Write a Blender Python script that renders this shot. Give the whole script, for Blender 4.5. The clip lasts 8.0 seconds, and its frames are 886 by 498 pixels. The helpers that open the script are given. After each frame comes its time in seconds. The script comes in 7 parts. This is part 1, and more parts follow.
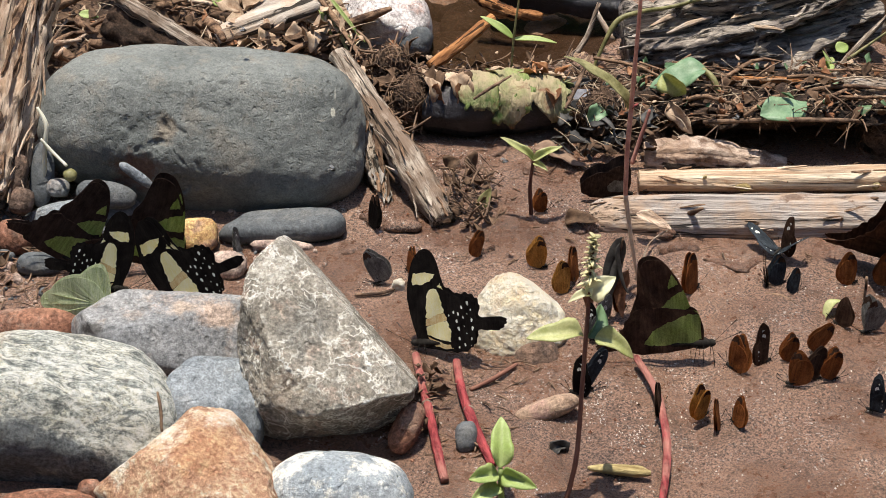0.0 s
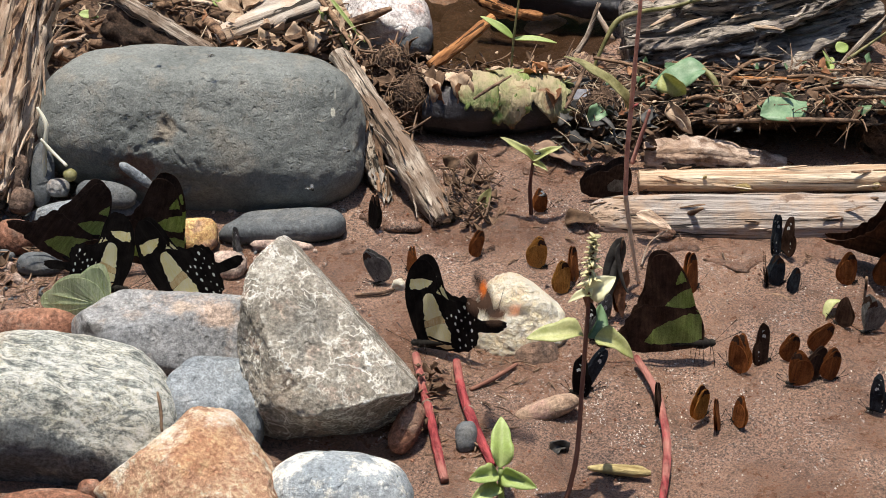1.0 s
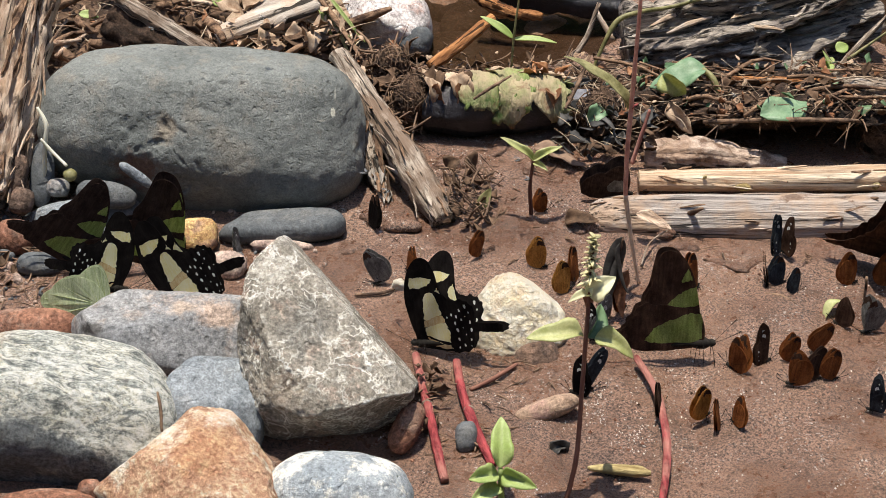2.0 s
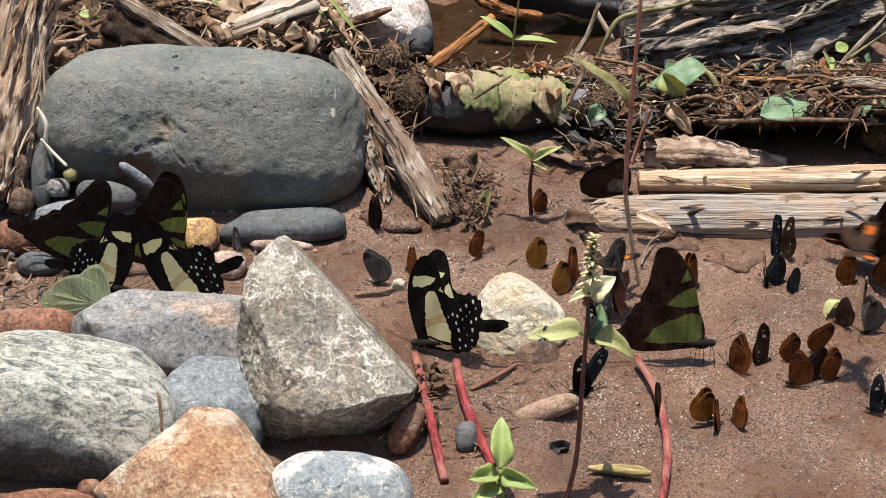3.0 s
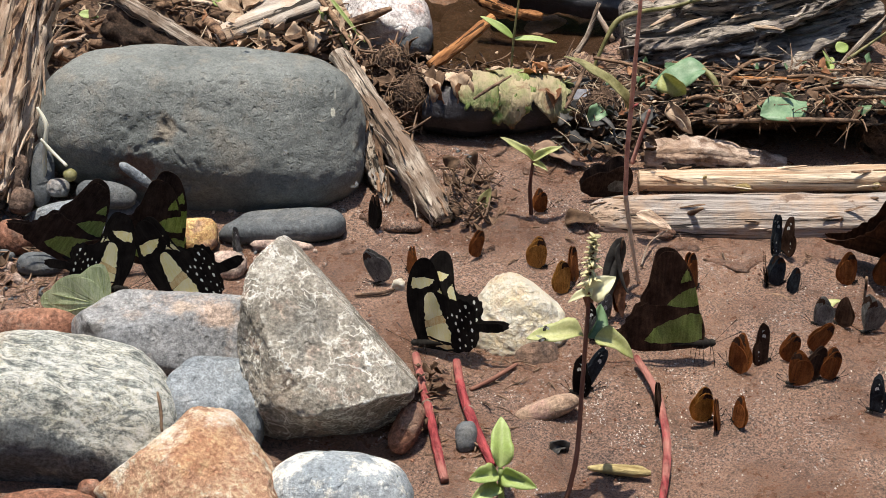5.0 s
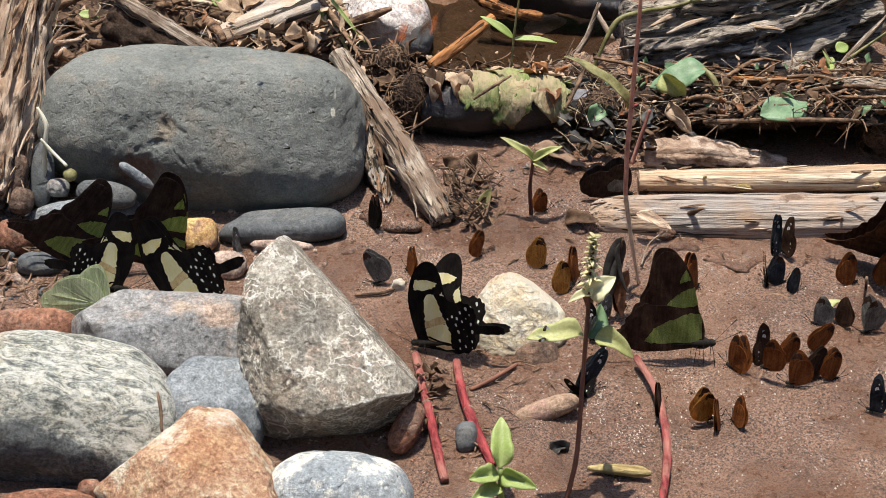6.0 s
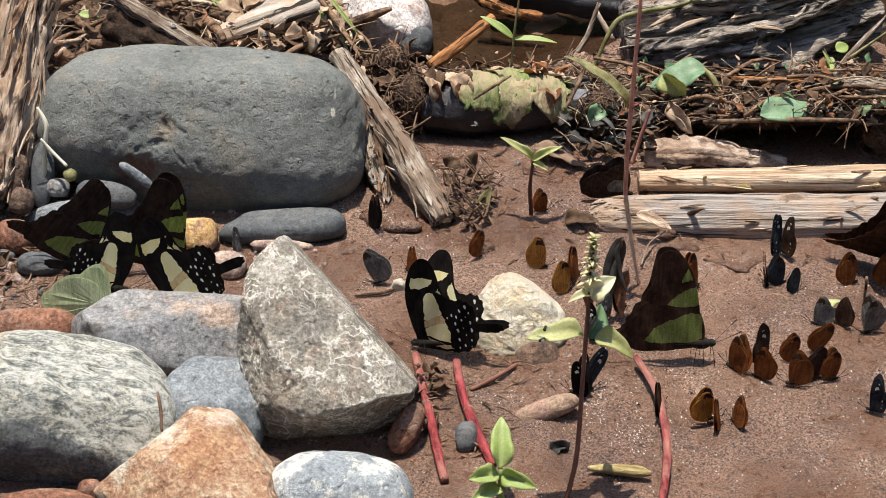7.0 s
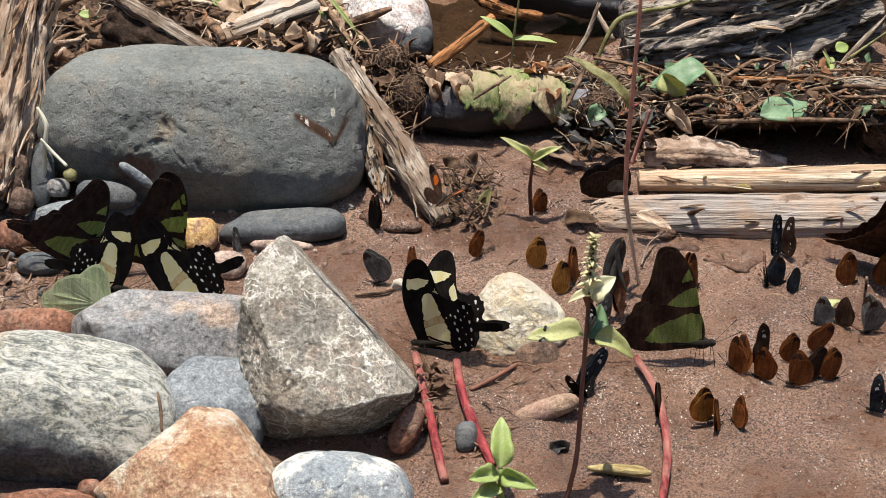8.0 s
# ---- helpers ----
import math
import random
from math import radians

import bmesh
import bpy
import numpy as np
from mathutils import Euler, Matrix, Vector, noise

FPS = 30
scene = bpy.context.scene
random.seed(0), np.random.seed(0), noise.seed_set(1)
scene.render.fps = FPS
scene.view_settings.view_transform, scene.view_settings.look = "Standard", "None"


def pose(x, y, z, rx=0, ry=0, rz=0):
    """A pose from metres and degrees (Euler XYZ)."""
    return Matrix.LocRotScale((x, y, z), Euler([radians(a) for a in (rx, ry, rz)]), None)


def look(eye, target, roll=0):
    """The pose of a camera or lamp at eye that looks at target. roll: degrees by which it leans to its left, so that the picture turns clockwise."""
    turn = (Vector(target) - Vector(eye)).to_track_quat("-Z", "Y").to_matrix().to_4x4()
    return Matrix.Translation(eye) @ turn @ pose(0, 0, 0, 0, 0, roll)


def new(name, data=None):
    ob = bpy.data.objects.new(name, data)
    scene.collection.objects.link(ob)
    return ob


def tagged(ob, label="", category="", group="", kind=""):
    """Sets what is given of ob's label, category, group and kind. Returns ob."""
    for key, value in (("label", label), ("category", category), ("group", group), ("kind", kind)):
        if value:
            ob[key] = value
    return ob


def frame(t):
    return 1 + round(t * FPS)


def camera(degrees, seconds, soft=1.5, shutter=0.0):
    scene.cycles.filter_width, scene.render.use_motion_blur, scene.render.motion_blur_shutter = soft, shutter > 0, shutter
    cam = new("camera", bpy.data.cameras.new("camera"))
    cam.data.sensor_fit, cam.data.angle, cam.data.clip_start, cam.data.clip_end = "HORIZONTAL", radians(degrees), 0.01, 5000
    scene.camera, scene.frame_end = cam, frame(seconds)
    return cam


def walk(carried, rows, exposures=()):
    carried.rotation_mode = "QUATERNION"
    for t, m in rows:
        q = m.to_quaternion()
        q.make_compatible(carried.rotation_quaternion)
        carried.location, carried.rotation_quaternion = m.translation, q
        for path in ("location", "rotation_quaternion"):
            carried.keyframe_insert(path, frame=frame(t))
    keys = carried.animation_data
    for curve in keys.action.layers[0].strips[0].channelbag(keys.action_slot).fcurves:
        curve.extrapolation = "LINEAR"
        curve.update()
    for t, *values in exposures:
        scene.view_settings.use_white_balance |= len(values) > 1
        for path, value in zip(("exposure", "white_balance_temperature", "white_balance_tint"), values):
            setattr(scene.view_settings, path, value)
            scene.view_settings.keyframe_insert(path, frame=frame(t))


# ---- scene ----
from mathutils import kdtree

cam = camera(26, 8.0, soft=0.8, shutter=0.3)
EYE = (0, -0.7967, 0.5174)
walk(cam, [(0.0, look(EYE, (0, 0, 0))), (8.0, look(EYE, (0, 0, 0)))], exposures=[(0.0, 0.6), (8.0, 0.6)])

# ---- light: a high sun slightly behind the bank, clear sky ----
SUN_ELEV, SUN_AZ = 83.0, 35.0      # azimuth from +y towards -x
world = bpy.data.worlds.new("sky")
scene.world = world
world.use_nodes = True
wn = world.node_tree
sky = wn.nodes.new("ShaderNodeTexSky")
sky.sky_type = "NISHITA"
sky.sun_disc = False
sky.sun_elevation = radians(SUN_ELEV)
sky.sun_rotation = radians(-SUN_AZ)
wn.links.new(sky.outputs[0], wn.nodes["Background"].inputs[0])
wn.nodes["Background"].inputs[1].default_value = 0.138
sun = new("sun", bpy.data.lights.new("sun", "SUN"))
sun.data.energy = 4.85
sun.data.angle = radians(0.53)
sun.data.color = (1.0, 0.932, 0.808)
e, a = radians(SUN_ELEV), radians(SUN_AZ)
sun.matrix_world = look((-math.sin(a) * math.cos(e), math.cos(a) * math.cos(e), math.sin(e)), (0, 0, 0))


# ---- materials ----
def shader(name, rough=0.7, spec=0.3):
    m = bpy.data.materials.new(name)
    m.use_nodes = True
    b = m.node_tree.nodes["Principled BSDF"]
    b.inputs["Roughness"].default_value = rough
    b.inputs["Specular IOR Level"].default_value = spec
    return m, m.node_tree, b


def put(nt, kind, **values):
    n = nt.nodes.new(kind)
    for k, v in values.items():
        n.inputs[k.replace("_", " ")].default_value = v
    return n


def coords(nt, stretch=(1, 1, 1), turn=(0, 0, 0), shared=False):
    tc = nt.nodes.new("ShaderNodeTexCoord")
    mp = nt.nodes.new("ShaderNodeMapping")
    mp.inputs["Scale"].default_value = stretch
    mp.inputs["Rotation"].default_value = [radians(v) for v in turn]
    if shared:
        nt.links.new(tc.outputs["Object"], mp.inputs[0])
        return mp.outputs[0]
    info = nt.nodes.new("ShaderNodeObjectInfo")
    add = nt.nodes.new("ShaderNodeVectorMath")
    nt.links.new(tc.outputs["Object"], add.inputs[0])
    nt.links.new(info.outputs["Random"], add.inputs[1])
    nt.links.new(add.outputs[0], mp.inputs[0])
    return mp.outputs[0]


def noise_tex(nt, vec, scale, detail=4, rough=0.6, distort=0.0):
    n = put(nt, "ShaderNodeTexNoise", Scale=scale, Detail=detail, Roughness=rough, Distortion=distort)
    nt.links.new(vec, n.inputs["Vector"])
    return n.outputs["Fac"]


def ramp(nt, fac, stops):
    r = nt.nodes.new("ShaderNodeValToRGB")
    cr = r.color_ramp
    while len(cr.elements) < len(stops):
        cr.elements.new(0.5)
    for el, (p, c) in zip(cr.elements, stops):
        el.position = p
        el.color = (*c, 1) if len(c) == 3 else c
    nt.links.new(fac, r.inputs[0])
    return r.outputs[0]


def grey(v):
    return (v, v, v)


def mix(nt, fac, a, b, mode="MIX"):
    n = nt.nodes.new("ShaderNodeMix")
    n.data_type = "RGBA"
    n.blend_type = mode
    for sock, val in ((n.inputs[0], fac), (n.inputs[6], a), (n.inputs[7], b)):
        if isinstance(val, (int, float)):
            sock.default_value = val
        elif isinstance(val, tuple):
            sock.default_value = (*val, 1)
        else:
            nt.links.new(val, sock)
    return n.outputs[2]


def bump(nt, bsdf, height, strength, dist, prev=None):
    b = put(nt, "ShaderNodeBump", Strength=strength, Distance=dist)
    nt.links.new(height, b.inputs["Height"])
    if prev:
        nt.links.new(prev, b.inputs["Normal"])
    nt.links.new(b.outputs[0], bsdf.inputs["Normal"])
    return b.outputs[0]


def blot(nt, at, reach, most):
    """A stain or a painted patch of shade, of uneven outline, about one place of its own thing, half as wide as reach
    along each axis.
    """
    tc = nt.nodes.new("ShaderNodeTexCoord")
    mp = nt.nodes.new("ShaderNodeMapping")
    mp.vector_type = "TEXTURE"
    mp.inputs["Location"].default_value = at
    mp.inputs["Scale"].default_value = reach
    nt.links.new(tc.outputs["Object"], mp.inputs[0])
    far = nt.nodes.new("ShaderNodeVectorMath")
    far.operation = "LENGTH"
    nt.links.new(mp.outputs[0], far.inputs[0])
    add = nt.nodes.new("ShaderNodeMath")
    add.operation = "MULTIPLY_ADD"
    nt.links.new(noise_tex(nt, tc.outputs["Object"], 130, 6, 0.75), add.inputs[0])
    add.inputs[1].default_value = 2.4
    nt.links.new(far.outputs["Value"], add.inputs[2])
    half = nt.nodes.new("ShaderNodeMath")
    half.operation = "MULTIPLY"
    half.inputs[1].default_value = 0.25
    nt.links.new(add.outputs[0], half.inputs[0])
    return ramp(nt, half.outputs[0], [(0.46, grey(most)), (0.58, grey(0))])


def rock_mat(name, dark, light, tint, grain=900, rough=0.75, spec=0.25, veins=None, vein_scale=30, relief=0.4, patch=24, vein_w=0.035, pits=0.5, speck=0.6, tint_amount=0.8, pit_scale=210, dents=0.0, edge=None, marks=()):
    """Stone: two tones in patches, a third tint in stains, salt-and-pepper grain, veins and pits."""
    m, nt, b = shader(name, rough, spec)
    v = coords(nt)
    big = noise_tex(nt, v, patch, 8, 0.72, 0.5)
    col = ramp(nt, big, [(0.40, dark), (0.60, light)])
    st = ramp(nt, noise_tex(nt, v, patch * 2.1, 7, 0.75), [(0.52, grey(0)), (0.62, grey(tint_amount))])
    col = mix(nt, st, col, tint)
    if veins:
        warp = mix(nt, 0.03, v, put_col(nt, v, vein_scale))
        for k, (sc, wd, lo) in enumerate(((vein_scale, vein_w, 0.38), (vein_scale * 2.3, vein_w * 1.7, 0.46))):
            vo = nt.nodes.new("ShaderNodeTexVoronoi")
            vo.feature = "DISTANCE_TO_EDGE"
            vo.inputs["Scale"].default_value = sc
            nt.links.new(warp, vo.inputs["Vector"])
            gate = ramp(nt, noise_tex(nt, v, patch * (1.3 + k), 3), [(lo, grey(0)), (lo + 0.12, grey(1))])
            line = ramp(nt, vo.outputs["Distance"], [(0.0, grey(0.95)), (wd, grey(0))])
            col = mix(nt, mix(nt, 1.0, line, gate, "MULTIPLY"), col, veins)
    if edge:
        # convex edges painted paler, for lit rims as well as pale crust
        geo = nt.nodes.new("ShaderNodeNewGeometry")
        pale_rim = ramp(nt, geo.outputs["Pointiness"], [(0.515, grey(0)), (0.56, grey(0.85))])
        col = mix(nt, mix(nt, 1.0, pale_rim, ramp(nt, noise_tex(nt, v, 160, 5, 0.7), [(0.38, grey(0)), (0.58, grey(1))]), "MULTIPLY"), col, edge)
    for at, reach, colour, most in marks:
        col = mix(nt, blot(nt, at, reach, most), col, colour)
    g = noise_tex(nt, v, grain, 4, 0.8)
    g2 = noise_tex(nt, v, grain * 0.3, 5, 0.75)
    col = mix(nt, speck, col, ramp(nt, g2, [(0.36, grey(0.2)), (0.5, grey(0.5)), (0.64, grey(0.8))]), "OVERLAY")
    col = mix(nt, speck, col, ramp(nt, g, [(0.38, grey(0.15)), (0.5, grey(0.5)), (0.62, grey(0.88))]), "OVERLAY")
    nt.links.new(col, b.inputs["Base Color"])
    h1 = bump(nt, b, noise_tex(nt, v, 150, 8, 0.75), relief, 0.006)
    pit = ramp(nt, noise_tex(nt, v, pit_scale, 1, 0.35), [(0.26, grey(0)), (0.36, grey(1))])
    h2 = bump(nt, b, pit, pits, 0.0022, h1)
    if dents:
        h2 = bump(nt, b, noise_tex(nt, v, 48, 5, 0.6), dents, 0.012, h2)
    bump(nt, b, g, 0.45, 0.0014, h2)
    return m


def along(nt, direction, soft_noise, scale):
    """How far a point lies along a direction of its own thing, in millimetres, made uneven by noise."""
    tc = nt.nodes.new("ShaderNodeTexCoord")
    dot = nt.nodes.new("ShaderNodeVectorMath")
    dot.operation = "DOT_PRODUCT"
    nt.links.new(tc.outputs["Object"], dot.inputs[0])
    dot.inputs[1].default_value = [c * 1000 for c in direction]
    add = nt.nodes.new("ShaderNodeMath")
    add.operation = "MULTIPLY_ADD"
    nt.links.new(noise_tex(nt, tc.outputs["Object"], scale, 7, 0.7, 0.6), add.inputs[0])
    add.inputs[1].default_value = soft_noise
    nt.links.new(dot.outputs["Value"], add.inputs[2])
    sub = nt.nodes.new("ShaderNodeMath")
    sub.operation = "MULTIPLY_ADD"
    sub.inputs[1].default_value = 0.01
    sub.inputs[2].default_value = 0.5 - 0.005 * soft_noise
    nt.links.new(add.outputs[0], sub.inputs[0])
    return sub.outputs[0]


def banded_mat():
    """A blue-grey stone crossed by a broad pale green-white mineral band with fine slanting streaks and an ochre stain;
    the dark below the band is partly painted shade.
    """
    m, nt, b = shader("banded_rock", 0.72, 0.3)
    v = coords(nt)
    dark = ramp(nt, noise_tex(nt, v, 60, 8, 0.75, 0.4), [(0.36, (0.11, 0.125, 0.132)), (0.53, (0.19, 0.205, 0.21)), (0.68, (0.36, 0.37, 0.35))])
    streak = noise_tex(nt, coords(nt, (0.5, 1, 1.2), (0, 32, 0)), 170, 9, 0.78, 1.4)
    pale = ramp(nt, streak, [(0.38, (0.17, 0.185, 0.178)), (0.46, (0.42, 0.43, 0.39)), (0.53, (0.68, 0.67, 0.60)), (0.60, (0.88, 0.86, 0.79))])
    pale = mix(nt, 0.7, pale, ramp(nt, noise_tex(nt, v, 70, 8, 0.78, 0.5), [(0.36, grey(0.16)), (0.5, grey(0.5)), (0.62, grey(0.72))]), "OVERLAY")
    # mineral band above; the darker tone below also holds the underside's shade
    band = ramp(nt, along(nt, (0.22, -0.12, 1.0), 26, 50), [(0.475, grey(0)), (0.505, grey(1))])
    col = mix(nt, band, dark, pale)
    ochre = ramp(nt, along(nt, (-0.9, 0.0, 0.15), 26, 40), [(0.80, grey(0)), (0.90, grey(0.75))])
    col = mix(nt, mix(nt, 1.0, ochre, band, "MULTIPLY"), col, (0.56, 0.42, 0.29))
    g = noise_tex(nt, v, 620, 4, 0.8)
    col = mix(nt, 0.6, col, ramp(nt, g, [(0.38, grey(0.12)), (0.5, grey(0.5)), (0.62, grey(0.9))]), "OVERLAY")
    nt.links.new(col, b.inputs["Base Color"])
    h = bump(nt, b, noise_tex(nt, v, 120, 8, 0.76), 0.95, 0.007)
    h = bump(nt, b, streak, 0.6, 0.005, h)
    bump(nt, b, g, 0.4, 0.0014, h)
    return m


def put_col(nt, vec, scale):
    n = put(nt, "ShaderNodeTexNoise", Scale=scale, Detail=4, Roughness=0.6)
    nt.links.new(vec, n.inputs["Vector"])
    return n.outputs["Color"]


def wood_mat(name, dark, light, stretch=(0.07, 1, 1), scale=160, rough=0.8, relief=0.7, stain=None, crack=True, bias=0.0, spots=None):
    """Weathered wood with grain along local x."""
    m, nt, b = shader(name, rough, 0.2)
    v = coords(nt, stretch)
    vv = coords(nt)
    g = noise_tex(nt, v, scale, 6, 0.7, 0.3)
    col = ramp(nt, g, [(0.38 + bias, dark), (0.49 + bias, tuple(0.5 * (p + q) for p, q in zip(dark, light))), (0.60 + bias, light)])
    if stain:
        col = mix(nt, ramp(nt, noise_tex(nt, vv, 28, 5, 0.7), [(0.44, grey(0)), (0.60, grey(0.85))]), col, stain)
    if spots:
        col = mix(nt, ramp(nt, noise_tex(nt, coords(nt, (0.6, 1, 1)), 95, 6, 0.7, 0.6), [(0.57, grey(0)), (0.66, grey(0.85))]), col, spots)
    if crack:
        ck = ramp(nt, noise_tex(nt, coords(nt, (0.03, 1, 1)), scale * 1.3, 3, 0.5), [(0.36, grey(0.12)), (0.41, grey(1))])
        col = mix(nt, 1.0, col, ck, "MULTIPLY")
    nt.links.new(col, b.inputs["Base Color"])
    h = bump(nt, b, g, relief, 0.005)
    bump(nt, b, noise_tex(nt, vv, 700, 4, 0.7), 0.4, 0.0008, h)
    return m


def leaf_mat(name, a, c, rough=0.45, spec=0.4, scale=60, trans=0.35):
    """Leaf blade: two greens in blotches, thin enough to let light through."""
    m, nt, b = shader(name, rough, spec)
    v = coords(nt)
    col = ramp(nt, noise_tex(nt, v, scale, 5, 0.65), [(0.35, a), (0.65, c)])
    fine = noise_tex(nt, v, 900, 3, 0.6)
    col = mix(nt, 0.3, col, ramp(nt, fine, [(0.3, grey(0.3)), (0.7, grey(0.7))]), "OVERLAY")
    nt.links.new(col, b.inputs["Base Color"])
    bump(nt, b, fine, 0.25, 0.0006)
    tr = nt.nodes.new("ShaderNodeBsdfTranslucent")
    nt.links.new(col, tr.inputs[0])
    ms = nt.nodes.new("ShaderNodeMixShader")
    ms.inputs[0].default_value = trans
    nt.links.new(b.outputs[0], ms.inputs[1])
    nt.links.new(tr.outputs[0], ms.inputs[2])
    nt.links.new(ms.outputs[0], nt.nodes["Material Output"].inputs[0])
    return m


def wing_mat(name, a, c, rough=0.7, spec=0.1, scale=180, trans=0.15, vein=0.0):
    """Wing scales: fine powdery grain and, across the cells, thin darker veins that run along local z."""
    m, nt, b = shader(name, rough, spec)
    v = coords(nt)
    col = ramp(nt, noise_tex(nt, v, scale, 4, 0.6), [(0.35, a), (0.65, c)])
    fine = noise_tex(nt, v, 2200, 3, 0.7)
    col = mix(nt, 0.5, col, ramp(nt, fine, [(0.38, grey(0.25)), (0.62, grey(0.75))]), "OVERLAY")
    streak = noise_tex(nt, coords(nt, (1, 1, 0.10)), 800, 3, 0.6)
    col = mix(nt, 0.38, col, ramp(nt, streak, [(0.40, grey(0.22)), (0.52, grey(0.5)), (0.64, grey(0.75))]), "OVERLAY")
    nt.links.new(col, b.inputs["Base Color"])
    bump(nt, b, streak, 0.5, 0.0006, bump(nt, b, fine, 0.25, 0.0003))
    tr = nt.nodes.new("ShaderNodeBsdfTranslucent")
    nt.links.new(col, tr.inputs[0])
    ms = nt.nodes.new("ShaderNodeMixShader")
    ms.inputs[0].default_value = trans
    nt.links.new(b.outputs[0], ms.inputs[1])
    nt.links.new(tr.outputs[0], ms.inputs[2])
    nt.links.new(ms.outputs[0], nt.nodes["Material Output"].inputs[0])
    return m


def sand_mat():
    m, nt, b = shader("wet_sand", 0.6, 0.6)
    v = coords(nt, shared=True)
    big = noise_tex(nt, v, 11, 7, 0.68)
    col = ramp(nt, big, [(0.38, (0.150, 0.075, 0.046)), (0.50, (0.226, 0.118, 0.074)), (0.62, (0.306, 0.172, 0.113))])
    g = noise_tex(nt, v, 850, 4, 0.85)
    # gritty patches of loose grains lie between smooth damp ones
    dry = ramp(nt, noise_tex(nt, v, 17, 6, 0.72), [(0.45, grey(0.2)), (0.56, grey(1.0))])
    col = mix(nt, dry, col, mix(nt, 0.16, col, (0.44, 0.33, 0.27)))
    grit = ramp(nt, g, [(0.41, grey(0.0)), (0.5, grey(0.46)), (0.56, grey(0.9)), (0.60, grey(1.0))])
    col = mix(nt, dry, mix(nt, 0.25, col, grit, "OVERLAY"), mix(nt, 0.8, col, grit, "OVERLAY"))
    # glints of the wet sand, painted as white specks in patches
    white = ramp(nt, noise_tex(nt, v, 620, 2, 0.6), [(0.61, grey(0)), (0.66, grey(0.75))])
    heap = ramp(nt, noise_tex(nt, v, 24, 5, 0.7), [(0.50, grey(0.0)), (0.60, grey(1.0))])
    col = mix(nt, mix(nt, 1.0, white, heap, "MULTIPLY"), col, (0.68, 0.61, 0.56))
    nt.links.new(col, b.inputs["Base Color"])
    wet = ramp(nt, noise_tex(nt, v, 17, 6, 0.72), [(0.42, grey(0.22)), (0.56, grey(0.6))])
    nt.links.new(wet, b.inputs["Roughness"])
    h = bump(nt, b, noise_tex(nt, v, 90, 9, 0.8), 0.8, 0.010)
    bump(nt, b, g, 0.65, 0.002, h)
    return m


MAT_SAND = sand_mat()
MAT_BOULDER = rock_mat("grey_boulder", (0.121, 0.130, 0.125), (0.187, 0.196, 0.186), (0.225, 0.206, 0.174), grain=1000, relief=0.34, patch=20, speck=0.30, pits=0.5, tint_amount=0.6, pit_scale=430, dents=0.2,
                       marks=[((-0.0135, -0.04, -0.001), (0.0060, 0.03, 0.0085), (0.25, 0.205, 0.155), 0.65), ((-0.030, -0.04, -0.022), (0.012, 0.03, 0.010), (0.15, 0.085, 0.058), 0.85), ((0.0695, -0.04, 0.0075), (0.0011, 0.03, 0.0024), (0.52, 0.50, 0.42), 0.8), ((0.0705, -0.04, 0.016), (0.0004, 0.03, 0.0035), (0.42, 0.41, 0.36), 0.6), ((0.064, -0.04, 0.003), (0.0018, 0.03, 0.0005), (0.42, 0.40, 0.35), 0.6)])
# the last mark paints the left facet's shade into the colour
MAT_VEINED = rock_mat("veined_rock", (0.22, 0.196, 0.16), (0.45, 0.405, 0.34), (0.56, 0.42, 0.335), veins=(0.90, 0.87, 0.79), vein_scale=62, vein_w=0.045, grain=650, relief=0.9, speck=0.5, patch=30, tint_amount=0.7, dents=0.5, pits=0.5, edge=(0.85, 0.82, 0.75),
                      marks=[((-0.008, -0.03, 0.012), (0.013, 0.3, 0.012), (0.20, 0.19, 0.17), 0.6), ((-0.023, -0.03, 0.0365), (0.009, 0.3, 0.0055), (0.66, 0.61, 0.53), 0.65), ((-0.017, -0.03, -0.014), (0.011, 0.3, 0.008), (0.55, 0.47, 0.38), 0.65), ((-0.036, -0.03, 0.012), (0.005, 0.3, 0.014), (0.10, 0.095, 0.088), 0.7)])
MAT_STRIPED = banded_mat()
MAT_SLATE = rock_mat("blue_slate", (0.155, 0.175, 0.195), (0.23, 0.25, 0.268), (0.36, 0.35, 0.335), grain=900, relief=0.45, speck=0.5, tint_amount=0.4)
MAT_FLATGREY = rock_mat("flat_grey_rock", (0.185, 0.188, 0.195), (0.275, 0.27, 0.266), (0.37, 0.28, 0.22), grain=700, relief=0.45, speck=0.5, tint_amount=0.5,
                        marks=[((0.0275, -0.02, 0.0075), (0.010, 0.3, 0.007), (0.46, 0.33, 0.25), 0.7), ((0.012, -0.02, 0.011), (0.006, 0.3, 0.003), (0.40, 0.31, 0.24), 0.6), ((-0.0286, -0.02, 0.0015), (0.0065, 0.3, 0.0030), (0.055, 0.05, 0.046), 0.85)])
MAT_TAN = rock_mat("tan_rock", (0.47, 0.245, 0.145), (0.66, 0.42, 0.27), (0.88, 0.75, 0.57), grain=600, relief=0.7, patch=24, speck=0.5, tint_amount=0.95, dents=0.4, pits=0.3, edge=(0.92, 0.85, 0.73),
                   marks=[((0.004, -0.02, 0.014), (0.014, 0.3, 0.010), (0.60, 0.31, 0.16), 0.6), ((-0.015, -0.02, 0.0215), (0.011, 0.3, 0.0055), (0.90, 0.80, 0.65), 0.85), ((-0.030, -0.02, 0.009), (0.0045, 0.3, 0.009), (0.90, 0.80, 0.65), 0.85), ((0.010, -0.02, 0.027), (0.006, 0.3, 0.003), (0.88, 0.74, 0.60), 0.7)])
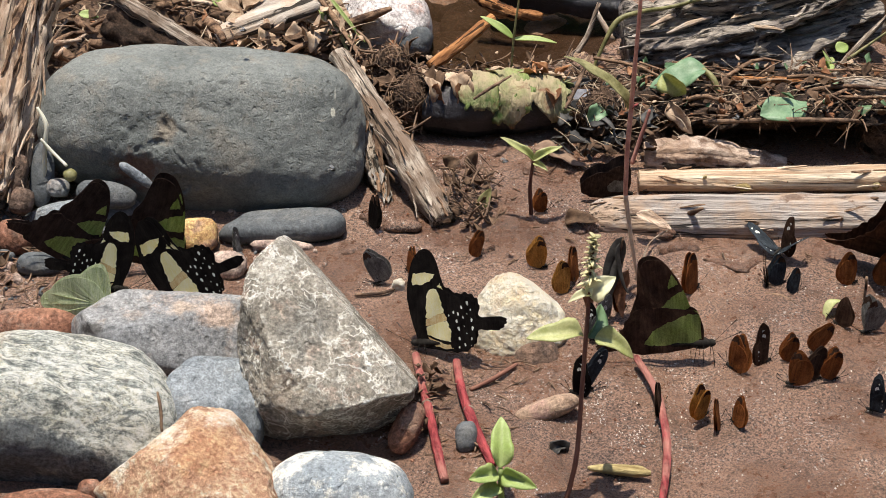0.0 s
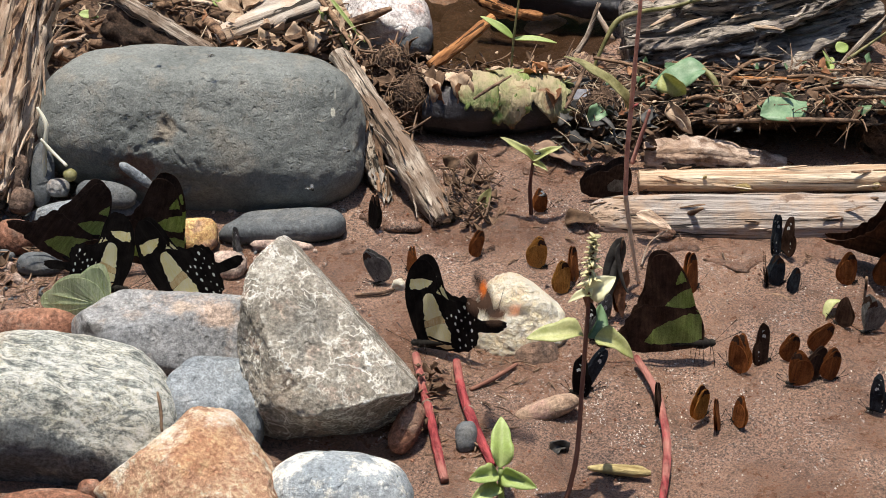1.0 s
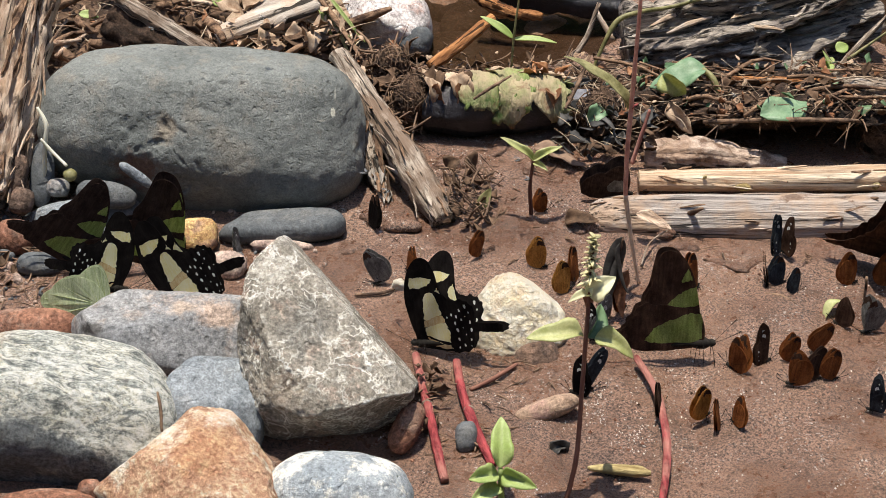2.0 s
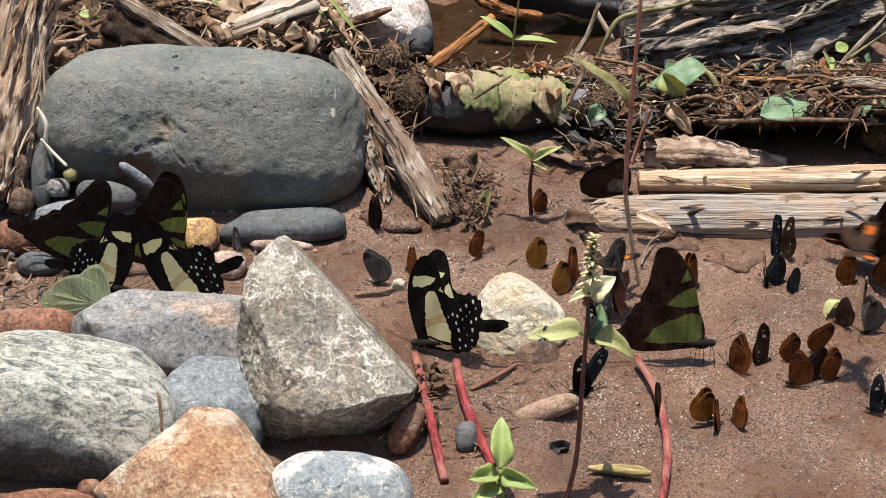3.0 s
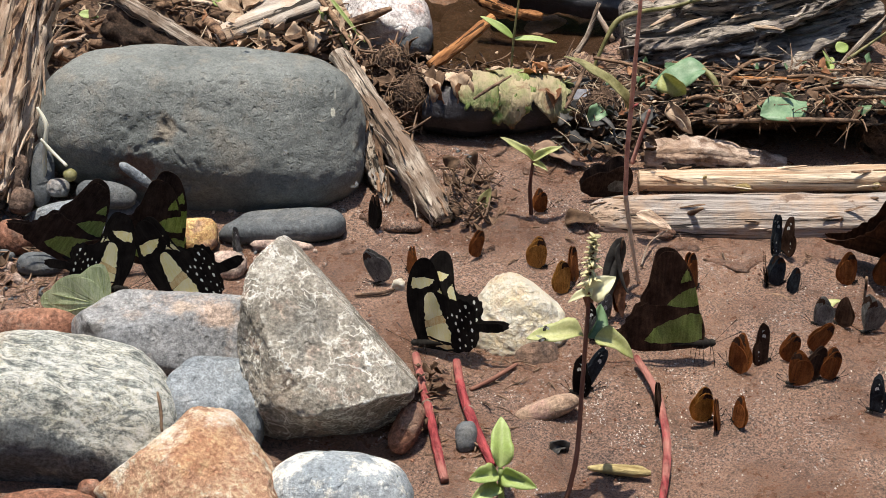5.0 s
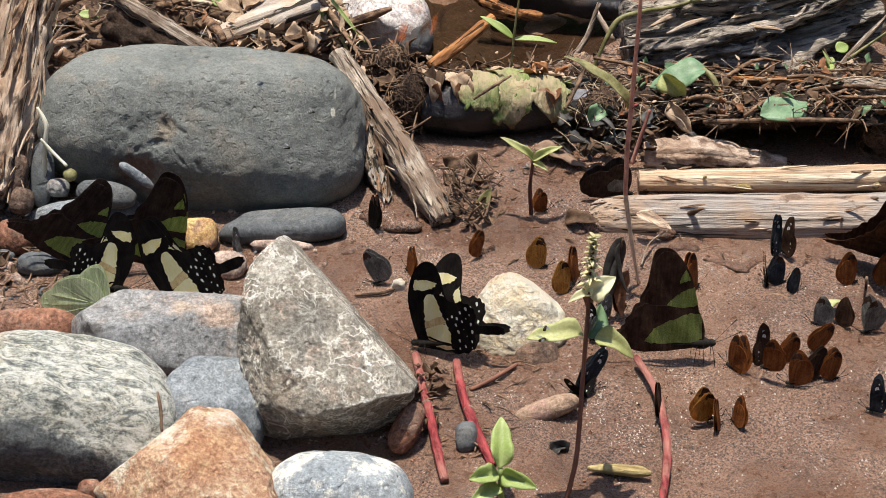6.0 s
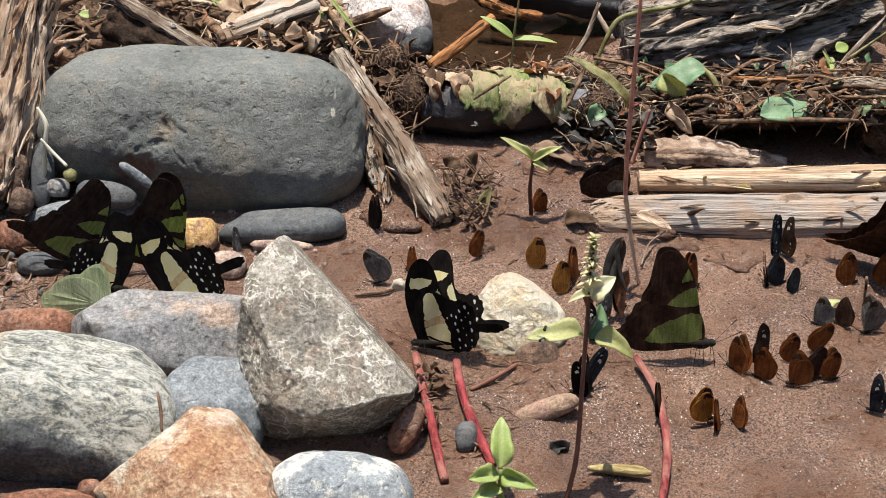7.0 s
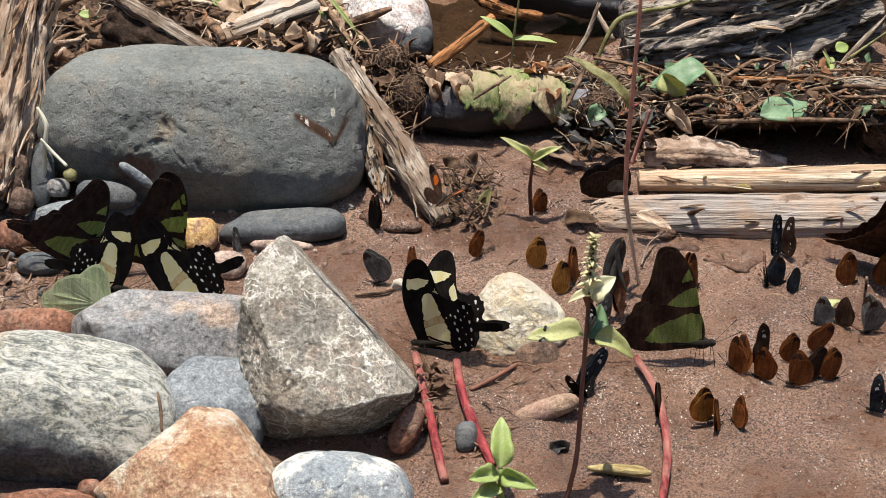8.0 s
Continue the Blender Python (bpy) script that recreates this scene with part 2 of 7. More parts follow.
MAT_PALEBLUE = rock_mat("pale_blue_rock", (0.25, 0.28, 0.305), (0.37, 0.395, 0.41), (0.82, 0.78, 0.69), grain=600, relief=0.4, patch=26, speck=0.4, tint_amount=0.9)
MAT_CREAM = rock_mat("cream_rock", (0.84, 0.72, 0.53), (0.93, 0.86, 0.70), (0.80, 0.62, 0.45), grain=300, relief=0.9, patch=26, speck=0.35, tint_amount=0.5, pits=0.35)
MAT_DARKSLATE = rock_mat("dark_slate", (0.075, 0.082, 0.088), (0.135, 0.142, 0.148), (0.21, 0.20, 0.185), grain=800, relief=0.4, speck=0.35, tint_amount=0.4)
MAT_ORANGE = rock_mat("orange_stone", (0.48, 0.26, 0.10), (0.62, 0.40, 0.18), (0.45, 0.27, 0.2), grain=600, relief=0.5)
MAT_REDSTONE = rock_mat("red_stone", (0.19, 0.083, 0.052), (0.31, 0.15, 0.096), (0.28, 0.185, 0.14), grain=600, relief=0.5)
MAT_PINK = rock_mat("pink_stone", (0.38, 0.27, 0.22), (0.52, 0.41, 0.34), (0.30, 0.2, 0.17), grain=450, relief=0.6)
MAT_TANPINK = rock_mat("tan_pink_stone", (0.34, 0.22, 0.15), (0.50, 0.36, 0.26), (0.42, 0.25, 0.21), grain=600, relief=0.5, speck=0.4)
SOIL_STONE = rock_mat("muddy_stone", (0.09, 0.058, 0.044), (0.19, 0.13, 0.10), (0.26, 0.16, 0.11), grain=500, relief=0.9, speck=0.6)
MAT_PINKGREY = rock_mat("pink_grey_rock", (0.42, 0.375, 0.36), (0.62, 0.58, 0.56), (0.50, 0.33, 0.27), grain=500, relief=0.5, patch=36)
MAT_BARK = wood_mat("flaking_bark", (0.20, 0.105, 0.068), (0.74, 0.59, 0.46), (0.12, 1, 1), 300, bias=-0.05, relief=1.0, stain=(0.50, 0.34, 0.23))
MAT_PALEBARK = wood_mat("pale_cracked_bark", (0.16, 0.10, 0.07), (0.60, 0.47, 0.38), (0.8, 1, 1), 140, relief=0.9, stain=(0.40, 0.27, 0.19))
MAT_DRIFT = wood_mat("grey_driftwood", (0.24, 0.19, 0.155), (0.58, 0.51, 0.44), stain=(0.40, 0.28, 0.19))
MAT_PALEWOOD = wood_mat("pale_driftwood", (0.38, 0.25, 0.16), (0.80, 0.69, 0.53), (0.035, 1, 1), scale=330, stain=(0.55, 0.37, 0.24), spots=(0.34, 0.19, 0.11))
MAT_BLACKWOOD = wood_mat("charred_driftwood", (0.034, 0.030, 0.031), (0.62, 0.53, 0.44), (0.12, 1, 1), scale=230, relief=1.0, stain=(0.12, 0.098, 0.09), bias=0.005)
MAT_STICK = wood_mat("dead_stick", (0.10, 0.068, 0.048), (0.58, 0.49, 0.40), (0.10, 1, 1), scale=430, bias=0.012, stain=(0.20, 0.135, 0.095))
MAT_ORANGEWOOD = wood_mat("orange_stick", (0.14, 0.05, 0.018), (0.50, 0.23, 0.09), scale=430)
MAT_REDSTEM = wood_mat("red_stem", (0.13, 0.018, 0.022), (0.42, 0.075, 0.08), (0.25, 1, 1), scale=260, relief=0.9, stain=(0.40, 0.19, 0.15), crack=False)
MAT_PINKSTEM = leaf_mat("pink_brown_stem", (0.55, 0.26, 0.20), (0.78, 0.46, 0.36), trans=0.3, scale=150)
MAT_STRAW = leaf_mat("straw_stem", (0.60, 0.46, 0.36), (0.82, 0.70, 0.57), trans=0.4, scale=150)
MAT_GREYWOOD = wood_mat("silvered_wood", (0.17, 0.145, 0.132), (0.55, 0.485, 0.435), (0.035, 1, 1), scale=480, stain=(0.47, 0.325, 0.225), spots=(0.16, 0.10, 0.07))
MAT_DULLSTEM = wood_mat("dull_red_stem", (0.20, 0.075, 0.06), (0.48, 0.24, 0.19), scale=220, relief=0.4, stain=(0.3, 0.2, 0.15), crack=False)
MAT_OLIVEWOOD = wood_mat("olive_twig", (0.16, 0.11, 0.04), (0.50, 0.40, 0.19), scale=220)
MAT_BROWNLEAF = leaf_mat("brown_leaf", (0.15, 0.095, 0.065), (0.31, 0.21, 0.15), trans=0.1, rough=0.75, spec=0.12, scale=120)
MAT_QUARTZ = shader("quartz_grain", 0.12, 0.6)[0]
MAT_QUARTZ.node_tree.nodes["Principled BSDF"].inputs["Base Color"].default_value = (0.72, 0.66, 0.6, 1)
MAT_BUD = leaf_mat("cream_bud", (0.50, 0.46, 0.24), (0.70, 0.65, 0.40))
MAT_BROWNSTEM = wood_mat("brown_stem", (0.10, 0.04, 0.03), (0.26, 0.13, 0.09), scale=200, relief=0.3, crack=False)
MAT_DEADLEAF = leaf_mat("dead_leaf", (0.26, 0.16, 0.10), (0.56, 0.43, 0.31), trans=0.15, rough=0.75, spec=0.12, scale=120)
MAT_LEAF = leaf_mat("pale_green_leaf", (0.34, 0.44, 0.13), (0.52, 0.60, 0.26), trans=0.45)
MAT_LEAF_YELLOW = leaf_mat("yellow_green_leaf", (0.37, 0.40, 0.13), (0.58, 0.58, 0.30), trans=0.4, scale=110)
MAT_LEAF_CREAM = leaf_mat("cream_green_leaf", (0.62, 0.62, 0.38), (0.78, 0.76, 0.55), trans=0.4)
MAT_LEAF_DARK = leaf_mat("dull_green_leaf", (0.07, 0.14, 0.06), (0.2, 0.3, 0.16))
MAT_LEAF_OLIVE = leaf_mat("olive_leaf", (0.15, 0.14, 0.05), (0.40, 0.37, 0.18), scale=170)
MAT_GREENLOG = wood_mat("green_husk", (0.045, 0.080, 0.020), (0.25, 0.30, 0.105), (1.0, 0.30, 0.30), 120, rough=0.6, relief=0.9, stain=(0.40, 0.31, 0.20), crack=False, spots=(0.20, 0.10, 0.06))
MAT_BLACK = wing_mat("black_wing", (0.005, 0.004, 0.004), (0.012, 0.010, 0.009), spec=0.03, rough=0.85, trans=0.02)
MAT_CREAMPATCH = wing_mat("cream_wing_patch", (0.90, 0.84, 0.52), (0.94, 0.90, 0.66), trans=0.55)
MAT_BUFFPATCH = wing_mat("buff_wing_patch", (0.70, 0.54, 0.28), (0.80, 0.66, 0.38), trans=0.5)
MAT_WHITE = wing_mat("white_wing_spot", (0.6, 0.6, 0.55), (0.75, 0.75, 0.7))
MAT_BROWNWING = wing_mat("dark_brown_wing", (0.045, 0.024, 0.016), (0.10, 0.056, 0.037), trans=0.4)
MAT_GREENWING = wing_mat("green_wing_patch", (0.32, 0.40, 0.11), (0.43, 0.49, 0.16), trans=0.5)
# darker copy of the brown wing, for butterflies that sit in shade
MAT_DUSKWING = wing_mat("dusky_wing", (0.034, 0.021, 0.017), (0.072, 0.045, 0.034), trans=0.4)
MAT_PALEGREEN = wing_mat("pale_green_wing", (0.46, 0.52, 0.32), (0.58, 0.62, 0.43), trans=0.5)
MAT_ORANGEWING = wing_mat("rust_orange_wing", (0.20, 0.064, 0.02), (0.34, 0.12, 0.036), trans=0.4)
MAT_AMBERWING = wing_mat("amber_wing", (0.40, 0.18, 0.04), (0.60, 0.31, 0.08), trans=0.4)
MAT_FIERY = wing_mat("fiery_orange_band", (0.50, 0.10, 0.015), (0.62, 0.16, 0.02))
MAT_RED = wing_mat("red_spot", (0.5, 0.03, 0.02), (0.6, 0.05, 0.03))
MAT_BLUEWING = wing_mat("blue_black_wing", (0.012, 0.014, 0.018), (0.05, 0.06, 0.07))
MAT_GREYWING = wing_mat("grey_wing", (0.12, 0.11, 0.10), (0.25, 0.24, 0.22), trans=0.3)
MAT_BODY = wing_mat("black_body", (0.01, 0.009, 0.008), (0.03, 0.026, 0.022), rough=0.7)


# ---- mesh tools ----
def link_mesh(name, bm, mats, smooth=True):
    me = bpy.data.meshes.new(name)
    bm.to_mesh(me)
    bm.free()
    for m in (mats if isinstance(mats, (list, tuple)) else [mats]):
        me.materials.append(m)
    if smooth:
        for p in me.polygons:
            p.use_smooth = True
    return new(name, me)


def part(name, bm, mats, parent, label="", smooth=True):
    ob = link_mesh(name, bm, mats, smooth)
    ob.parent = parent
    if label:
        ob["label"] = label
    return ob


def thing(name, label, category, m=None, group="", kind=""):
    ob = new(name)
    ob.empty_display_size = 0.01
    if m is not None:
        ob.matrix_world = m
    return tagged(ob, label, category, group, kind)


def fbm(p, scale, octaves=4, seed=0.0):
    v, amp, q = 0.0, 1.0, Vector(p) * scale + Vector((seed, seed * 1.7, -seed))
    for _ in range(octaves):
        v += amp * noise.noise(q)
        q *= 2.03
        amp *= 0.5
    return v


def stone_bm(size, power=2.6, facets=(), lumps=0.05, seed=1.0, detail=5, soft=14.0, crag=0.0, dimples=None, hollows=()):
    """A stone about the origin: a superellipsoid of these half axes cut by soft planes (nx, ny, nz, distance), with uneven relief, small chips and broken hollows (x, z, half width, half height, depth) in its -y face."""
    bm = bmesh.new()
    bmesh.ops.create_icosphere(bm, subdivisions=detail, radius=1.0)
    a, b, c = size
    mean = (a * b * c) ** (1 / 3)
    planes = [(Vector(f[:3]).normalized(), f[3]) for f in facets]
    for v in bm.verts:
        d = v.co.normalized()
        inv = (abs(d.x / a) ** power + abs(d.y / b) ** power + abs(d.z / c) ** power) ** (1 / power)
        acc = inv ** soft
        for n, h in planes:
            k = n.dot(d)
            if k > 0.02:
                acc += (k / h) ** soft
        r = acc ** (-1 / soft)
        q = d * r
        if crag:
            r *= 1 - crag * abs(fbm(q, 2.6 / mean, 4, seed + 20)) - crag * 0.4 * abs(fbm(q, 8.0 / mean, 3, seed + 30)) - crag * 0.10 * abs(fbm(q, 21.0 / mean, 3, seed + 40))
        r *= 1 + lumps * fbm(q, 0.9 / mean, 3, seed) + lumps * 0.45 * fbm(q, 4.0 / mean, 3, seed + 9)
        v.co = d * r
        for hx, hz, wx, hh, deep in hollows:
            if v.co.y < 0:
                e = math.hypot((v.co.x - hx) / wx, (v.co.z - hz) / hh) + 0.35 * fbm((v.co.x, 0, v.co.z), 110, 3, seed + 50)
                f = min(1, max(0, (1 - e) / 0.42))
                v.co.y += deep * f * f * (3 - 2 * f) * (1 + 1.1 * fbm(v.co, 190, 4, seed + 60))
    if dimples:
        count, small, large, deep = dimples
        rnd = random.Random(int(seed * 100))
        tree = kdtree.KDTree(len(bm.verts))
        bm.verts.ensure_lookup_table()
        for v in bm.verts:
            tree.insert(v.co, v.index)
        tree.balance()
        push = {}
        for _ in range(count):
            c = bm.verts[rnd.randrange(len(bm.verts))].co
            rad = small + (large - small) * rnd.random() ** 3
            lean = Vector((rnd.uniform(-1, 1), 0, rnd.uniform(-1, 1))).normalized()
            for co, k, dist in tree.find_range(c, rad):
                along = (co - c).dot(lean)
                f = 1 - math.sqrt(along * along + 7.0 * max(0.0, dist * dist - along * along)) / rad
                if f <= 0:
                    continue
                skew = 1 + 0.8 * (co - c).dot(lean) / rad
                push[k] = push.get(k, 0.0) + deep * rad * skew * f * f * (3 - 2 * f)
        for k, amount in push.items():
            v = bm.verts[k]
            v.co -= v.co.normalized() * amount
    return bm


def stone(name, label, at, size, mat, turn=(0, 0, 0), category="stone", group="", **kw):
    ob = link_mesh(name, stone_bm(size, **kw), mat)
    ob.matrix_world = pose(*at, *turn)
    return tagged(ob, label, category, group)


def rod_bm(path, radii, sides=10, seed=0.0, rough=0.12, sub=6, flat=1.0, bm=None, caps=True, ridges=0.0, ridge_len=0.016):
    """A knobbly rod along a smooth path of points; radii runs along it."""
    bm = bm or bmesh.new()
    pts = spline([Vector(p) for p in path], sub)
    n = len(pts)
    rings = []
    up = Vector((0.13, 0.21, 0.97))
    for i, p in enumerate(pts):
        t = (pts[min(i + 1, n - 1)] - pts[max(i - 1, 0)]).normalized()
        s = t.cross(up)
        if s.length < 0.05:
            s = t.cross(Vector((1, 0, 0)))
        s.normalize()
        w = s.cross(t).normalized()
        f = i / (n - 1) * (len(radii) - 1)
        k = min(int(f), len(radii) - 2)
        r0 = radii[k] + (radii[k + 1] - radii[k]) * (f - k)
        ring = []
        for j in range(sides):
            an = 2 * math.pi * j / sides
            dirn = s * math.cos(an) + w * math.sin(an) * flat
            r = r0 * (1 + rough * fbm(p + dirn * r0, 0.8 / max(r0, 0.0008), 2, seed) + rough * 0.7 * fbm(dirn, 2.2, 2, seed + 3))
            if ridges:
                r *= 1 + ridges * fbm((math.cos(an) * 3.4, math.sin(an) * 3.4, i * ridge_len), 1.0, 4, seed + 7)
            ring.append(bm.verts.new(p + dirn * r))
        rings.append(ring)
    for i in range(n - 1):
        for j in range(sides):
            bm.faces.new((rings[i][j], rings[i + 1][j], rings[i + 1][(j + 1) % sides], rings[i][(j + 1) % sides]))
    if caps:
        bm.faces.new(rings[0])
        bm.faces.new(rings[-1][::-1])
    return bm


def spline(pts, sub):
    if len(pts) < 3:
        return [pts[0].lerp(pts[-1], i / sub) for i in range(sub + 1)]
    out = []
    for i in range(len(pts) - 1):
        p0, p1, p2, p3 = pts[max(i - 1, 0)], pts[i], pts[i + 1], pts[min(i + 2, len(pts) - 1)]
        for k in range(sub):
            t = k / sub
            out.append(0.5 * ((2 * p1) + (p2 - p0) * t + (2 * p0 - 5 * p1 + 4 * p2 - p3) * t * t + (3 * p1 - p0 - 3 * p2 + p3) * t ** 3))
    out.append(pts[-1])
    return out


def closed_outline(pts, sub=4, round_=0.5):
    n = len(pts)
    out = []
    for i in range(n):
        p0, p1, p2, p3 = (Vector(pts[(i + k) % n]) for k in (-1, 0, 1, 2))
        for k in range(sub):
            t = k / sub
            m1, m2 = (p2 - p0) * round_, (p3 - p1) * round_
            out.append((2 * t ** 3 - 3 * t * t + 1) * p1 + (t ** 3 - 2 * t * t + t) * m1 + (3 * t * t - 2 * t ** 3) * p2 + (t ** 3 - t * t) * m2)
    return out


def leaf_bm(length, width, droop=0.3, fold=0.25, curl=0.0, seed=0.0, tip=1.0, n=14, thick=0.0004, bm=None, m=None, wave=0.05, torn=0.0):
    """A leaf blade along +x from its stalk, with midrib fold, droop and a wavy margin, with thickness."""
    bm = bm or bmesh.new()
    m = m or Matrix()
    rows = []
    for side in (1, -1):
        rows.append([])
        for i in range(n + 1):
            t = i / n
            w = width * 0.5 * (math.sin(math.pi * min(1, t ** 0.85)) ** 0.75) * (1 - 0.25 * t * tip) + 0.0002
            wl, wr = (w * max(0.1, 1 + torn * fbm((t * 2.2, k, seed), 1.2, 2, seed)) for k in (0.0, 9.0))
            ang = droop * t
            x = length * (math.sin(ang) / droop if abs(droop) > 1e-3 else t)
            z = -length * ((1 - math.cos(ang)) / droop if abs(droop) > 1e-3 else 0)
            row = []
            for j in range(-3, 4):
                f = j / 3
                w = wl if j < 0 else wr
                y = f * w
                zz = z + abs(f) * w * fold + curl * f * f * w + wave * w * fbm((x * 60, y * 60, seed), 1.0, 2, seed) * abs(f) * 2
                row.append(bm.verts.new(m @ Vector((x, y, zz + side * thick / 2))))
            rows[-1].append(row)
    top, bot = rows
    for i in range(n):
        for j in range(6):
            bm.faces.new((top[i][j], top[i + 1][j], top[i + 1][j + 1], top[i][j + 1]))
            bm.faces.new((bot[i][j], bot[i][j + 1], bot[i + 1][j + 1], bot[i + 1][j]))
        bm.faces.new((top[i][0], bot[i][0], bot[i + 1][0], top[i + 1][0]))
        bm.faces.new((top[i][6], top[i + 1][6], bot[i + 1][6], bot[i][6]))
    return bm


def aim(at, to, roll=0.0):
    """A pose at a point whose local x runs towards another point, local z up as far as it can."""
    x = (Vector(to) - Vector(at)).normalized()
    y = Vector((0, 0, 1)).cross(x)
    if y.length < 0.05:
        y = Vector((0, 1, 0))
    y.normalize()
    z = x.cross(y)
    r = Matrix((x, y, z)).transposed().to_4x4()
    return Matrix.Translation(at) @ r @ Matrix.Rotation(radians(roll), 4, "X")


def shell_bm(length, radius, a0, a1, seed, thick=0.0006, n=40, k=22, ragged=0.12, taper=0.06):
    """A curved husk along local x: an arc of a tube from angle a0 to a1 (degrees from straight up, towards -y), with torn lower edge."""
    bm = bmesh.new()
    out = []
    for r_add in (0.0, thick):
        grid = []
        for i in range(n + 1):
            f = i / n
            hi = a1 + (a1 - a0) * ragged * fbm((f * 2.4, seed, 0), 1.3, 5, seed)
            row = []
            for j in range(k + 1):
                an = radians(a0 + (hi - a0) * j / k)
                r = (radius + r_add) * (1 - taper * f * f + 0.10 * fbm((f * 3, an * 1.2, seed), 1.5, 4, seed) + 0.016 * math.sin(an * 26 + f * 14))
                row.append(bm.verts.new((f * length + (0.010 if i in (0, n) else 0.003) * fbm((an * 1.6, seed, i * 0.01), 1.0, 4, seed), -math.sin(an) * r, math.cos(an) * r)))
            grid.append(row)
        out.append(grid)
    lo, hi_ = out
    for i in range(n):
        for j in range(k):
            bm.faces.new((hi_[i][j], hi_[i + 1][j], hi_[i + 1][j + 1], hi_[i][j + 1]))
            bm.faces.new((lo[i][j], lo[i][j + 1], lo[i + 1][j + 1], lo[i + 1][j]))
        for j in (0, k):
            q = (lo[i][j], lo[i + 1][j], hi_[i + 1][j], hi_[i][j])
            bm.faces.new(q if j == 0 else q[::-1])
    for i in (0, n):
        for j in range(k):
            q = (lo[i][j], hi_[i][j], hi_[i][j + 1], lo[i][j + 1])
            bm.faces.new(q if i == 0 else q[::-1])
    bmesh.ops.recalc_face_normals(bm, faces=bm.faces)
    return bm


# ---- ground: wet sandy mud that dips into a shallow pool behind ----
def ground_z(x, y):
    z = 0.0026 * fbm((x, y, 0), 16, 4, 2.0) + 0.0016 * fbm((x, y, 0), 80, 4, 5.0)
    pool = math.exp(-((x - 0.025) / 0.062) ** 2 - ((y - 0.262) / 0.055) ** 2)
    pool += math.exp(-((x - 0.27) / 0.03) ** 2 - ((y - 0.29) / 0.05) ** 2)
    return z - 0.014 * min(1.0, pool * 1.6)


def make_ground():
    n = 300
    half = 0.42
    verts, faces = [], []
    for j in range(n + 1):
        for i in range(n + 1):
            x, y = -half + 2 * half * i / n, -half + 0.08 + 2 * half * j / n
            verts.append((x, y, ground_z(x, y)))
    for j in range(n):
        for i in range(n):
            k = j * (n + 1) + i
            faces.append((k, k + 1, k + n + 2, k + n + 1))
    rim = [k for k in range(n + 1)] + [(j + 1) * (n + 1) - 1 for j in range(1, n + 1)]
    rim += [n * (n + 1) + i for i in range(n - 1, -1, -1)] + [j * (n + 1) for j in range(n - 1, 0, -1)]
    prev = rim
    for r in (1.0, 4.0, 20.0, 120.0, 600.0):
        ring = []
        for k in rim:
            vx, vy, _ = verts[k]
            d = max(abs(vx), abs(vy - 0.08)) / half
            ring.append(len(verts))
            verts.append((vx / d * r / half, (vy - 0.08) / d * r / half, 0.0))
        for q in range(len(rim)):
            p = (q + 1) % len(rim)
            faces.append((prev[q], ring[q], ring[p], prev[p]))
        prev = ring
    me = bpy.data.meshes.new("ground")
    me.from_pydata(verts, [], faces)
    me.materials.append(MAT_SAND)
    for p in me.polygons:
        p.use_smooth = True
    me.validate()
    bm = bmesh.new()
    bm.from_mesh(me)
    bmesh.ops.recalc_face_normals(bm, faces=bm.faces)
    bm.to_mesh(me)
    bm.free()
    tagged(new("ground", me), "wet brown sandy mud of a stream bank", "ground", kind="structure")


make_ground()


def make_water():
    m, nt, b = shader("pool_water", 0.06, 0.5)
    b.inputs["Base Color"].default_value = (0.032, 0.017, 0.009, 1)
    b.inputs["Alpha"].default_value = 0.72
    v = coords(nt, shared=True)
    bump(nt, b, noise_tex(nt, v, 60, 3, 0.5), 0.3, 0.004)
    bm = bmesh.new()
    bmesh.ops.create_grid(bm, x_segments=40, y_segments=30, size=1)
    for q in bm.verts:
        q.co = Vector((0.08 + q.co.x * 0.34, 0.285 + q.co.y * 0.1, -0.0045))
    tagged(link_mesh("pool_water", bm, m), "shallow brown pool of stream water", "water", kind="structure")


make_water()

def unseen_leaf_wall():
    """An unseen ring of dark leaves, added round the bank to shut off the low sky."""
    bm = bmesh.new()
    rows = []
    for k in range(15):
        row = []
        for i in range(120):
            an = 2 * math.pi * i / 120
            z = 5.5 * k / 14
            p = (math.cos(an) * 3, math.sin(an) * 3, z * 0.8)
            r = 9.0 + 1.6 * fbm(p, 1.0, 4, 3.0) - 0.12 * z
            row.append(bm.verts.new((r * math.cos(an), r * math.sin(an), z * (1 + 0.25 * fbm((p[0], p[1], 0), 1.3, 3, 8.0)) - 0.2)))
        rows.append(row)
    for k in range(14):
        for i in range(120):
            bm.faces.new((rows[k][i], rows[k][(i + 1) % 120], rows[k + 1][(i + 1) % 120], rows[k + 1][i]))
    m = leaf_mat("unseen_wall_leaves", (0.02, 0.045, 0.012), (0.06, 0.10, 0.03), trans=0.1, scale=3, rough=0.8, spec=0.1)
    tagged(link_mesh("backdrop", bm, m), "unseen dark green leaf wall added to block low sky", "forest", kind="structure")


unseen_leaf_wall()

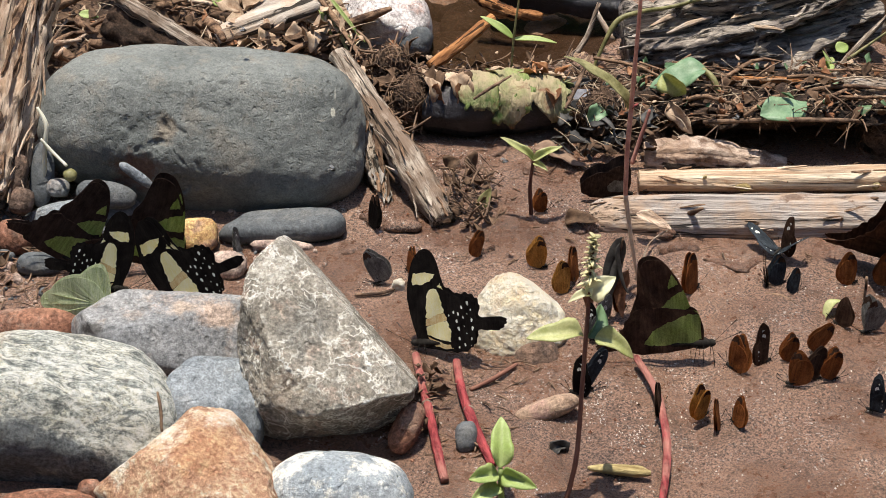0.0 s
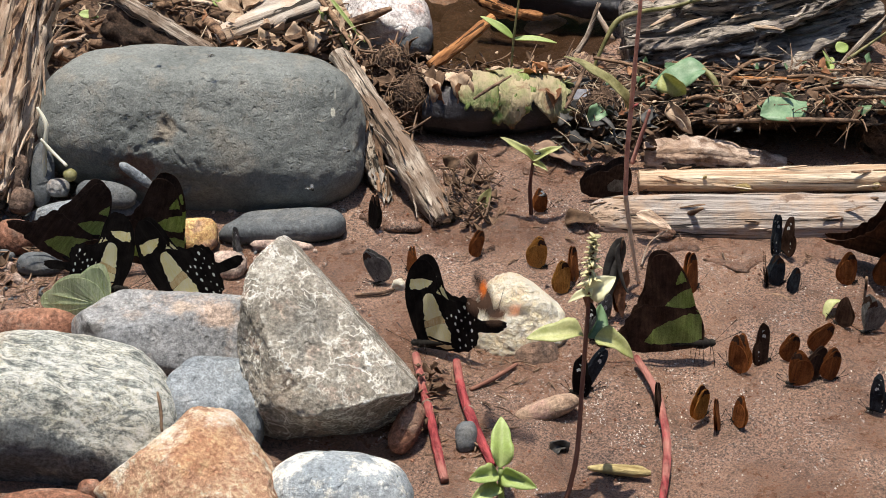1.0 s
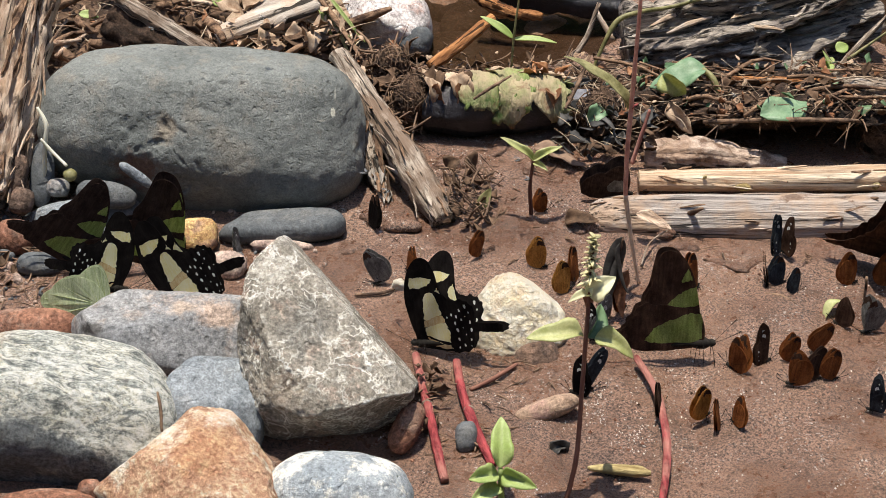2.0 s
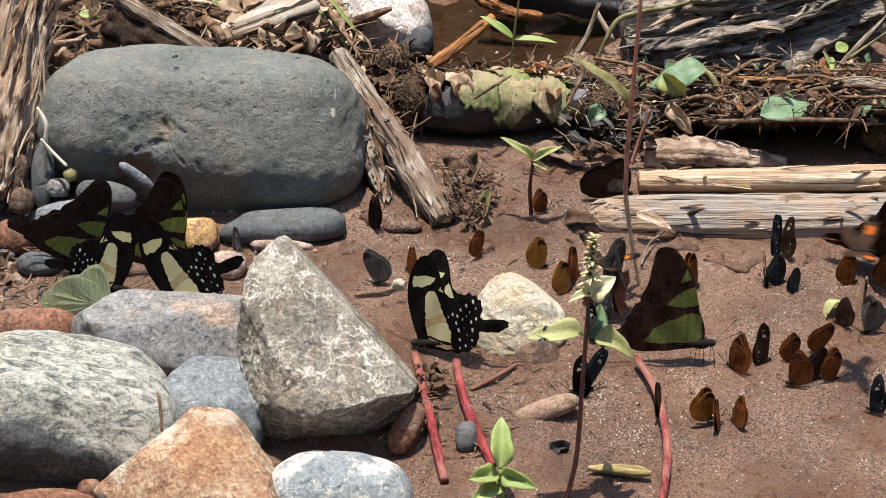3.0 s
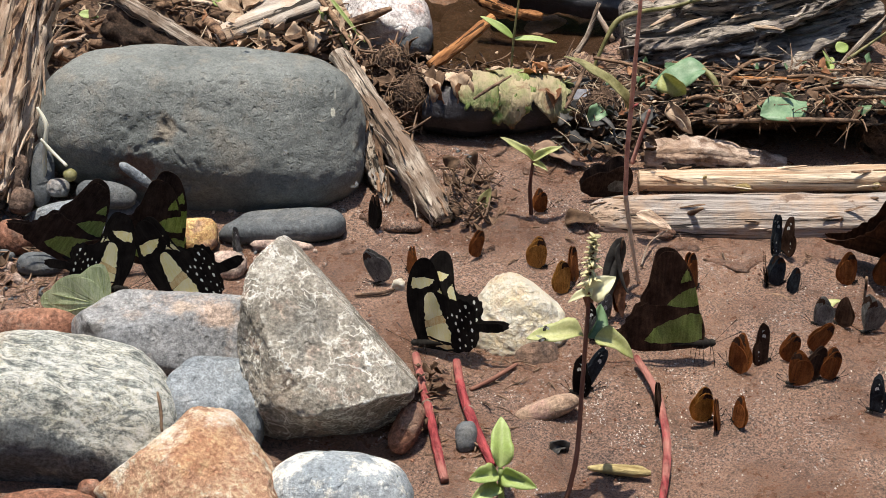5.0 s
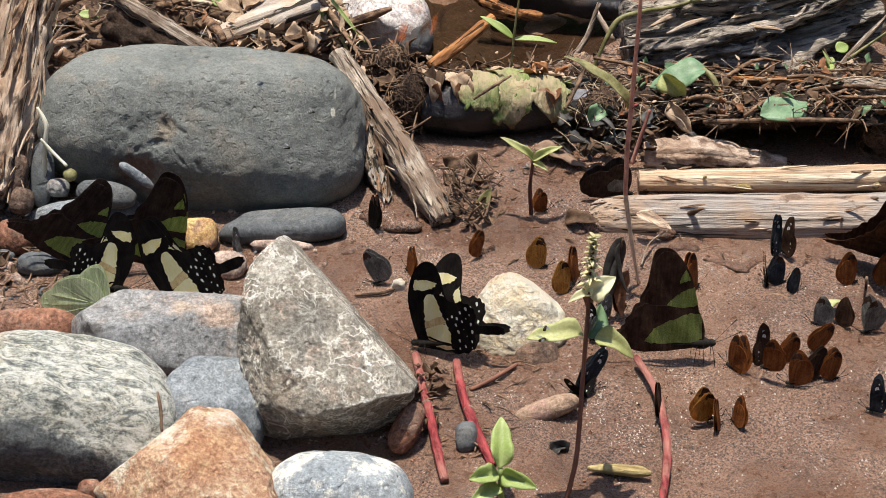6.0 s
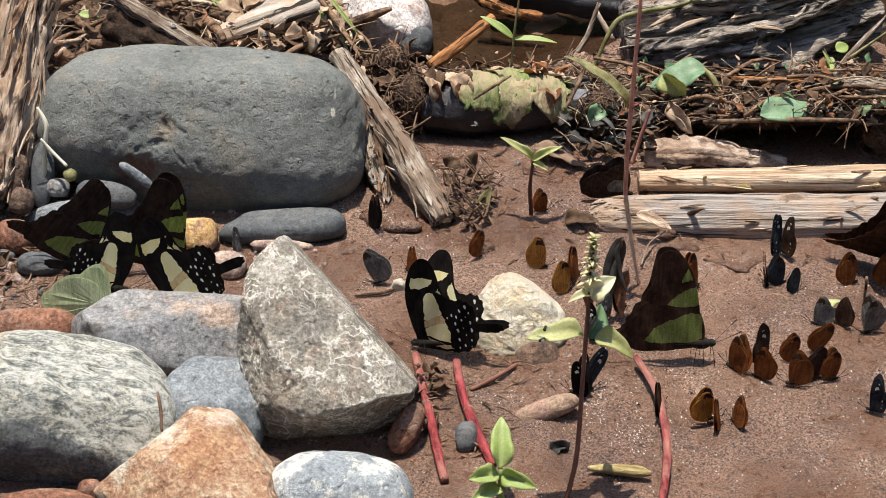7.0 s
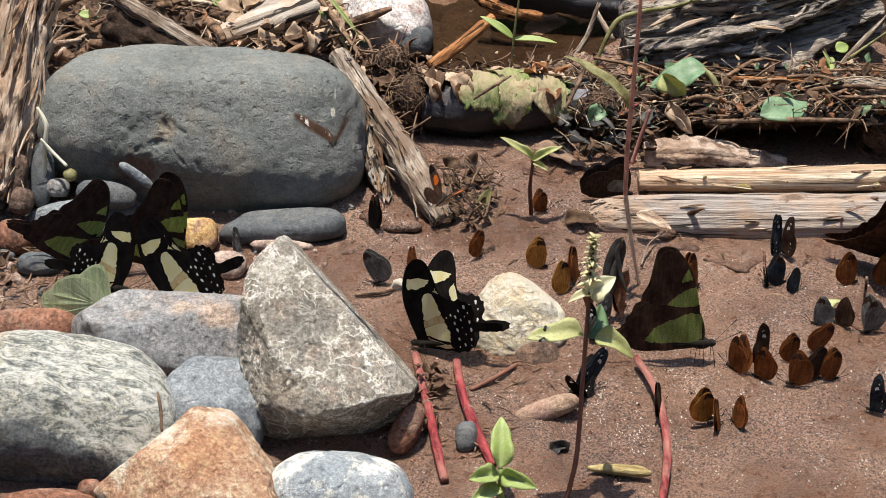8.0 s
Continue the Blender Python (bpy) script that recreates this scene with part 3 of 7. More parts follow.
# ---- the large stones ----
stone("boulder", "large smooth grey river boulder with pitted lower face", (-0.1247, 0.078, 0.0223), (0.0866, 0.0486, 0.0483), MAT_BOULDER,
      (-33, 0, 0), "boulder", power=3.6, facets=[(-0.5, 0, -0.86, 0.056), (0.75, 0, 0.66, 0.0795), (0.09, 0.1, 1, 0.0451), (0, -0.45, 0.9, 0.046), (-0.8, 0, 0.6, 0.081), (0.5, 0, -0.86, 0.076), (0, -0.6, -0.8, 0.0625), (-0.18, -0.6, -0.78, 0.0475)], crag=0.010, lumps=0.03, seed=3.1, detail=7, soft=12, dimples=(3000, 0.0012, 0.0052, 0.115), hollows=[(-0.0215, -0.0045, 0.0150, 0.0135, 0.0010), (-0.0170, -0.0035, 0.0060, 0.0070, 0.0006), (-0.0330, 0.0010, 0.0060, 0.0050, 0.0006), (-0.0300, -0.0215, 0.0140, 0.0095, 0.0016), (-0.0100, -0.0290, 0.0160, 0.0060, 0.0014), (0.0050, 0.0090, 0.0050, 0.0020, 0.0006)])
stone("veined_rock", "angular pale rock with white veins and dark underside", (-0.0498, -0.1258, 0.0281), (0.0571, 0.0472, 0.0571), MAT_VEINED,
      (-33, 0, 0), "rock", power=4, facets=[(-0.98, 0, -0.18, 0.0377), (-0.985, 0, 0.16, 0.04), (-0.64, 0, 0.77, 0.0517), (0.743, 0, 0.669, 0.0199), (0.91, 0, -0.41, 0.0417), (0.41, 0, -0.91, 0.0397), (-0.1, 0, -0.99, 0.0447), (-0.96, 0, -0.26, 0.0382), (0.25, -0.85, 0.46, 0.0255), (-0.80, -0.60, -0.05, 0.0375), (0.36, -0.38, -0.85, 0.036), (-0.42, -0.50, -0.76, 0.0405), (-0.30, -0.94, -0.12, 0.0385), (0.60, -0.68, 0.42, 0.0315), (-0.45, -0.72, 0.52, 0.0415), (0.1, -0.35, -0.93, 0.035), (-0.62, -0.55, -0.55, 0.043)], crag=0.05, lumps=0.02, seed=7.7, detail=7, soft=80, dimples=(260, 0.002, 0.007, 0.14))
stone("striped_boulder", "large rounded boulder striped white and grey", (-0.1601, -0.1494, 0.0111), (0.0549, 0.0361, 0.0361), MAT_STRIPED,
      (-33, 12, 0), "boulder", power=2.5, facets=[(0.7, 0, 0.7, 0.0447), (0, -0.5, 0.86, 0.0322), (0, -0.60, -0.80, 0.0325)], lumps=0.04, seed=1.3, detail=6, dimples=(500, 0.002, 0.009, 0.12))
stone("flat_rock", "flat pale grey rock with speckled top", (-0.1292, -0.0798, 0.0074), (0.0421, 0.0244, 0.0205), MAT_FLATGREY,
      (-33, 0, 0), "rock", power=4.5, facets=[(-0.5, 0, 0.86, 0.0262), (0, -0.6, 0.8, 0.0154), (0.04, 0, 1, 0.018), (-0.8, -0.5, 0, 0.0359), (0.3, -0.9, 0.2, 0.0205)], lumps=0.03, crag=0.03, seed=5.2, soft=30, detail=6)
stone("blue_grey_rock", "blue-grey rounded rock wedged between larger stones", (-0.098, -0.1437, 0.0112), (0.0213, 0.0182, 0.0255), MAT_SLATE,
      (-33, 4, 0), "rock", power=4, facets=[(-0.7, 0, 0.7, 0.0242), (0.7, 0, 0.7, 0.0238), (0, -0.7, 0.7, 0.016), (0.05, 0, 1, 0.0226)], lumps=0.045, seed=8.4, soft=22)
stone("tan_rock", "rough orange-tan rock with cream crust", (-0.0995, -0.2028, 0.0184), (0.0419, 0.0272, 0.034), MAT_TAN,
      (-33, 0, 0), "rock", power=3.0, facets=[(-0.62, 0, 0.78, 0.0249), (0.8, 0, 0.6, 0.0272), (0.05, 0, 1, 0.0294), (-0.5, -0.8, 0.2, 0.0204), (0.35, -0.75, 0.55, 0.019), (0.95, 0, 0.3, 0.0299), (-0.3, -0.5, 0.8, 0.0208), (-0.62, -0.62, -0.45, 0.0262), (0.1, -0.93, 0.3, 0.0215)], lumps=0.04, crag=0.045, seed=2.9, detail=7, soft=60, dimples=(260, 0.0015, 0.006, 0.14))
stone("pale_blue_rock", "pale blue-white mottled rock half seen", (-0.043, -0.1966, 0.0012), (0.0316, 0.0218, 0.0234), MAT_PALEBLUE,
      (-33, 4, 0), "rock", power=2.4, lumps=0.04, seed=6.6)
stone("cream_rock", "rounded cream-coloured crystalline rock sunk in sand", (0.0336, -0.068, 0.0019), (0.0243, 0.0191, 0.0254), MAT_CREAM,
      (-33, -14, 0), "rock", power=2.3, facets=[(0.75, 0, 0.65, 0.0205), (-0.7, 0, 0.7, 0.0221)], lumps=0.05, crag=0.05, seed=4.4, detail=6, dimples=(300, 0.002, 0.009, 0.14))
stone("long_dark_rock", "long flat dark grey rock below the boulder", (-0.081, 0.0158, 0.0032), (0.0321, 0.0135, 0.0093), MAT_DARKSLATE,
      (-33, -3, 0), "rock", power=3.0, facets=[(-0.6, 0, 0.8, 0.0174), (0, -0.5, 0.86, 0.0067)], lumps=0.05, seed=9.1)
stone("orange_stone", "small orange quartz stone", (-0.1208, 0.0034, 0.0061), (0.0095, 0.0078, 0.0087), MAT_ORANGE, (-33, 0, 0), power=3, lumps=0.07, seed=3.7, detail=4)
stone("pink_grey_boulder", "pink and grey boulder standing in the pool", (-0.036, 0.2330, 0.0140), (0.0300, 0.0266, 0.0250), MAT_PINKGREY, (-33, 0, 0), "boulder",
      power=2.8, facets=[(-0.8, 0, 0.5, 0.027), (0.8, 0, 0.5, 0.0255), (-0.4, -0.5, -0.75, 0.019), (0.3, -0.8, 0.5, 0.019), (-0.5, -0.8, 0.3, 0.0205)], lumps=0.06, seed=2.2)
stone("wet_black_stone", "wet black stone at the pool edge", (-0.0166, 0.2141, 0.0068), (0.0106, 0.01, 0.01), MAT_DARKSLATE, (-33, 0, 0), power=2.4, lumps=0.1, seed=5.9, detail=4)

# ---- small stones: place, half sizes, colour ----
PEBBLES = [
    ("slate_plate", "flat blue-grey slate plate lying on pebbles", (-0.1900, 0.0225, 0.0060), (0.0185, 0.0098, 0.0068), MAT_SLATE, (-33, -12, 0)),
    ("grey_pebble", "smooth grey pebble below the boulder", (-0.1690, 0.0270, 0.0150), (0.0150, 0.0075, 0.0068), MAT_DARKSLATE, (-33, 12, 0)),
    ("pebble", "rounded dark pebble wedged below the boulder", (-0.1660, 0.0290, 0.0035), (0.0120, 0.0085, 0.0070), MAT_DARKSLATE, (-33, 0, 0)),
    ("pebble", "small grey speckled pebble by slate", (-0.1945, 0.0340, 0.0150), (0.0059, 0.0041, 0.0047), MAT_FLATGREY, (-33, 0, 0)),
    ("pebble", "rounded brown-grey pebble in mud", (-0.196, -0.0191, 0.0036), (0.011, 0.0066, 0.006), MAT_DARKSLATE, (-33, 0, 0)),
    ("pebble", "reddish brown pebble by the bark", (-0.2118, 0.0014, 0.0061), (0.0101, 0.0073, 0.009), MAT_REDSTONE, (-33, 0, 0)),
    ("slate_shard", "upright dark slate shard leaning on the boulder", (-0.2030, 0.0400, 0.0200), (0.0062, 0.0040, 0.0175), MAT_DARKSLATE, (-33, 6, 0)),
    ("red_stone", "smooth red-brown oval stone under the veined rock", (-0.0154, -0.1523, 0.0082), (0.0058, 0.0058, 0.0121), MAT_REDSTONE, (-33, 32, 0)),
    ("pebble", "small blue-grey pebble beside red stems", (0.0099, -0.1543, 0.0048), (0.0048, 0.0043, 0.0068), MAT_DARKSLATE, (-33, 0, 0)),
    ("pink_stone", "flat pinkish stone half buried in sand", (0.0449, -0.1328, 0.0025), (0.0158, 0.0060, 0.0048), MAT_TANPINK, (-33, -24, 0)),
    ("red_stone", "flat red-brown stone among pebbles", (-0.1908, -0.0711, 0.0028), (0.0235, 0.0104, 0.0089), MAT_REDSTONE, (-33, 0, 0)),
    ("red_stone", "low red-brown stone at the front", (-0.16, -0.197, 0.0031), (0.0208, 0.0069, 0.0069), MAT_REDSTONE, (-33, 0, 0)),
    ("pink_stone", "pale pink pebble behind the veined rock", (-0.1047, -0.0201, 0.0036), (0.0093, 0.0055, 0.0071), MAT_PINK, (-33, 0, 0)),
    ("pebble", "mud-coloured pebble by the stick", (-0.0205, 0.0192, 0.0010), (0.0098, 0.0067, 0.0036), MAT_SAND, (-33, 0, 0)),
    ("pink_stone", "low pale stone by the long rock", (-0.0796, 0.0019, 0.0005), (0.0162, 0.0062, 0.0031), MAT_PINK, (-33, 4, 0)),
    ("slate_shard", "thin slate splinter leaning under the boulder", (-0.1517, 0.0200, 0.0304), (0.0105, 0.0023, 0.0026), MAT_SLATE, (-33, 42, 0)),
    ("pebble", "pale pebble behind the slate plate", (-0.161, 0.0406, 0.0009), (0.0058, 0.0035, 0.0029), MAT_FLATGREY, (-33, 0, 0)),
    ("tan_stone", "pale tan stone under the bark log", (-0.2146, 0.0340, 0.0224), (0.0055, 0.0060, 0.0120), SOIL_STONE, (-33, 10, 0)),
    ("pebble", "small brown pebble under the bark log", (-0.2105, 0.0200, 0.0156), (0.0060, 0.0060, 0.0070), SOIL_STONE, (-33, 20, 0)),
    ("pebble", "dull red pebble beside the bark log", (-0.2264, 0.0350, 0.0251), (0.0080, 0.0080, 0.0085), SOIL_STONE, (-33, 0, 0)),
    ("muddy_stone", "wet muddy stone sunk below the cream rock", (0.0429, -0.0880, -0.0042), (0.0110, 0.0080, 0.0105), SOIL_STONE, (-33, -10, 0)),
    ("tan_stone", "small tan stone by the bark", (-0.2201, 0.0619, 0.0075), (0.0047, 0.0041, 0.0077), MAT_ORANGE, (-33, 0, 0)),
]
for i, (name, label, at, size, mat, turn) in enumerate(PEBBLES):
    stone(name, label, at, size, mat, turn, "stone", lumps=0.07, seed=11.3 + 1.7 * i, detail=4, power=2.5)


# ---- logs and driftwood ----
# near-black wood, used where only deep shade is to show
MAT_SHADEBLACK = rock_mat("shade_black_wood", (0.010, 0.009, 0.010), (0.026, 0.023, 0.026), (0.03, 0.028, 0.035), grain=500, relief=0.3, rough=0.28, spec=0.5, speck=0.3, pits=0.1)


def fix_to(child, owner):
    """Make one thing a part of another without moving it."""
    child.parent = owner
    child.matrix_parent_inverse = owner.matrix_world.inverted()
    for key in ("category", "group", "kind"):
        if key in child:
            del child[key]
    return child


def log(name, label, path, radii, mat, category="log", sides=20, rough=0.18, seed=0.0, sub=10, flat=1.0, ridges=0.0, ridge_len=0.016):
    """A log is built along its own local x, so that the grain follows it."""
    p = [Vector(q) for q in path]
    m = aim(p[0], p[-1])
    inv = m.inverted()
    ob = link_mesh(name, rod_bm([inv @ q for q in p], radii, sides, seed, rough, sub, flat, ridges=ridges, ridge_len=ridge_len), mat)
    ob.matrix_world = m
    return tagged(ob, label, category)


bark = log("bark_log", "flaking brown bark log standing beside the boulder", [(-0.2340, 0.032, 0.0150), (-0.224, 0.06, 0.0437), (-0.2143, 0.1, 0.0973)], [0.01884, 0.01884, 0.01655], MAT_BARK, sides=80, rough=0.2, seed=1.1, sub=50, ridges=0.30, ridge_len=0.03)
leaning = log("driftwood_stick", "grey weathered stick leaning against the boulder", [(-0.0565, 0.125, 0.0441), (-0.0369, 0.092, 0.0294), (-0.0172, 0.056, 0.016), (0.0003, 0.022, 0.0024)], [0.00491, 0.00684, 0.00807, 0.00687], MAT_STICK, "stick", sides=32, sub=20, rough=0.2, seed=2.0, ridges=0.05)
torn = log("torn_bark", "torn brown bark", [(-0.0412, 0.09, 0.0272), (-0.0364, 0.066, 0.0128), (-0.0293, 0.046, 0.0024)], [0.0035, 0.0052, 0.0022], MAT_STICK, "root", rough=0.6, seed=3.0, ridges=0.5)
fix_to(torn, leaning)
plank = log("pale_plank", "split pale driftwood plank with cracked grain", [(0.1011, 0.0544, 0.0068), (0.1655, 0.0555, 0.0068), (0.2389, 0.0572, 0.0072)], [0.0053, 0.00619, 0.00707], MAT_PALEWOOD, "driftwood", sides=64, rough=0.05, seed=4.0, sub=40, ridges=0.06, ridge_len=0.01)
grey_log = log("grey_log", "weathered grey log lying on the sand", [(0.074, 0.0282, 0.0005), (0.0904, 0.0266, 0.0005), (0.1476, 0.0255, 0.0005), (0.2363, 0.026, 0.0005)], [0.00684, 0.01226, 0.01368, 0.01425], MAT_GREYWOOD, "log", sides=80, rough=0.05, seed=5.0, sub=40, ridges=0.07, ridge_len=0.008)
log("brown_log", "short brown log behind the planks", [(0.1069, 0.0857, 0.0038), (0.1249, 0.0857, 0.0048), (0.146, 0.0857, 0.0034), (0.1819, 0.0822, -0.0008)], [0.00601, 0.00871, 0.00811, 0.0039], MAT_PALEBARK, "log", rough=0.32, seed=6.0, ridges=0.04, sides=32, sub=16)
rotten = log("dark_driftwood", "big dark rotten driftwood with bleached ridges", [(0.1051, 0.2, 0.011), (0.1528, 0.205, 0.0151), (0.2032, 0.215, 0.0189), (0.2492, 0.23, 0.0291)], [0.01691, 0.0257, 0.02705, 0.01894], MAT_BLACKWOOD, "driftwood", sides=130, rough=0.16, seed=7.0, sub=60, ridges=0.66, ridge_len=0.022)
def husk_log():
    """A log held off the ground, wrapped in torn green and cream leaf sheaths; its black core stands in for the shade
    below them.
    """
    a, b = Vector((-0.0111, 0.12, 0.0147)), Vector((0.0675, 0.12, 0.0161))
    m = aim(a, b)
    g = thing("rotting_log", "log in torn green leaf sheaths, its core black for shade", "log", m)
    le = (b - a).length
    # the core is black to fill the shaded hollow under the sheaths
    part("core", rod_bm([(0, 0, -0.001), (le * 0.3, 0, 0.0), (le * 0.7, 0, 0), (le, 0, -0.002)], [0.012, 0.0165, 0.0160, 0.009], 40, 4.0, 0.10, 20, ridges=0.08), MAT_SHADEBLACK, g)
    for x0, x1, a0, a1, mat, r, taper in ((0.30, 0.74, -75, 66, MAT_GREENLOG, 0.0180, 0.05), (0.50, 1.00, -80, 86, MAT_GREENLOG, 0.0184, 0.30), (0.44, 0.96, -70, -14, MAT_DEADLEAF, 0.0192, 0.30), (0.02, 0.36, -70, 8, MAT_DEADLEAF, 0.0178, 0.1)):
        s = part("sheath", shell_bm(le * (x1 - x0), r, a0, a1, x0 * 9 + 1, ragged=0.2, taper=taper, n=60), mat, g)
        s.location = (le * x0, 0, 0)
    for k, f in enumerate((0.74, 0.79, 0.83, 0.87, 0.9, 0.94, 0.97)):
        part("shred", leaf_bm(0.009 + 0.002 * (k % 3), 0.006, 0.9, 0.3, 0.4, k * 2.1, wave=1.0, torn=0.9, m=aim((le * f, 0.004, 0.016 - 0.001 * k), (le * f + 0.003 - 0.002 * (k % 4), -0.002 + 0.003 * (k % 3), 0.026 - 0.0015 * k))), (MAT_RUSTSHRED, MAT_FLAKE_PALE)[k % 3 == 1], g)
    for k, f in enumerate((0.02, 0.06, 0.11, 0.15, 0.2, 0.25, 0.3, 0.33, 0.84, 0.88, 0.91, 0.95)):
        x = le * f
        hi = 0.019 if k < 8 else 0.015
        part("shred", leaf_bm(0.012 + 0.003 * (k % 3), 0.009, 1.3, 0.4, 0.3, k * 1.3, wave=0.9, torn=0.8, m=aim((x, 0.002 - 0.006 * (k % 3), hi), (x + 0.006 - 0.004 * (k % 4), -0.012, hi - 0.004 * (k % 3)))), (MAT_DEADDARK, MAT_DEADLEAF, MAT_DEADRED)[k % 3], g)


log("orange_stick", "wet orange-brown stick over the pool", [(-0.0069, 0.155, 0.0206), (0.0098, 0.17, 0.027), (0.0283, 0.19, 0.0333)], [0.00335, 0.00368, 0.00268], MAT_ORANGEWOOD, "stick", seed=9.0)
log("fallen_branch", "bleached broken branch behind the boulder", [(-0.1832, 0.19, 0.0464), (-0.1575, 0.18, 0.0336), (-0.1312, 0.17, 0.0209)], [0.00443, 0.00477, 0.00511], MAT_STICK, "branch", seed=10.0, rough=0.3, ridges=0.3)
log("pale_branch", "pale flaking branch behind the boulder", [(-0.1291, 0.19, 0.019), (-0.1021, 0.2, 0.0255), (-0.0702, 0.215, 0.0308)], [0.00547, 0.00821, 0.00684], MAT_DRIFT, "branch", seed=11.0, rough=0.35, ridges=0.4)
# ---- litter: soil banks, twigs, dead leaves ----
ROTTEN = rock_mat("rotten_litter", (0.016, 0.010, 0.007), (0.065, 0.040, 0.027), (0.11, 0.065, 0.045), grain=350, relief=1.0, rough=0.9, speck=0.7)
SOIL = rock_mat("dark_soil", (0.045, 0.027, 0.018), (0.13, 0.08, 0.052), (0.17, 0.11, 0.075), grain=400, relief=1.0, rough=0.9, speck=0.7)


def soil_bank(label, x0, x1, y0, y1, high, seed, nx=60, ny=36):
    """A low heap of dark crumbly soil that fades into the sand at its rim."""
    bm = bmesh.new()
    bmesh.ops.create_grid(bm, x_segments=nx, y_segments=ny, size=1)
    for v in bm.verts:
        rim = min(1, (1 - abs(v.co.x)) * 4) * min(1, (1 - abs(v.co.y)) * 2.6)
        x, y = (x0 + x1) / 2 + v.co.x * (x1 - x0) / 2, (y0 + y1) / 2 + v.co.y * (y1 - y0) / 2
        v.co = Vector((x, y, -0.004 + rim * (high * (0.9 + 0.5 * fbm((x, y, 0), 30, 3, seed)) + 0.005 * abs(fbm((x, y, 0), 120, 3, seed + 4)))))
    tagged(link_mesh("soil_bank", bm, SOIL), label, "soil", kind="structure")


def shelf_rise(x, y):
    """How much the litter shelf climbs towards its front lip, more and more to the +x side."""
    return 0.012 * min(1, max(0, (x - 0.13) / 0.05)) * min(1, max(0, (0.185 - y) / 0.05))


def litter_shelf():
    """A mat of rotten litter that overhangs a dark hollow behind the planks."""
    prof = [(0.205, -0.004), (0.176, 0.001), (0.160, 0.010), (0.146, 0.0175), (0.125, 0.018), (0.110, 0.0165), (0.104, 0.014), (0.108, 0.011), (0.125, 0.009), (0.140, 0.006), (0.145, -0.006)]
    line = spline([Vector((0, y, z)) for y, z in prof], 5)
    n = 150
    bm = bmesh.new()
    grid = []
    for i in range(n + 1):
        x = 0.088 + (0.34 - 0.088) * i / n
        row = []
        for k, p in enumerate(line):
            w = min(1, i / 8) * (0.5 if k > 34 else 1.0)
            y = p.y + 0.006 * fbm((x, p.z, k * 0.01), 60, 3, 4.0)
            z = p.z * (0.35 + 0.65 * w) + w * 0.0045 * fbm((x, p.y, p.z), 90, 4, 6.0)
            lip = shelf_rise(x, p.y) * w
            row.append(bm.verts.new((x, y - 1.5 * lip, z + lip)))
        grid.append(row)
    for i in range(n):
        for k in range(len(line) - 1):
            bm.faces.new((grid[i][k], grid[i + 1][k], grid[i + 1][k + 1], grid[i][k + 1]))
    bmesh.ops.recalc_face_normals(bm, faces=bm.faces)
    tagged(link_mesh("soil_bank", bm, ROTTEN), "overhanging mat of rotten litter and soil", "soil", kind="structure")


litter_shelf()
soil_bank("dark soil and roots behind the boulder", -0.29, -0.04, 0.15, 0.31, 0.005, 2.0)
soil_bank("dark soil behind the rotting log", -0.05, 0.10, 0.130, 0.178, 0.014, 3.0)
soil_bank("dark muddy rise by the tall seedling", 0.066, 0.125, 0.088, 0.19, 0.010, 5.0)


def twig_stuff(name, label, region, n, mat, seed, lift, length=(0.012, 0.04), radius=(0.0004, 0.0011), steep=0.35, fan=1.5708, shelf=False):
    """Countless fine twigs strewn over x0..x1, y0..y1, as one thing."""
    rnd = random.Random(seed)
    bm = bmesh.new()
    x0, x1, y0, y1 = region
    for _ in range(n):
        x, y, z = rnd.uniform(x0, x1), rnd.uniform(y0, y1), lift[0] + (lift[1] - lift[0]) * rnd.random() ** 1.5
        an, le, r = rnd.uniform(-fan, fan), rnd.uniform(*length), rnd.uniform(*radius)
        d = Vector((math.cos(an), math.sin(an), rnd.uniform(-steep, steep))) * le * 0.5
        c = Vector((x, y, z + (shelf_rise(x, y) if shelf else 0)))
        c.y -= 1.5 * (c.z - z)
        k = Vector((rnd.uniform(-1, 1), rnd.uniform(-1, 1), rnd.uniform(-0.3, 1))) * le * 0.14
        a, b = c - d, c + d
        a.z, b.z = max(a.z, r * 0.5 - 0.002), max(b.z, r * 0.5 - 0.002)
        rod_bm([a, c + k, b], [r, r * 1.1, r * 0.5], 5, rnd.random() * 9, 0.25, 3, 1.0, bm)
    tagged(link_mesh(name, bm, mat), label, "twigs", kind="stuff")


def leaf_stuff(name, label, region, n, mat, seed, lift, size=(0.008, 0.02), shelf=False):
    """Broken dead leaves strewn over a patch, curled and tilted at random, as one thing."""
    rnd = random.Random(seed)
    bm = bmesh.new()
    x0, x1, y0, y1 = region
    for _ in range(n):
        x, y, z = rnd.uniform(x0, x1), rnd.uniform(y0, y1), rnd.uniform(*lift)
        up = shelf_rise(x, y) if shelf else 0
        m = Matrix.Translation((x, y - 1.5 * up, z + up)) @ Euler((rnd.uniform(-0.7, 0.7), rnd.uniform(-0.6, 0.6), rnd.uniform(0, 6.28))).to_matrix().to_4x4()
        le = rnd.uniform(*size)
        leaf_bm(le, le * rnd.uniform(0.35, 0.7), rnd.uniform(-0.9, 0.9), rnd.uniform(-0.5, 0.6), rnd.uniform(-0.5, 0.5), rnd.random() * 50, n=7, bm=bm, m=m, wave=1.3, torn=0.75)
    tagged(link_mesh(name, bm, mat), label, "dead leaves", kind="stuff")


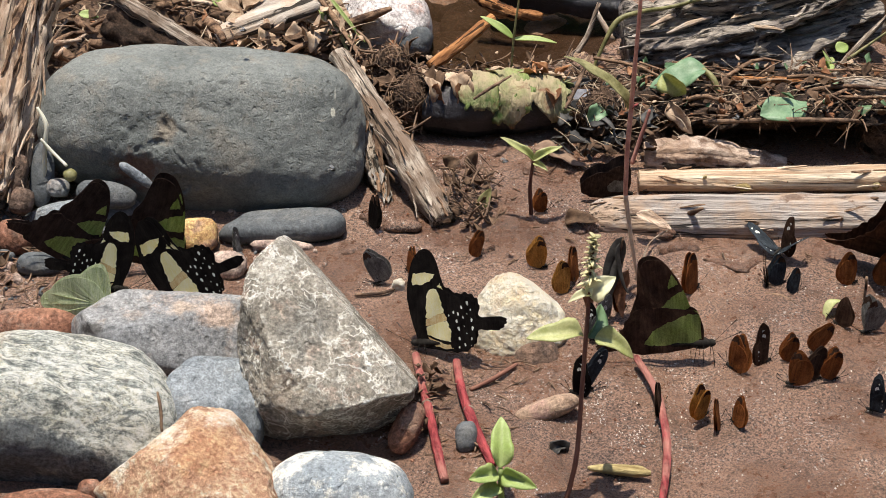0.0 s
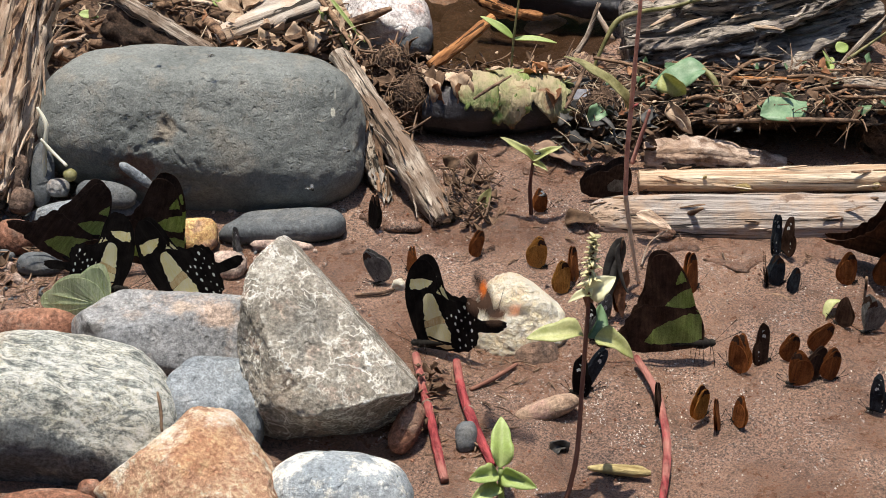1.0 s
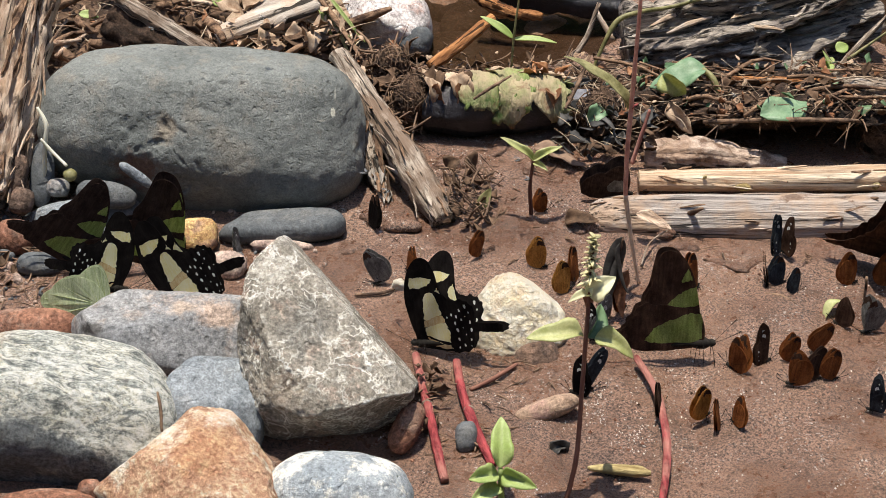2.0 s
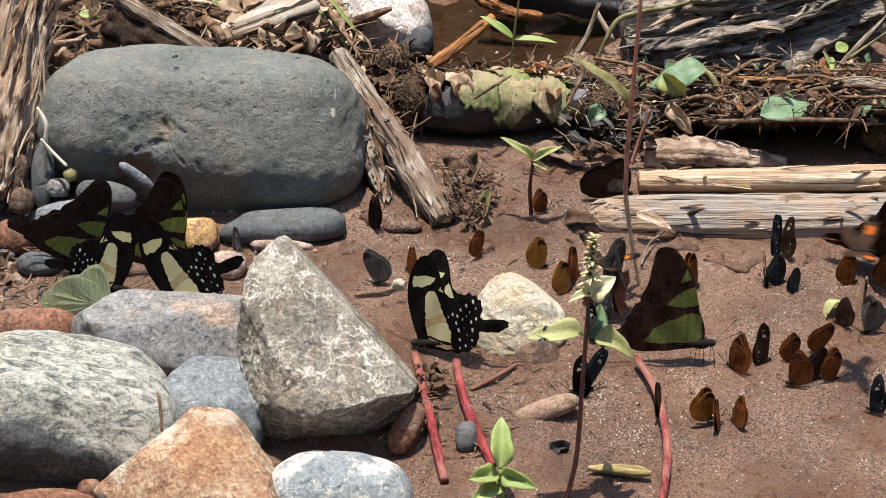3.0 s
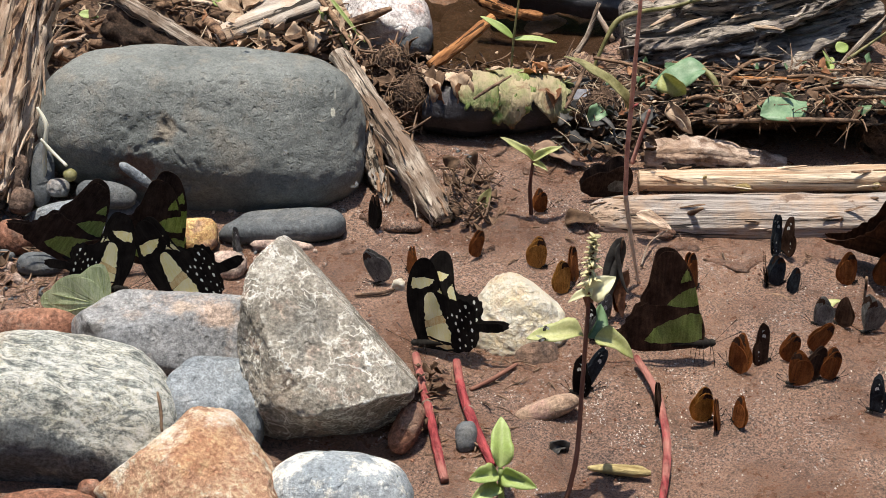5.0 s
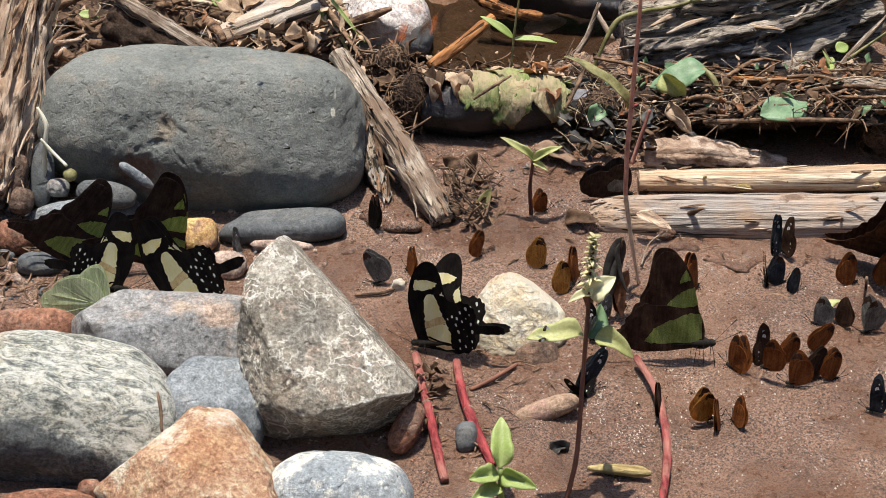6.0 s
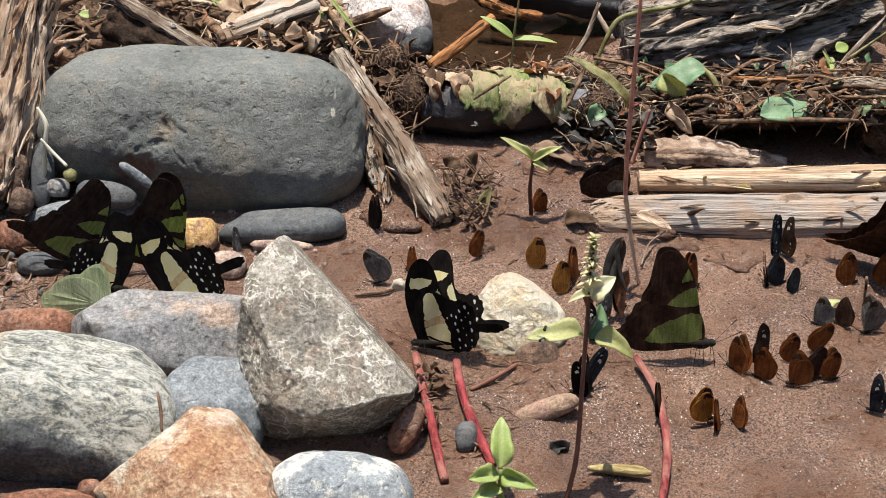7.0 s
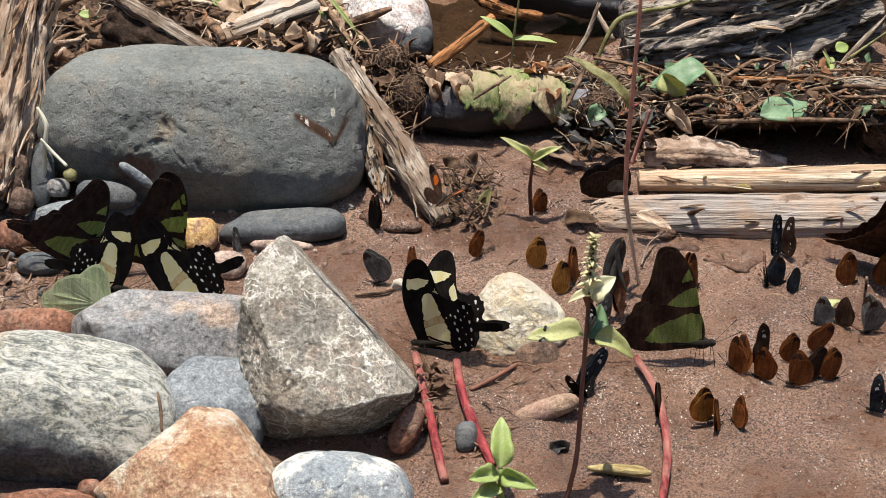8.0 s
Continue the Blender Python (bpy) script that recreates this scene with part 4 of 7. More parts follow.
MAT_TWIG = wood_mat("twig_bark", (0.042, 0.026, 0.018), (0.25, 0.16, 0.105), (1, 1, 1), 120, relief=0.4, crack=False)
MAT_TWIG_PALE = wood_mat("dry_twig", (0.22, 0.15, 0.10), (0.52, 0.42, 0.30), (1, 1, 1), 120, relief=0.4, crack=False)
MAT_BLACKLEAF = leaf_mat("black_withered_leaf", (0.012, 0.011, 0.010), (0.06, 0.055, 0.05), trans=0.05, rough=0.6, scale=150)
MAT_GREYLEAF = leaf_mat("bluish_grey_leaf", (0.09, 0.09, 0.105), (0.20, 0.20, 0.225), trans=0.05, rough=0.6, scale=150)
MAT_FLAKE_PALE = wood_mat("pale_bark_flake", (0.28, 0.17, 0.11), (0.70, 0.54, 0.41), (0.3, 1, 1), 200, relief=0.8, crack=False)
MAT_FLAKE_GREY = wood_mat("grey_wood_sliver", (0.10, 0.085, 0.075), (0.50, 0.44, 0.38), (0.2, 1, 1), 200, relief=0.8, crack=False)
MAT_LEAF_GREY = leaf_mat("grey_green_leaf", (0.13, 0.25, 0.13), (0.30, 0.42, 0.26), scale=120)
MAT_REDBARK = wood_mat("red_brown_bark", (0.095, 0.038, 0.024), (0.36, 0.185, 0.115), (0.1, 1, 1), 260, relief=0.8, stain=(0.30, 0.20, 0.14))
MAT_ROOTWHITE = leaf_mat("white_shoot", (0.70, 0.68, 0.56), (0.82, 0.80, 0.70))
MAT_TWIG_RED = wood_mat("rusty_twig", (0.045, 0.024, 0.016), (0.30, 0.185, 0.115), (0.5, 1, 1), 200, relief=0.6, crack=False)
MAT_DEADDARK = leaf_mat("rotting_leaf", (0.035, 0.022, 0.015), (0.15, 0.092, 0.058), trans=0.05, rough=0.8, spec=0.12, scale=150)
MAT_DEADRED = leaf_mat("rusty_leaf", (0.13, 0.055, 0.03), (0.34, 0.17, 0.09), trans=0.1, rough=0.8, spec=0.12, scale=150)
MAT_RUSTSHRED = leaf_mat("rust_orange_shred", (0.28, 0.12, 0.05), (0.60, 0.32, 0.17), trans=0.2, rough=0.8, spec=0.1, scale=150)
husk_log()

RIGHT, LEFT, MID = (0.085, 0.30, 0.102, 0.156), (-0.27, -0.045, 0.175, 0.30), (-0.06, 0.10, 0.138, 0.178)
twig_stuff("twig_litter", "tangle of brown twigs behind the planks", RIGHT, 190, MAT_TWIG, 1, (0.014, 0.023), (0.006, 0.03), radius=(0.00015, 0.0005), fan=1.4, steep=0.6, shelf=True)
twig_stuff("twig_litter", "thick broken twigs lying along the litter shelf", (0.10, 0.30, 0.104, 0.152), 30, MAT_TWIG_RED, 41, (0.016, 0.023), (0.02, 0.06), radius=(0.0005, 0.0013), steep=0.25, fan=0.7, shelf=True)
twig_stuff("twig_litter", "pale dry root fibres over the leaf bank", RIGHT, 70, MAT_TWIG_PALE, 2, (0.017, 0.026), (0.006, 0.03), radius=(0.00012, 0.0004), fan=1.1, steep=0.6, shelf=True)
twig_stuff("twig_litter", "roots hanging at the front of the litter shelf", (0.09, 0.30, 0.098, 0.112), 70, MAT_TWIG, 31, (0.012, 0.019), (0.008, 0.03), (0.0002, 0.0007), steep=0.9, shelf=True)
twig_stuff("twig_litter", "tangle of twigs and roots behind the boulder", LEFT, 170, MAT_TWIG, 3, (0.003, 0.028), radius=(0.0002, 0.0008))
twig_stuff("twig_litter", "broken chunks of wood behind the boulder", LEFT, 44, MAT_TWIG_RED, 42, (0.010, 0.028), (0.02, 0.06), radius=(0.0010, 0.0034), steep=0.5)
twig_stuff("twig_litter", "pale broken bark behind the boulder", LEFT, 14, MAT_FLAKE_PALE, 44, (0.014, 0.030), (0.015, 0.045), radius=(0.0006, 0.0018), steep=0.4)
twig_stuff("twig_litter", "pale dry root fibres behind the boulder", LEFT, 70, MAT_TWIG_PALE, 4, (0.012, 0.034), radius=(0.00012, 0.0005))
twig_stuff("twig_litter", "roots and twigs behind the rotting log", MID, 130, MAT_TWIG, 5, (0.006, 0.020), radius=(0.0002, 0.0006))
leaf_stuff("leaf_litter", "rotting dark leaves behind the planks", RIGHT, 220, MAT_DEADDARK, 6, (0.014, 0.022), (0.003, 0.011), shelf=True)
leaf_stuff("leaf_litter", "dry brown leaves behind the planks", RIGHT, 170, MAT_DEADLEAF, 7, (0.016, 0.023), (0.0015, 0.005), shelf=True)
leaf_stuff("leaf_litter", "rusty leaf scraps behind the planks", RIGHT, 140, MAT_DEADRED, 8, (0.014, 0.023), (0.002, 0.008), shelf=True)
leaf_stuff("leaf_litter", "green leaf scraps behind the planks", RIGHT, 34, MAT_LEAF_DARK, 18, (0.017, 0.026), (0.003, 0.010), shelf=True)
leaf_stuff("leaf_litter", "rotting leaves behind the boulder", LEFT, 190, MAT_DEADDARK, 9, (0.008, 0.026), (0.005, 0.018))
leaf_stuff("leaf_litter", "dry brown leaves behind the boulder", LEFT, 45, MAT_DEADLEAF, 10, (0.012, 0.026), (0.003, 0.008))
leaf_stuff("leaf_litter", "pale torn leaves heaped behind the boulder", (-0.118, -0.055, 0.178, 0.235), 75, MAT_DEADLEAF, 43, (0.012, 0.034), (0.006, 0.019))
leaf_stuff("leaf_litter", "rusty leaf scraps behind the boulder", LEFT, 50, MAT_DEADRED, 19, (0.010, 0.026), (0.003, 0.009))
leaf_stuff("leaf_litter", "rotting leaves behind the rotting log", MID, 110, MAT_DEADDARK, 11, (0.008, 0.018), (0.003, 0.010))
leaf_stuff("leaf_litter", "dry leaf scraps behind the rotting log", MID, 70, MAT_DEADLEAF, 20, (0.010, 0.019), (0.002, 0.006))
leaf_stuff("leaf_litter", "dark curled leaves beside the tall seedling", (0.068, 0.122, 0.075, 0.15), 70, MAT_DEADDARK, 32, (0.004, 0.020), (0.004, 0.011))
leaf_stuff("leaf_litter", "black rotten leaves beside the tall seedling", (0.064, 0.110, 0.075, 0.15), 80, MAT_BLACKLEAF, 34, (0.004, 0.022), (0.004, 0.013))
twig_stuff("twig_litter", "fine roots over the black leaves", (0.064, 0.125, 0.075, 0.15), 90, MAT_TWIG_PALE, 35, (0.010, 0.024), (0.006, 0.02), (0.00012, 0.0003), steep=0.8)
leaf_stuff("leaf_litter", "black rotten scraps at the root ball", (-0.045, -0.012, 0.11, 0.165), 80, MAT_DEADDARK, 33, (0.004, 0.026), (0.005, 0.014))
twig_stuff("twig_litter", "roots hanging beside the leaning stick", (-0.055, -0.015, 0.07, 0.19), 120, MAT_TWIG, 12, (0.002, 0.022), radius=(0.0003, 0.0009), steep=1.2)
leaf_stuff("leaf_litter", "torn bark and leaves beside the leaning stick", (-0.055, -0.02, 0.07, 0.19), 90, MAT_DEADRED, 21, (0.002, 0.016), (0.005, 0.014))
twig_stuff("twig_litter", "blackened plant scraps on the sand", (0.0, 0.03, 0.02, 0.07), 80, MAT_TWIG, 13, (0.0005, 0.010), (0.005, 0.014), (0.0002, 0.0005), steep=1.0)
leaf_stuff("leaf_litter", "dark seed husks on the sand", (0.0, 0.025, 0.015, 0.06), 45, MAT_DEADDARK, 22, (0.001, 0.008), (0.003, 0.008))
twig_stuff("twig_litter", "fine dark scraps on the sand", (-0.06, 0.25, -0.02, 0.09), 110, MAT_TWIG, 14, (0.0002, 0.0012), (0.003, 0.012), (0.0002, 0.0005), steep=0.1)
twig_stuff("twig_litter", "fine debris below the cream rock", (0.0, 0.05, -0.115, -0.075), 40, MAT_TWIG, 15, (0.0002, 0.002), (0.002, 0.009), (0.00015, 0.0004), steep=0.4)


BALL = bmesh.new()
bmesh.ops.create_icosphere(BALL, subdivisions=2, radius=1.0)
BALL_V, BALL_F = [v.co.copy() for v in BALL.verts], [[v.index for v in f.verts] for f in BALL.faces]
BALL.free()


def chip(bm, m, fine):
    """One grain: a rounded chip, or an octahedron where it is tiny."""
    if fine:
        vs, fs = BALL_V, BALL_F
    else:
        vs = [Vector(c) for c in ((1, 0, 0), (-1, 0, 0), (0, 1, 0), (0, -1, 0), (0, 0, 1), (0, 0, -1))]
        fs = [(0, 2, 4), (2, 1, 4), (1, 3, 4), (3, 0, 4), (2, 0, 5), (1, 2, 5), (3, 1, 5), (0, 3, 5)]
    made = [bm.verts.new(m @ v) for v in vs]
    for f in fs:
        bm.faces.new([made[k] for k in f])


def gravel(name, label, regions, n, mat, seed, size, patchy=False):
    """Loose grains and pebbles too many to count, as one thing."""
    rnd = random.Random(seed)
    bm = bmesh.new()
    for _ in range(n):
        x0, x1, y0, y1 = rnd.choice(regions)
        x, y = rnd.uniform(x0, x1), rnd.uniform(y0, y1)
        if patchy and fbm((x, y, 0), 26, 3, 11.0) < rnd.uniform(-0.15, 0.45):
            continue
        r = size[0] + (size[1] - size[0]) * rnd.random() ** 3
        m = Matrix.Translation((x, y, ground_z(x, y) + r * 0.25)) @ Euler((rnd.random() * 6, rnd.random() * 6, rnd.random() * 6)).to_matrix().to_4x4() @ Matrix.Diagonal((r, r * rnd.uniform(0.6, 1), r * rnd.uniform(0.5, 0.9), 1))
        chip(bm, m, r > 0.0012)
    tagged(link_mesh(name, bm, mat, smooth=False), label, "gravel", kind="stuff")


SAND_SPOTS = [(-0.05, 0.24, -0.2, 0.03), (0.05, 0.24, -0.2, 0.0), (-0.06, 0.08, 0.03, 0.13)]
gravel("sand_grains", "coarse pale sand grains", SAND_SPOTS, 9000, MAT_QUARTZ, 1, (0.0002, 0.0007), True)
# pale grains added where the wet sand glints
gravel("sand_grains", "pale glossy grains standing in for wet glints", [(0.0623, 0.0710, -0.1392, -0.1149), (0.0720, 0.0890, -0.1586, -0.1372), (-0.0392, -0.0188, -0.0392, -0.0197), (-0.1903, -0.1772, -0.0739, -0.0626), (0.0140, 0.0365, -0.1272, -0.1149), (-0.0356, -0.0241, 0.0215, 0.0349), (0.0360, 0.0557, -0.1451, -0.1252)], 700, MAT_QUARTZ, 9, (0.0002, 0.0006))
gravel("sand_grains", "coarse brown sand grains", SAND_SPOTS, 1800, MAT_REDSTONE, 2, (0.0003, 0.0012))
gravel("gravel", "small mixed gravel among the large stones", [(-0.24, -0.06, -0.02, 0.08), (-0.23, -0.15, -0.08, 0.05)], 260, MAT_PINK, 3, (0.0008, 0.004))
gravel("gravel", "small dark gravel among the large stones", [(-0.24, -0.06, -0.02, 0.08), (-0.23, -0.15, -0.08, 0.05)], 220, MAT_DARKSLATE, 4, (0.0008, 0.005))


# ---- hairy root balls beside the rotting log ----
def root_ball(label, at, size, seed):
    g = thing("root_ball", label, "roots", Matrix.Translation(at))
    part("core", stone_bm(size, 2.0, lumps=0.25, crag=0.2, seed=seed, detail=4), SOIL, g)
    rnd = random.Random(int(seed * 10))
    bm = bmesh.new()
    for _ in range(120):
        d = Vector((rnd.gauss(0, 1), rnd.gauss(0, 1), rnd.gauss(0, 1))).normalized()
        p = Vector(c * s for c, s in zip(d, size)) * 0.95
        side = d.cross(Vector((rnd.gauss(0, 1), rnd.gauss(0, 1), rnd.gauss(0, 1)))).normalized() * rnd.uniform(0.003, 0.009)
        rod_bm([p - side * 0.5, p + d * 0.0016, p + side, p + side * 1.4 - Vector((0, 0, 0.003))], [0.00012, 0.0003, 0.0002, 0.0001], 4, rnd.random() * 9, 0.2, 3, 1.0, bm)
    tagged(part("root_hair", bm, MAT_TWIG, g, "thin brown root hair"), kind="stuff")


root_ball("dark ball of mud and rootlets by the log", (-0.0171, 0.118, 0.0193), (0.011, 0.010, 0.015), 1.2)
root_ball("dark mossy clump of roots behind the seedling", (0.0848, 0.112, 0.0149), (0.013, 0.011, 0.013), 2.4)
root_ball("crumbly brown root clump beside the stick", (-0.0294, 0.15, 0.0225), (0.010, 0.008, 0.012), 3.6)
root_ball("dark clump of rotten roots beside the planks", (0.2345, 0.098, 0.0106), (0.012, 0.012, 0.018), 4.8)


# ---- single sticks that stand out ----
def stick(label, path, radii, mat=None):
    return log("stick", label, path, radii, mat or MAT_STICK, "stick", sides=8, rough=0.25, seed=len(label) * 0.7, sub=6)


stick("thin dead stick rising from the leaf bank", [(0.0656, 0.19, 0.0023), (0.0805, 0.2, 0.011), (0.0901, 0.21, 0.0332)], [0.0012, 0.0018, 0.0012])
stick("short grey stick over the pool", [(0.0999, 0.215, 0.0064), (0.09, 0.225, 0.0206)], [0.0018, 0.0014], MAT_DRIFT)
stick("reddish stick along the leaf bank", [(0.1494, 0.1389, 0.022), (0.1786, 0.1205, 0.03), (0.2144, 0.1174, 0.032)], [0.0016, 0.0022, 0.0016], MAT_ORANGEWOOD)
stick("pale stick along the leaf bank", [(0.2113, 0.1174, 0.032), (0.2275, 0.1072, 0.033), (0.2447, 0.1028, 0.033)], [0.0020, 0.0050, 0.0078])
stick("dark stick lying across dead leaves", [(0.1383, 0.0947, 0.019), (0.1815, 0.0792, 0.029), (0.2162, 0.0762, 0.03)], [0.0012, 0.0014, 0.001], MAT_TWIG)
stick("thin stick slanting over the bank", [(0.2204, 0.165, 0.0092), (0.2321, 0.175, 0.0202), (0.2552, 0.19, 0.0376)], [0.0014, 0.0016, 0.0012])
stick("green-grey stem slanting over the bank", [(0.2284, 0.17, 0.0174), (0.254, 0.18, 0.0319)], [0.0009, 0.0007], MAT_LEAF_OLIVE)
stick("reddish dead stem beside the tall seedling", [(0.0997, 0.078, 0.0031), (0.1041, 0.08, 0.0191), (0.1079, 0.082, 0.0332)], [0.0012, 0.0011, 0.0008], MAT_DULLSTEM)
stick("thin twig lying before the log", [(0.0965, -0.0177, 0.002), (0.1021, -0.0005, 0.004), (0.1129, 0.0109, 0.005)], [0.0004, 0.0005, 0.0003])
stick("thin dark twig on the sand", [(-0.042, -0.0416, 0.001), (-0.028, -0.0411, 0.002), (-0.0174, -0.0325, 0.002)], [0.0008, 0.0008, 0.0005], MAT_TWIG)
stick("brown twig lying below the cream rock", [(0.012, -0.1176, 0.002), (0.0217, -0.1114, 0.003), (0.0334, -0.0986, 0.002)], [0.0010, 0.0011, 0.0008], MAT_BROWNSTEM)
stick("thin dark twig stuck in the sand", [(0.1978, -0.0561, -0.0), (0.1969, -0.0561, 0.0211)], [0.0007, 0.0006], MAT_TWIG)
stick("dark twig on sand by the small butterflies", [(0.1539, -0.0406, 0.001), (0.1616, -0.043, 0.001), (0.1673, -0.0501, 0.001)], [0.0006, 0.0008, 0.0005], MAT_TWIG)
stick("thick yellow-brown twig lying on sand", [(0.0606, -0.1727, 0.003), (0.0733, -0.1754, 0.004), (0.0867, -0.1764, 0.003)], [0.0006, 0.0017, 0.0024, 0.0026, 0.0024, 0.0011], MAT_OLIVEWOOD)
stick("brown stub between bark and boulder", [(-0.2082, 0.0580, 0.0480), (-0.2096, 0.0520, 0.0317)], [0.0040, 0.0044], MAT_BROWNSTEM)
stick("thin pale shoot bent over the slate", [(-0.2027, 0.046, 0.0546), (-0.1982, 0.041, 0.0471), (-0.1998, 0.038, 0.0358), (-0.2018, 0.036, 0.0128)], [0.0007, 0.0011, 0.0012, 0.0008], MAT_ROOTWHITE)
stick("pale stalk of the fallen fruit", [(-0.2012, 0.038, 0.041), (-0.1959, 0.036, 0.035), (-0.188, 0.03, 0.03)], [0.0006, 0.0009, 0.0008], MAT_ROOTWHITE)
tagged(link_mesh("fallen_fruit", stone_bm((0.0035, 0.0034, 0.0032), 2.0, detail=3, lumps=0.06), MAT_LEAF_OLIVE), "small green fruit lying below the boulder", "fruit").location = (-0.1868, 0.0295, 0.025)


# ---- single leaves that stand out ----
def loose_leaf(label, at, to, width, mat, roll=0.0, **kw):
    le = (Vector(to) - Vector(at)).length
    ob = link_mesh("fallen_leaf", leaf_bm(le, width, **kw), mat)
    ob.matrix_world = aim(at, to, roll)
    return tagged(ob, label, "leaf")


loose_leaf("grey-green fallen leaf with torn edge", (0.1656, 0.0817, 0.03), (0.197, 0.0909, 0.034), 0.018, MAT_LEAF_GREY, 25, droop=0.3, wave=0.4)
loose_leaf("green leaf arching over the litter", (0.1426, 0.1280, 0.0333), (0.1110, 0.1220, 0.0302), 0.019, MAT_LEAF_GREY, -25, droop=0.5, wave=0.5, fold=0.15, torn=0.3)
loose_leaf("curled yellow-green leaf on the litter", (0.1174, 0.1160, 0.0362), (0.1299, 0.1040, 0.0255), 0.013, MAT_LEAF_YELLOW, 60, droop=1.4, wave=0.9, torn=0.4, curl=0.5)
loose_leaf("pale curled dead leaf behind the log", (0.1212, 0.1074, 0.024), (0.1310, 0.0929, 0.012), 0.010, MAT_DEADLEAF, 55, droop=0.5, wave=0.9, torn=0.6)
loose_leaf("brown curled dead leaf on the bank", (0.1473, 0.1000, 0.0164), (0.1572, 0.1080, 0.0292), 0.014, MAT_BROWNLEAF, 50, droop=1.2, wave=0.9, torn=0.5)
loose_leaf("rusty curled dead leaf on the bank", (0.1648, 0.1000, 0.0164), (0.1715, 0.1060, 0.0251), 0.011, MAT_DEADRED, 40, droop=1.0, wave=0.9, torn=0.5)
loose_leaf("dark brown leaf hanging at the bank", (0.2097, 0.0970, 0.0146), (0.2211, 0.1000, 0.0250), 0.012, MAT_DEADDARK, 30, droop=1.0, wave=0.9, torn=0.5)
loose_leaf("small green leaf on the bank", (0.2123, 0.1020, 0.0266), (0.2211, 0.1120, 0.0304), 0.007, MAT_LEAF_DARK, 40, droop=0.6, wave=0.6, torn=0.3)
loose_leaf("small green leaf on the bank", (0.2107, 0.1500, 0.0172), (0.2202, 0.1650, 0.0253), 0.008, MAT_LEAF, 20, droop=0.6, wave=0.6, torn=0.3)
loose_leaf("grey-green rotting leaf by the tall stem", (0.0771, 0.0980, 0.0175), (0.0907, 0.1040, 0.0262), 0.012, MAT_LEAF_GREY, 50, droop=0.9, wave=0.9, torn=0.5)
loose_leaf("small dry pale leaf on the litter", (0.1494, 0.1272, 0.024), (0.1577, 0.1194, 0.022), 0.008, MAT_DEADLEAF, 20)
loose_leaf("dark grey rotting leaf behind the sprig", (0.0671, 0.1069, 0.016), (0.0781, 0.1272, 0.024), 0.014, MAT_DEADDARK, 30)
loose_leaf("curled dead leaf beside the stem", (0.0803, 0.096, 0.01), (0.0915, 0.1144, 0.024), 0.016, MAT_DEADDARK, 50, droop=1.3, wave=0.8)
loose_leaf("brown dead leaf lying behind the sprig", (0.0485, 0.0914, 0.005), (0.0769, 0.0778, 0.006), 0.011, MAT_BROWNLEAF, 5, droop=0.3, wave=0.8, torn=0.5)
loose_leaf("crumpled pale dead leaf behind the boulder", (-0.1062, 0.185, 0.0169), (-0.0898, 0.185, 0.0222), 0.016, MAT_DEADLEAF, 35, droop=0.9, wave=0.9, torn=0.7)
loose_leaf("crumpled pale dead leaf behind the boulder", (-0.0901, 0.19, 0.0233), (-0.0769, 0.185, 0.0222), 0.013, MAT_DEADLEAF, 30, droop=1.2, wave=0.9, torn=0.7)
loose_leaf("dark dead leaf behind the boulder", (-0.09, 0.182, 0.0137), (-0.064, 0.182, 0.0202), 0.016, MAT_DEADDARK, 25, droop=0.8, wave=0.8)
loose_leaf("small green leaf by the dead sprig", (0.019, 0.0322, 0.0027), (0.0234, 0.0322, 0.0151), 0.007, MAT_LEAF_OLIVE, 60)
loose_leaf("small bright leaf on the bank", (0.2165, 0.155, 0.0156), (0.2134, 0.16, 0.0285), 0.007, MAT_LEAF, 40)
loose_leaf("small bright leaf on the bank", (0.2191, 0.16, 0.0278), (0.2267, 0.165, 0.0295), 0.008, MAT_LEAF, 30)
loose_leaf("small green leaf on the twigs", (-0.2119, 0.215, 0.0236), (-0.2005, 0.215, 0.0225), 0.006, MAT_LEAF, 30)
loose_leaf("small green leaf on the twigs", (-0.136, 0.23, 0.0255), (-0.1262, 0.23, 0.0218), 0.008, MAT_LEAF, 30)


# ---- stones and roots in the pool ----
MAT_POOLSTONE = rock_mat("algae_brown_stone", (0.10, 0.05, 0.026), (0.24, 0.13, 0.07), (0.19, 0.13, 0.09), grain=400, relief=0.6, rough=0.45, speck=0.4)
for k, (at, size) in enumerate([((0.0096, 0.2426, -0.0125), (0.020, 0.014, 0.0075)), ((0.0299, 0.2334, -0.0135), (0.022, 0.012, 0.008)), ((0.0626, 0.2585, -0.0125), (0.026, 0.015, 0.009)), ((0.0133, 0.2771, -0.0125), (0.022, 0.014, 0.008)), ((0.0791, 0.2445, -0.0135), (0.016, 0.014, 0.008)), ((0.0405, 0.2713, -0.0135), (0.020, 0.013, 0.007)), ((0.0004, 0.293, -0.0125), (0.016, 0.012, 0.009))]):
    stone("pool_stone", "brown stone under the pool water", at, size, MAT_POOLSTONE, (0, 0, 25 * k), lumps=0.08, seed=60 + k, detail=4)
# two roots put in for the black shade at the pool's far side
log("dark_root", "dark root added for the shade over the pool", [(0.0204, 0.24, 0.0236), (0.0372, 0.235, 0.0157), (0.0588, 0.23, 0.0144)], [0.004, 0.0035, 0.002], MAT_ORANGEWOOD, "root", rough=0.4, seed=14.0, ridges=0.3)
log("dark_root", "black root added for the shade across the pool", [(0.0293, 0.26, 0.0186), (0.067, 0.26, 0.013), (0.1107, 0.25, 0.0121)], [0.010, 0.012, 0.009], MAT_SHADEBLACK, "root", rough=0.4, seed=15.0, ridges=0.3)


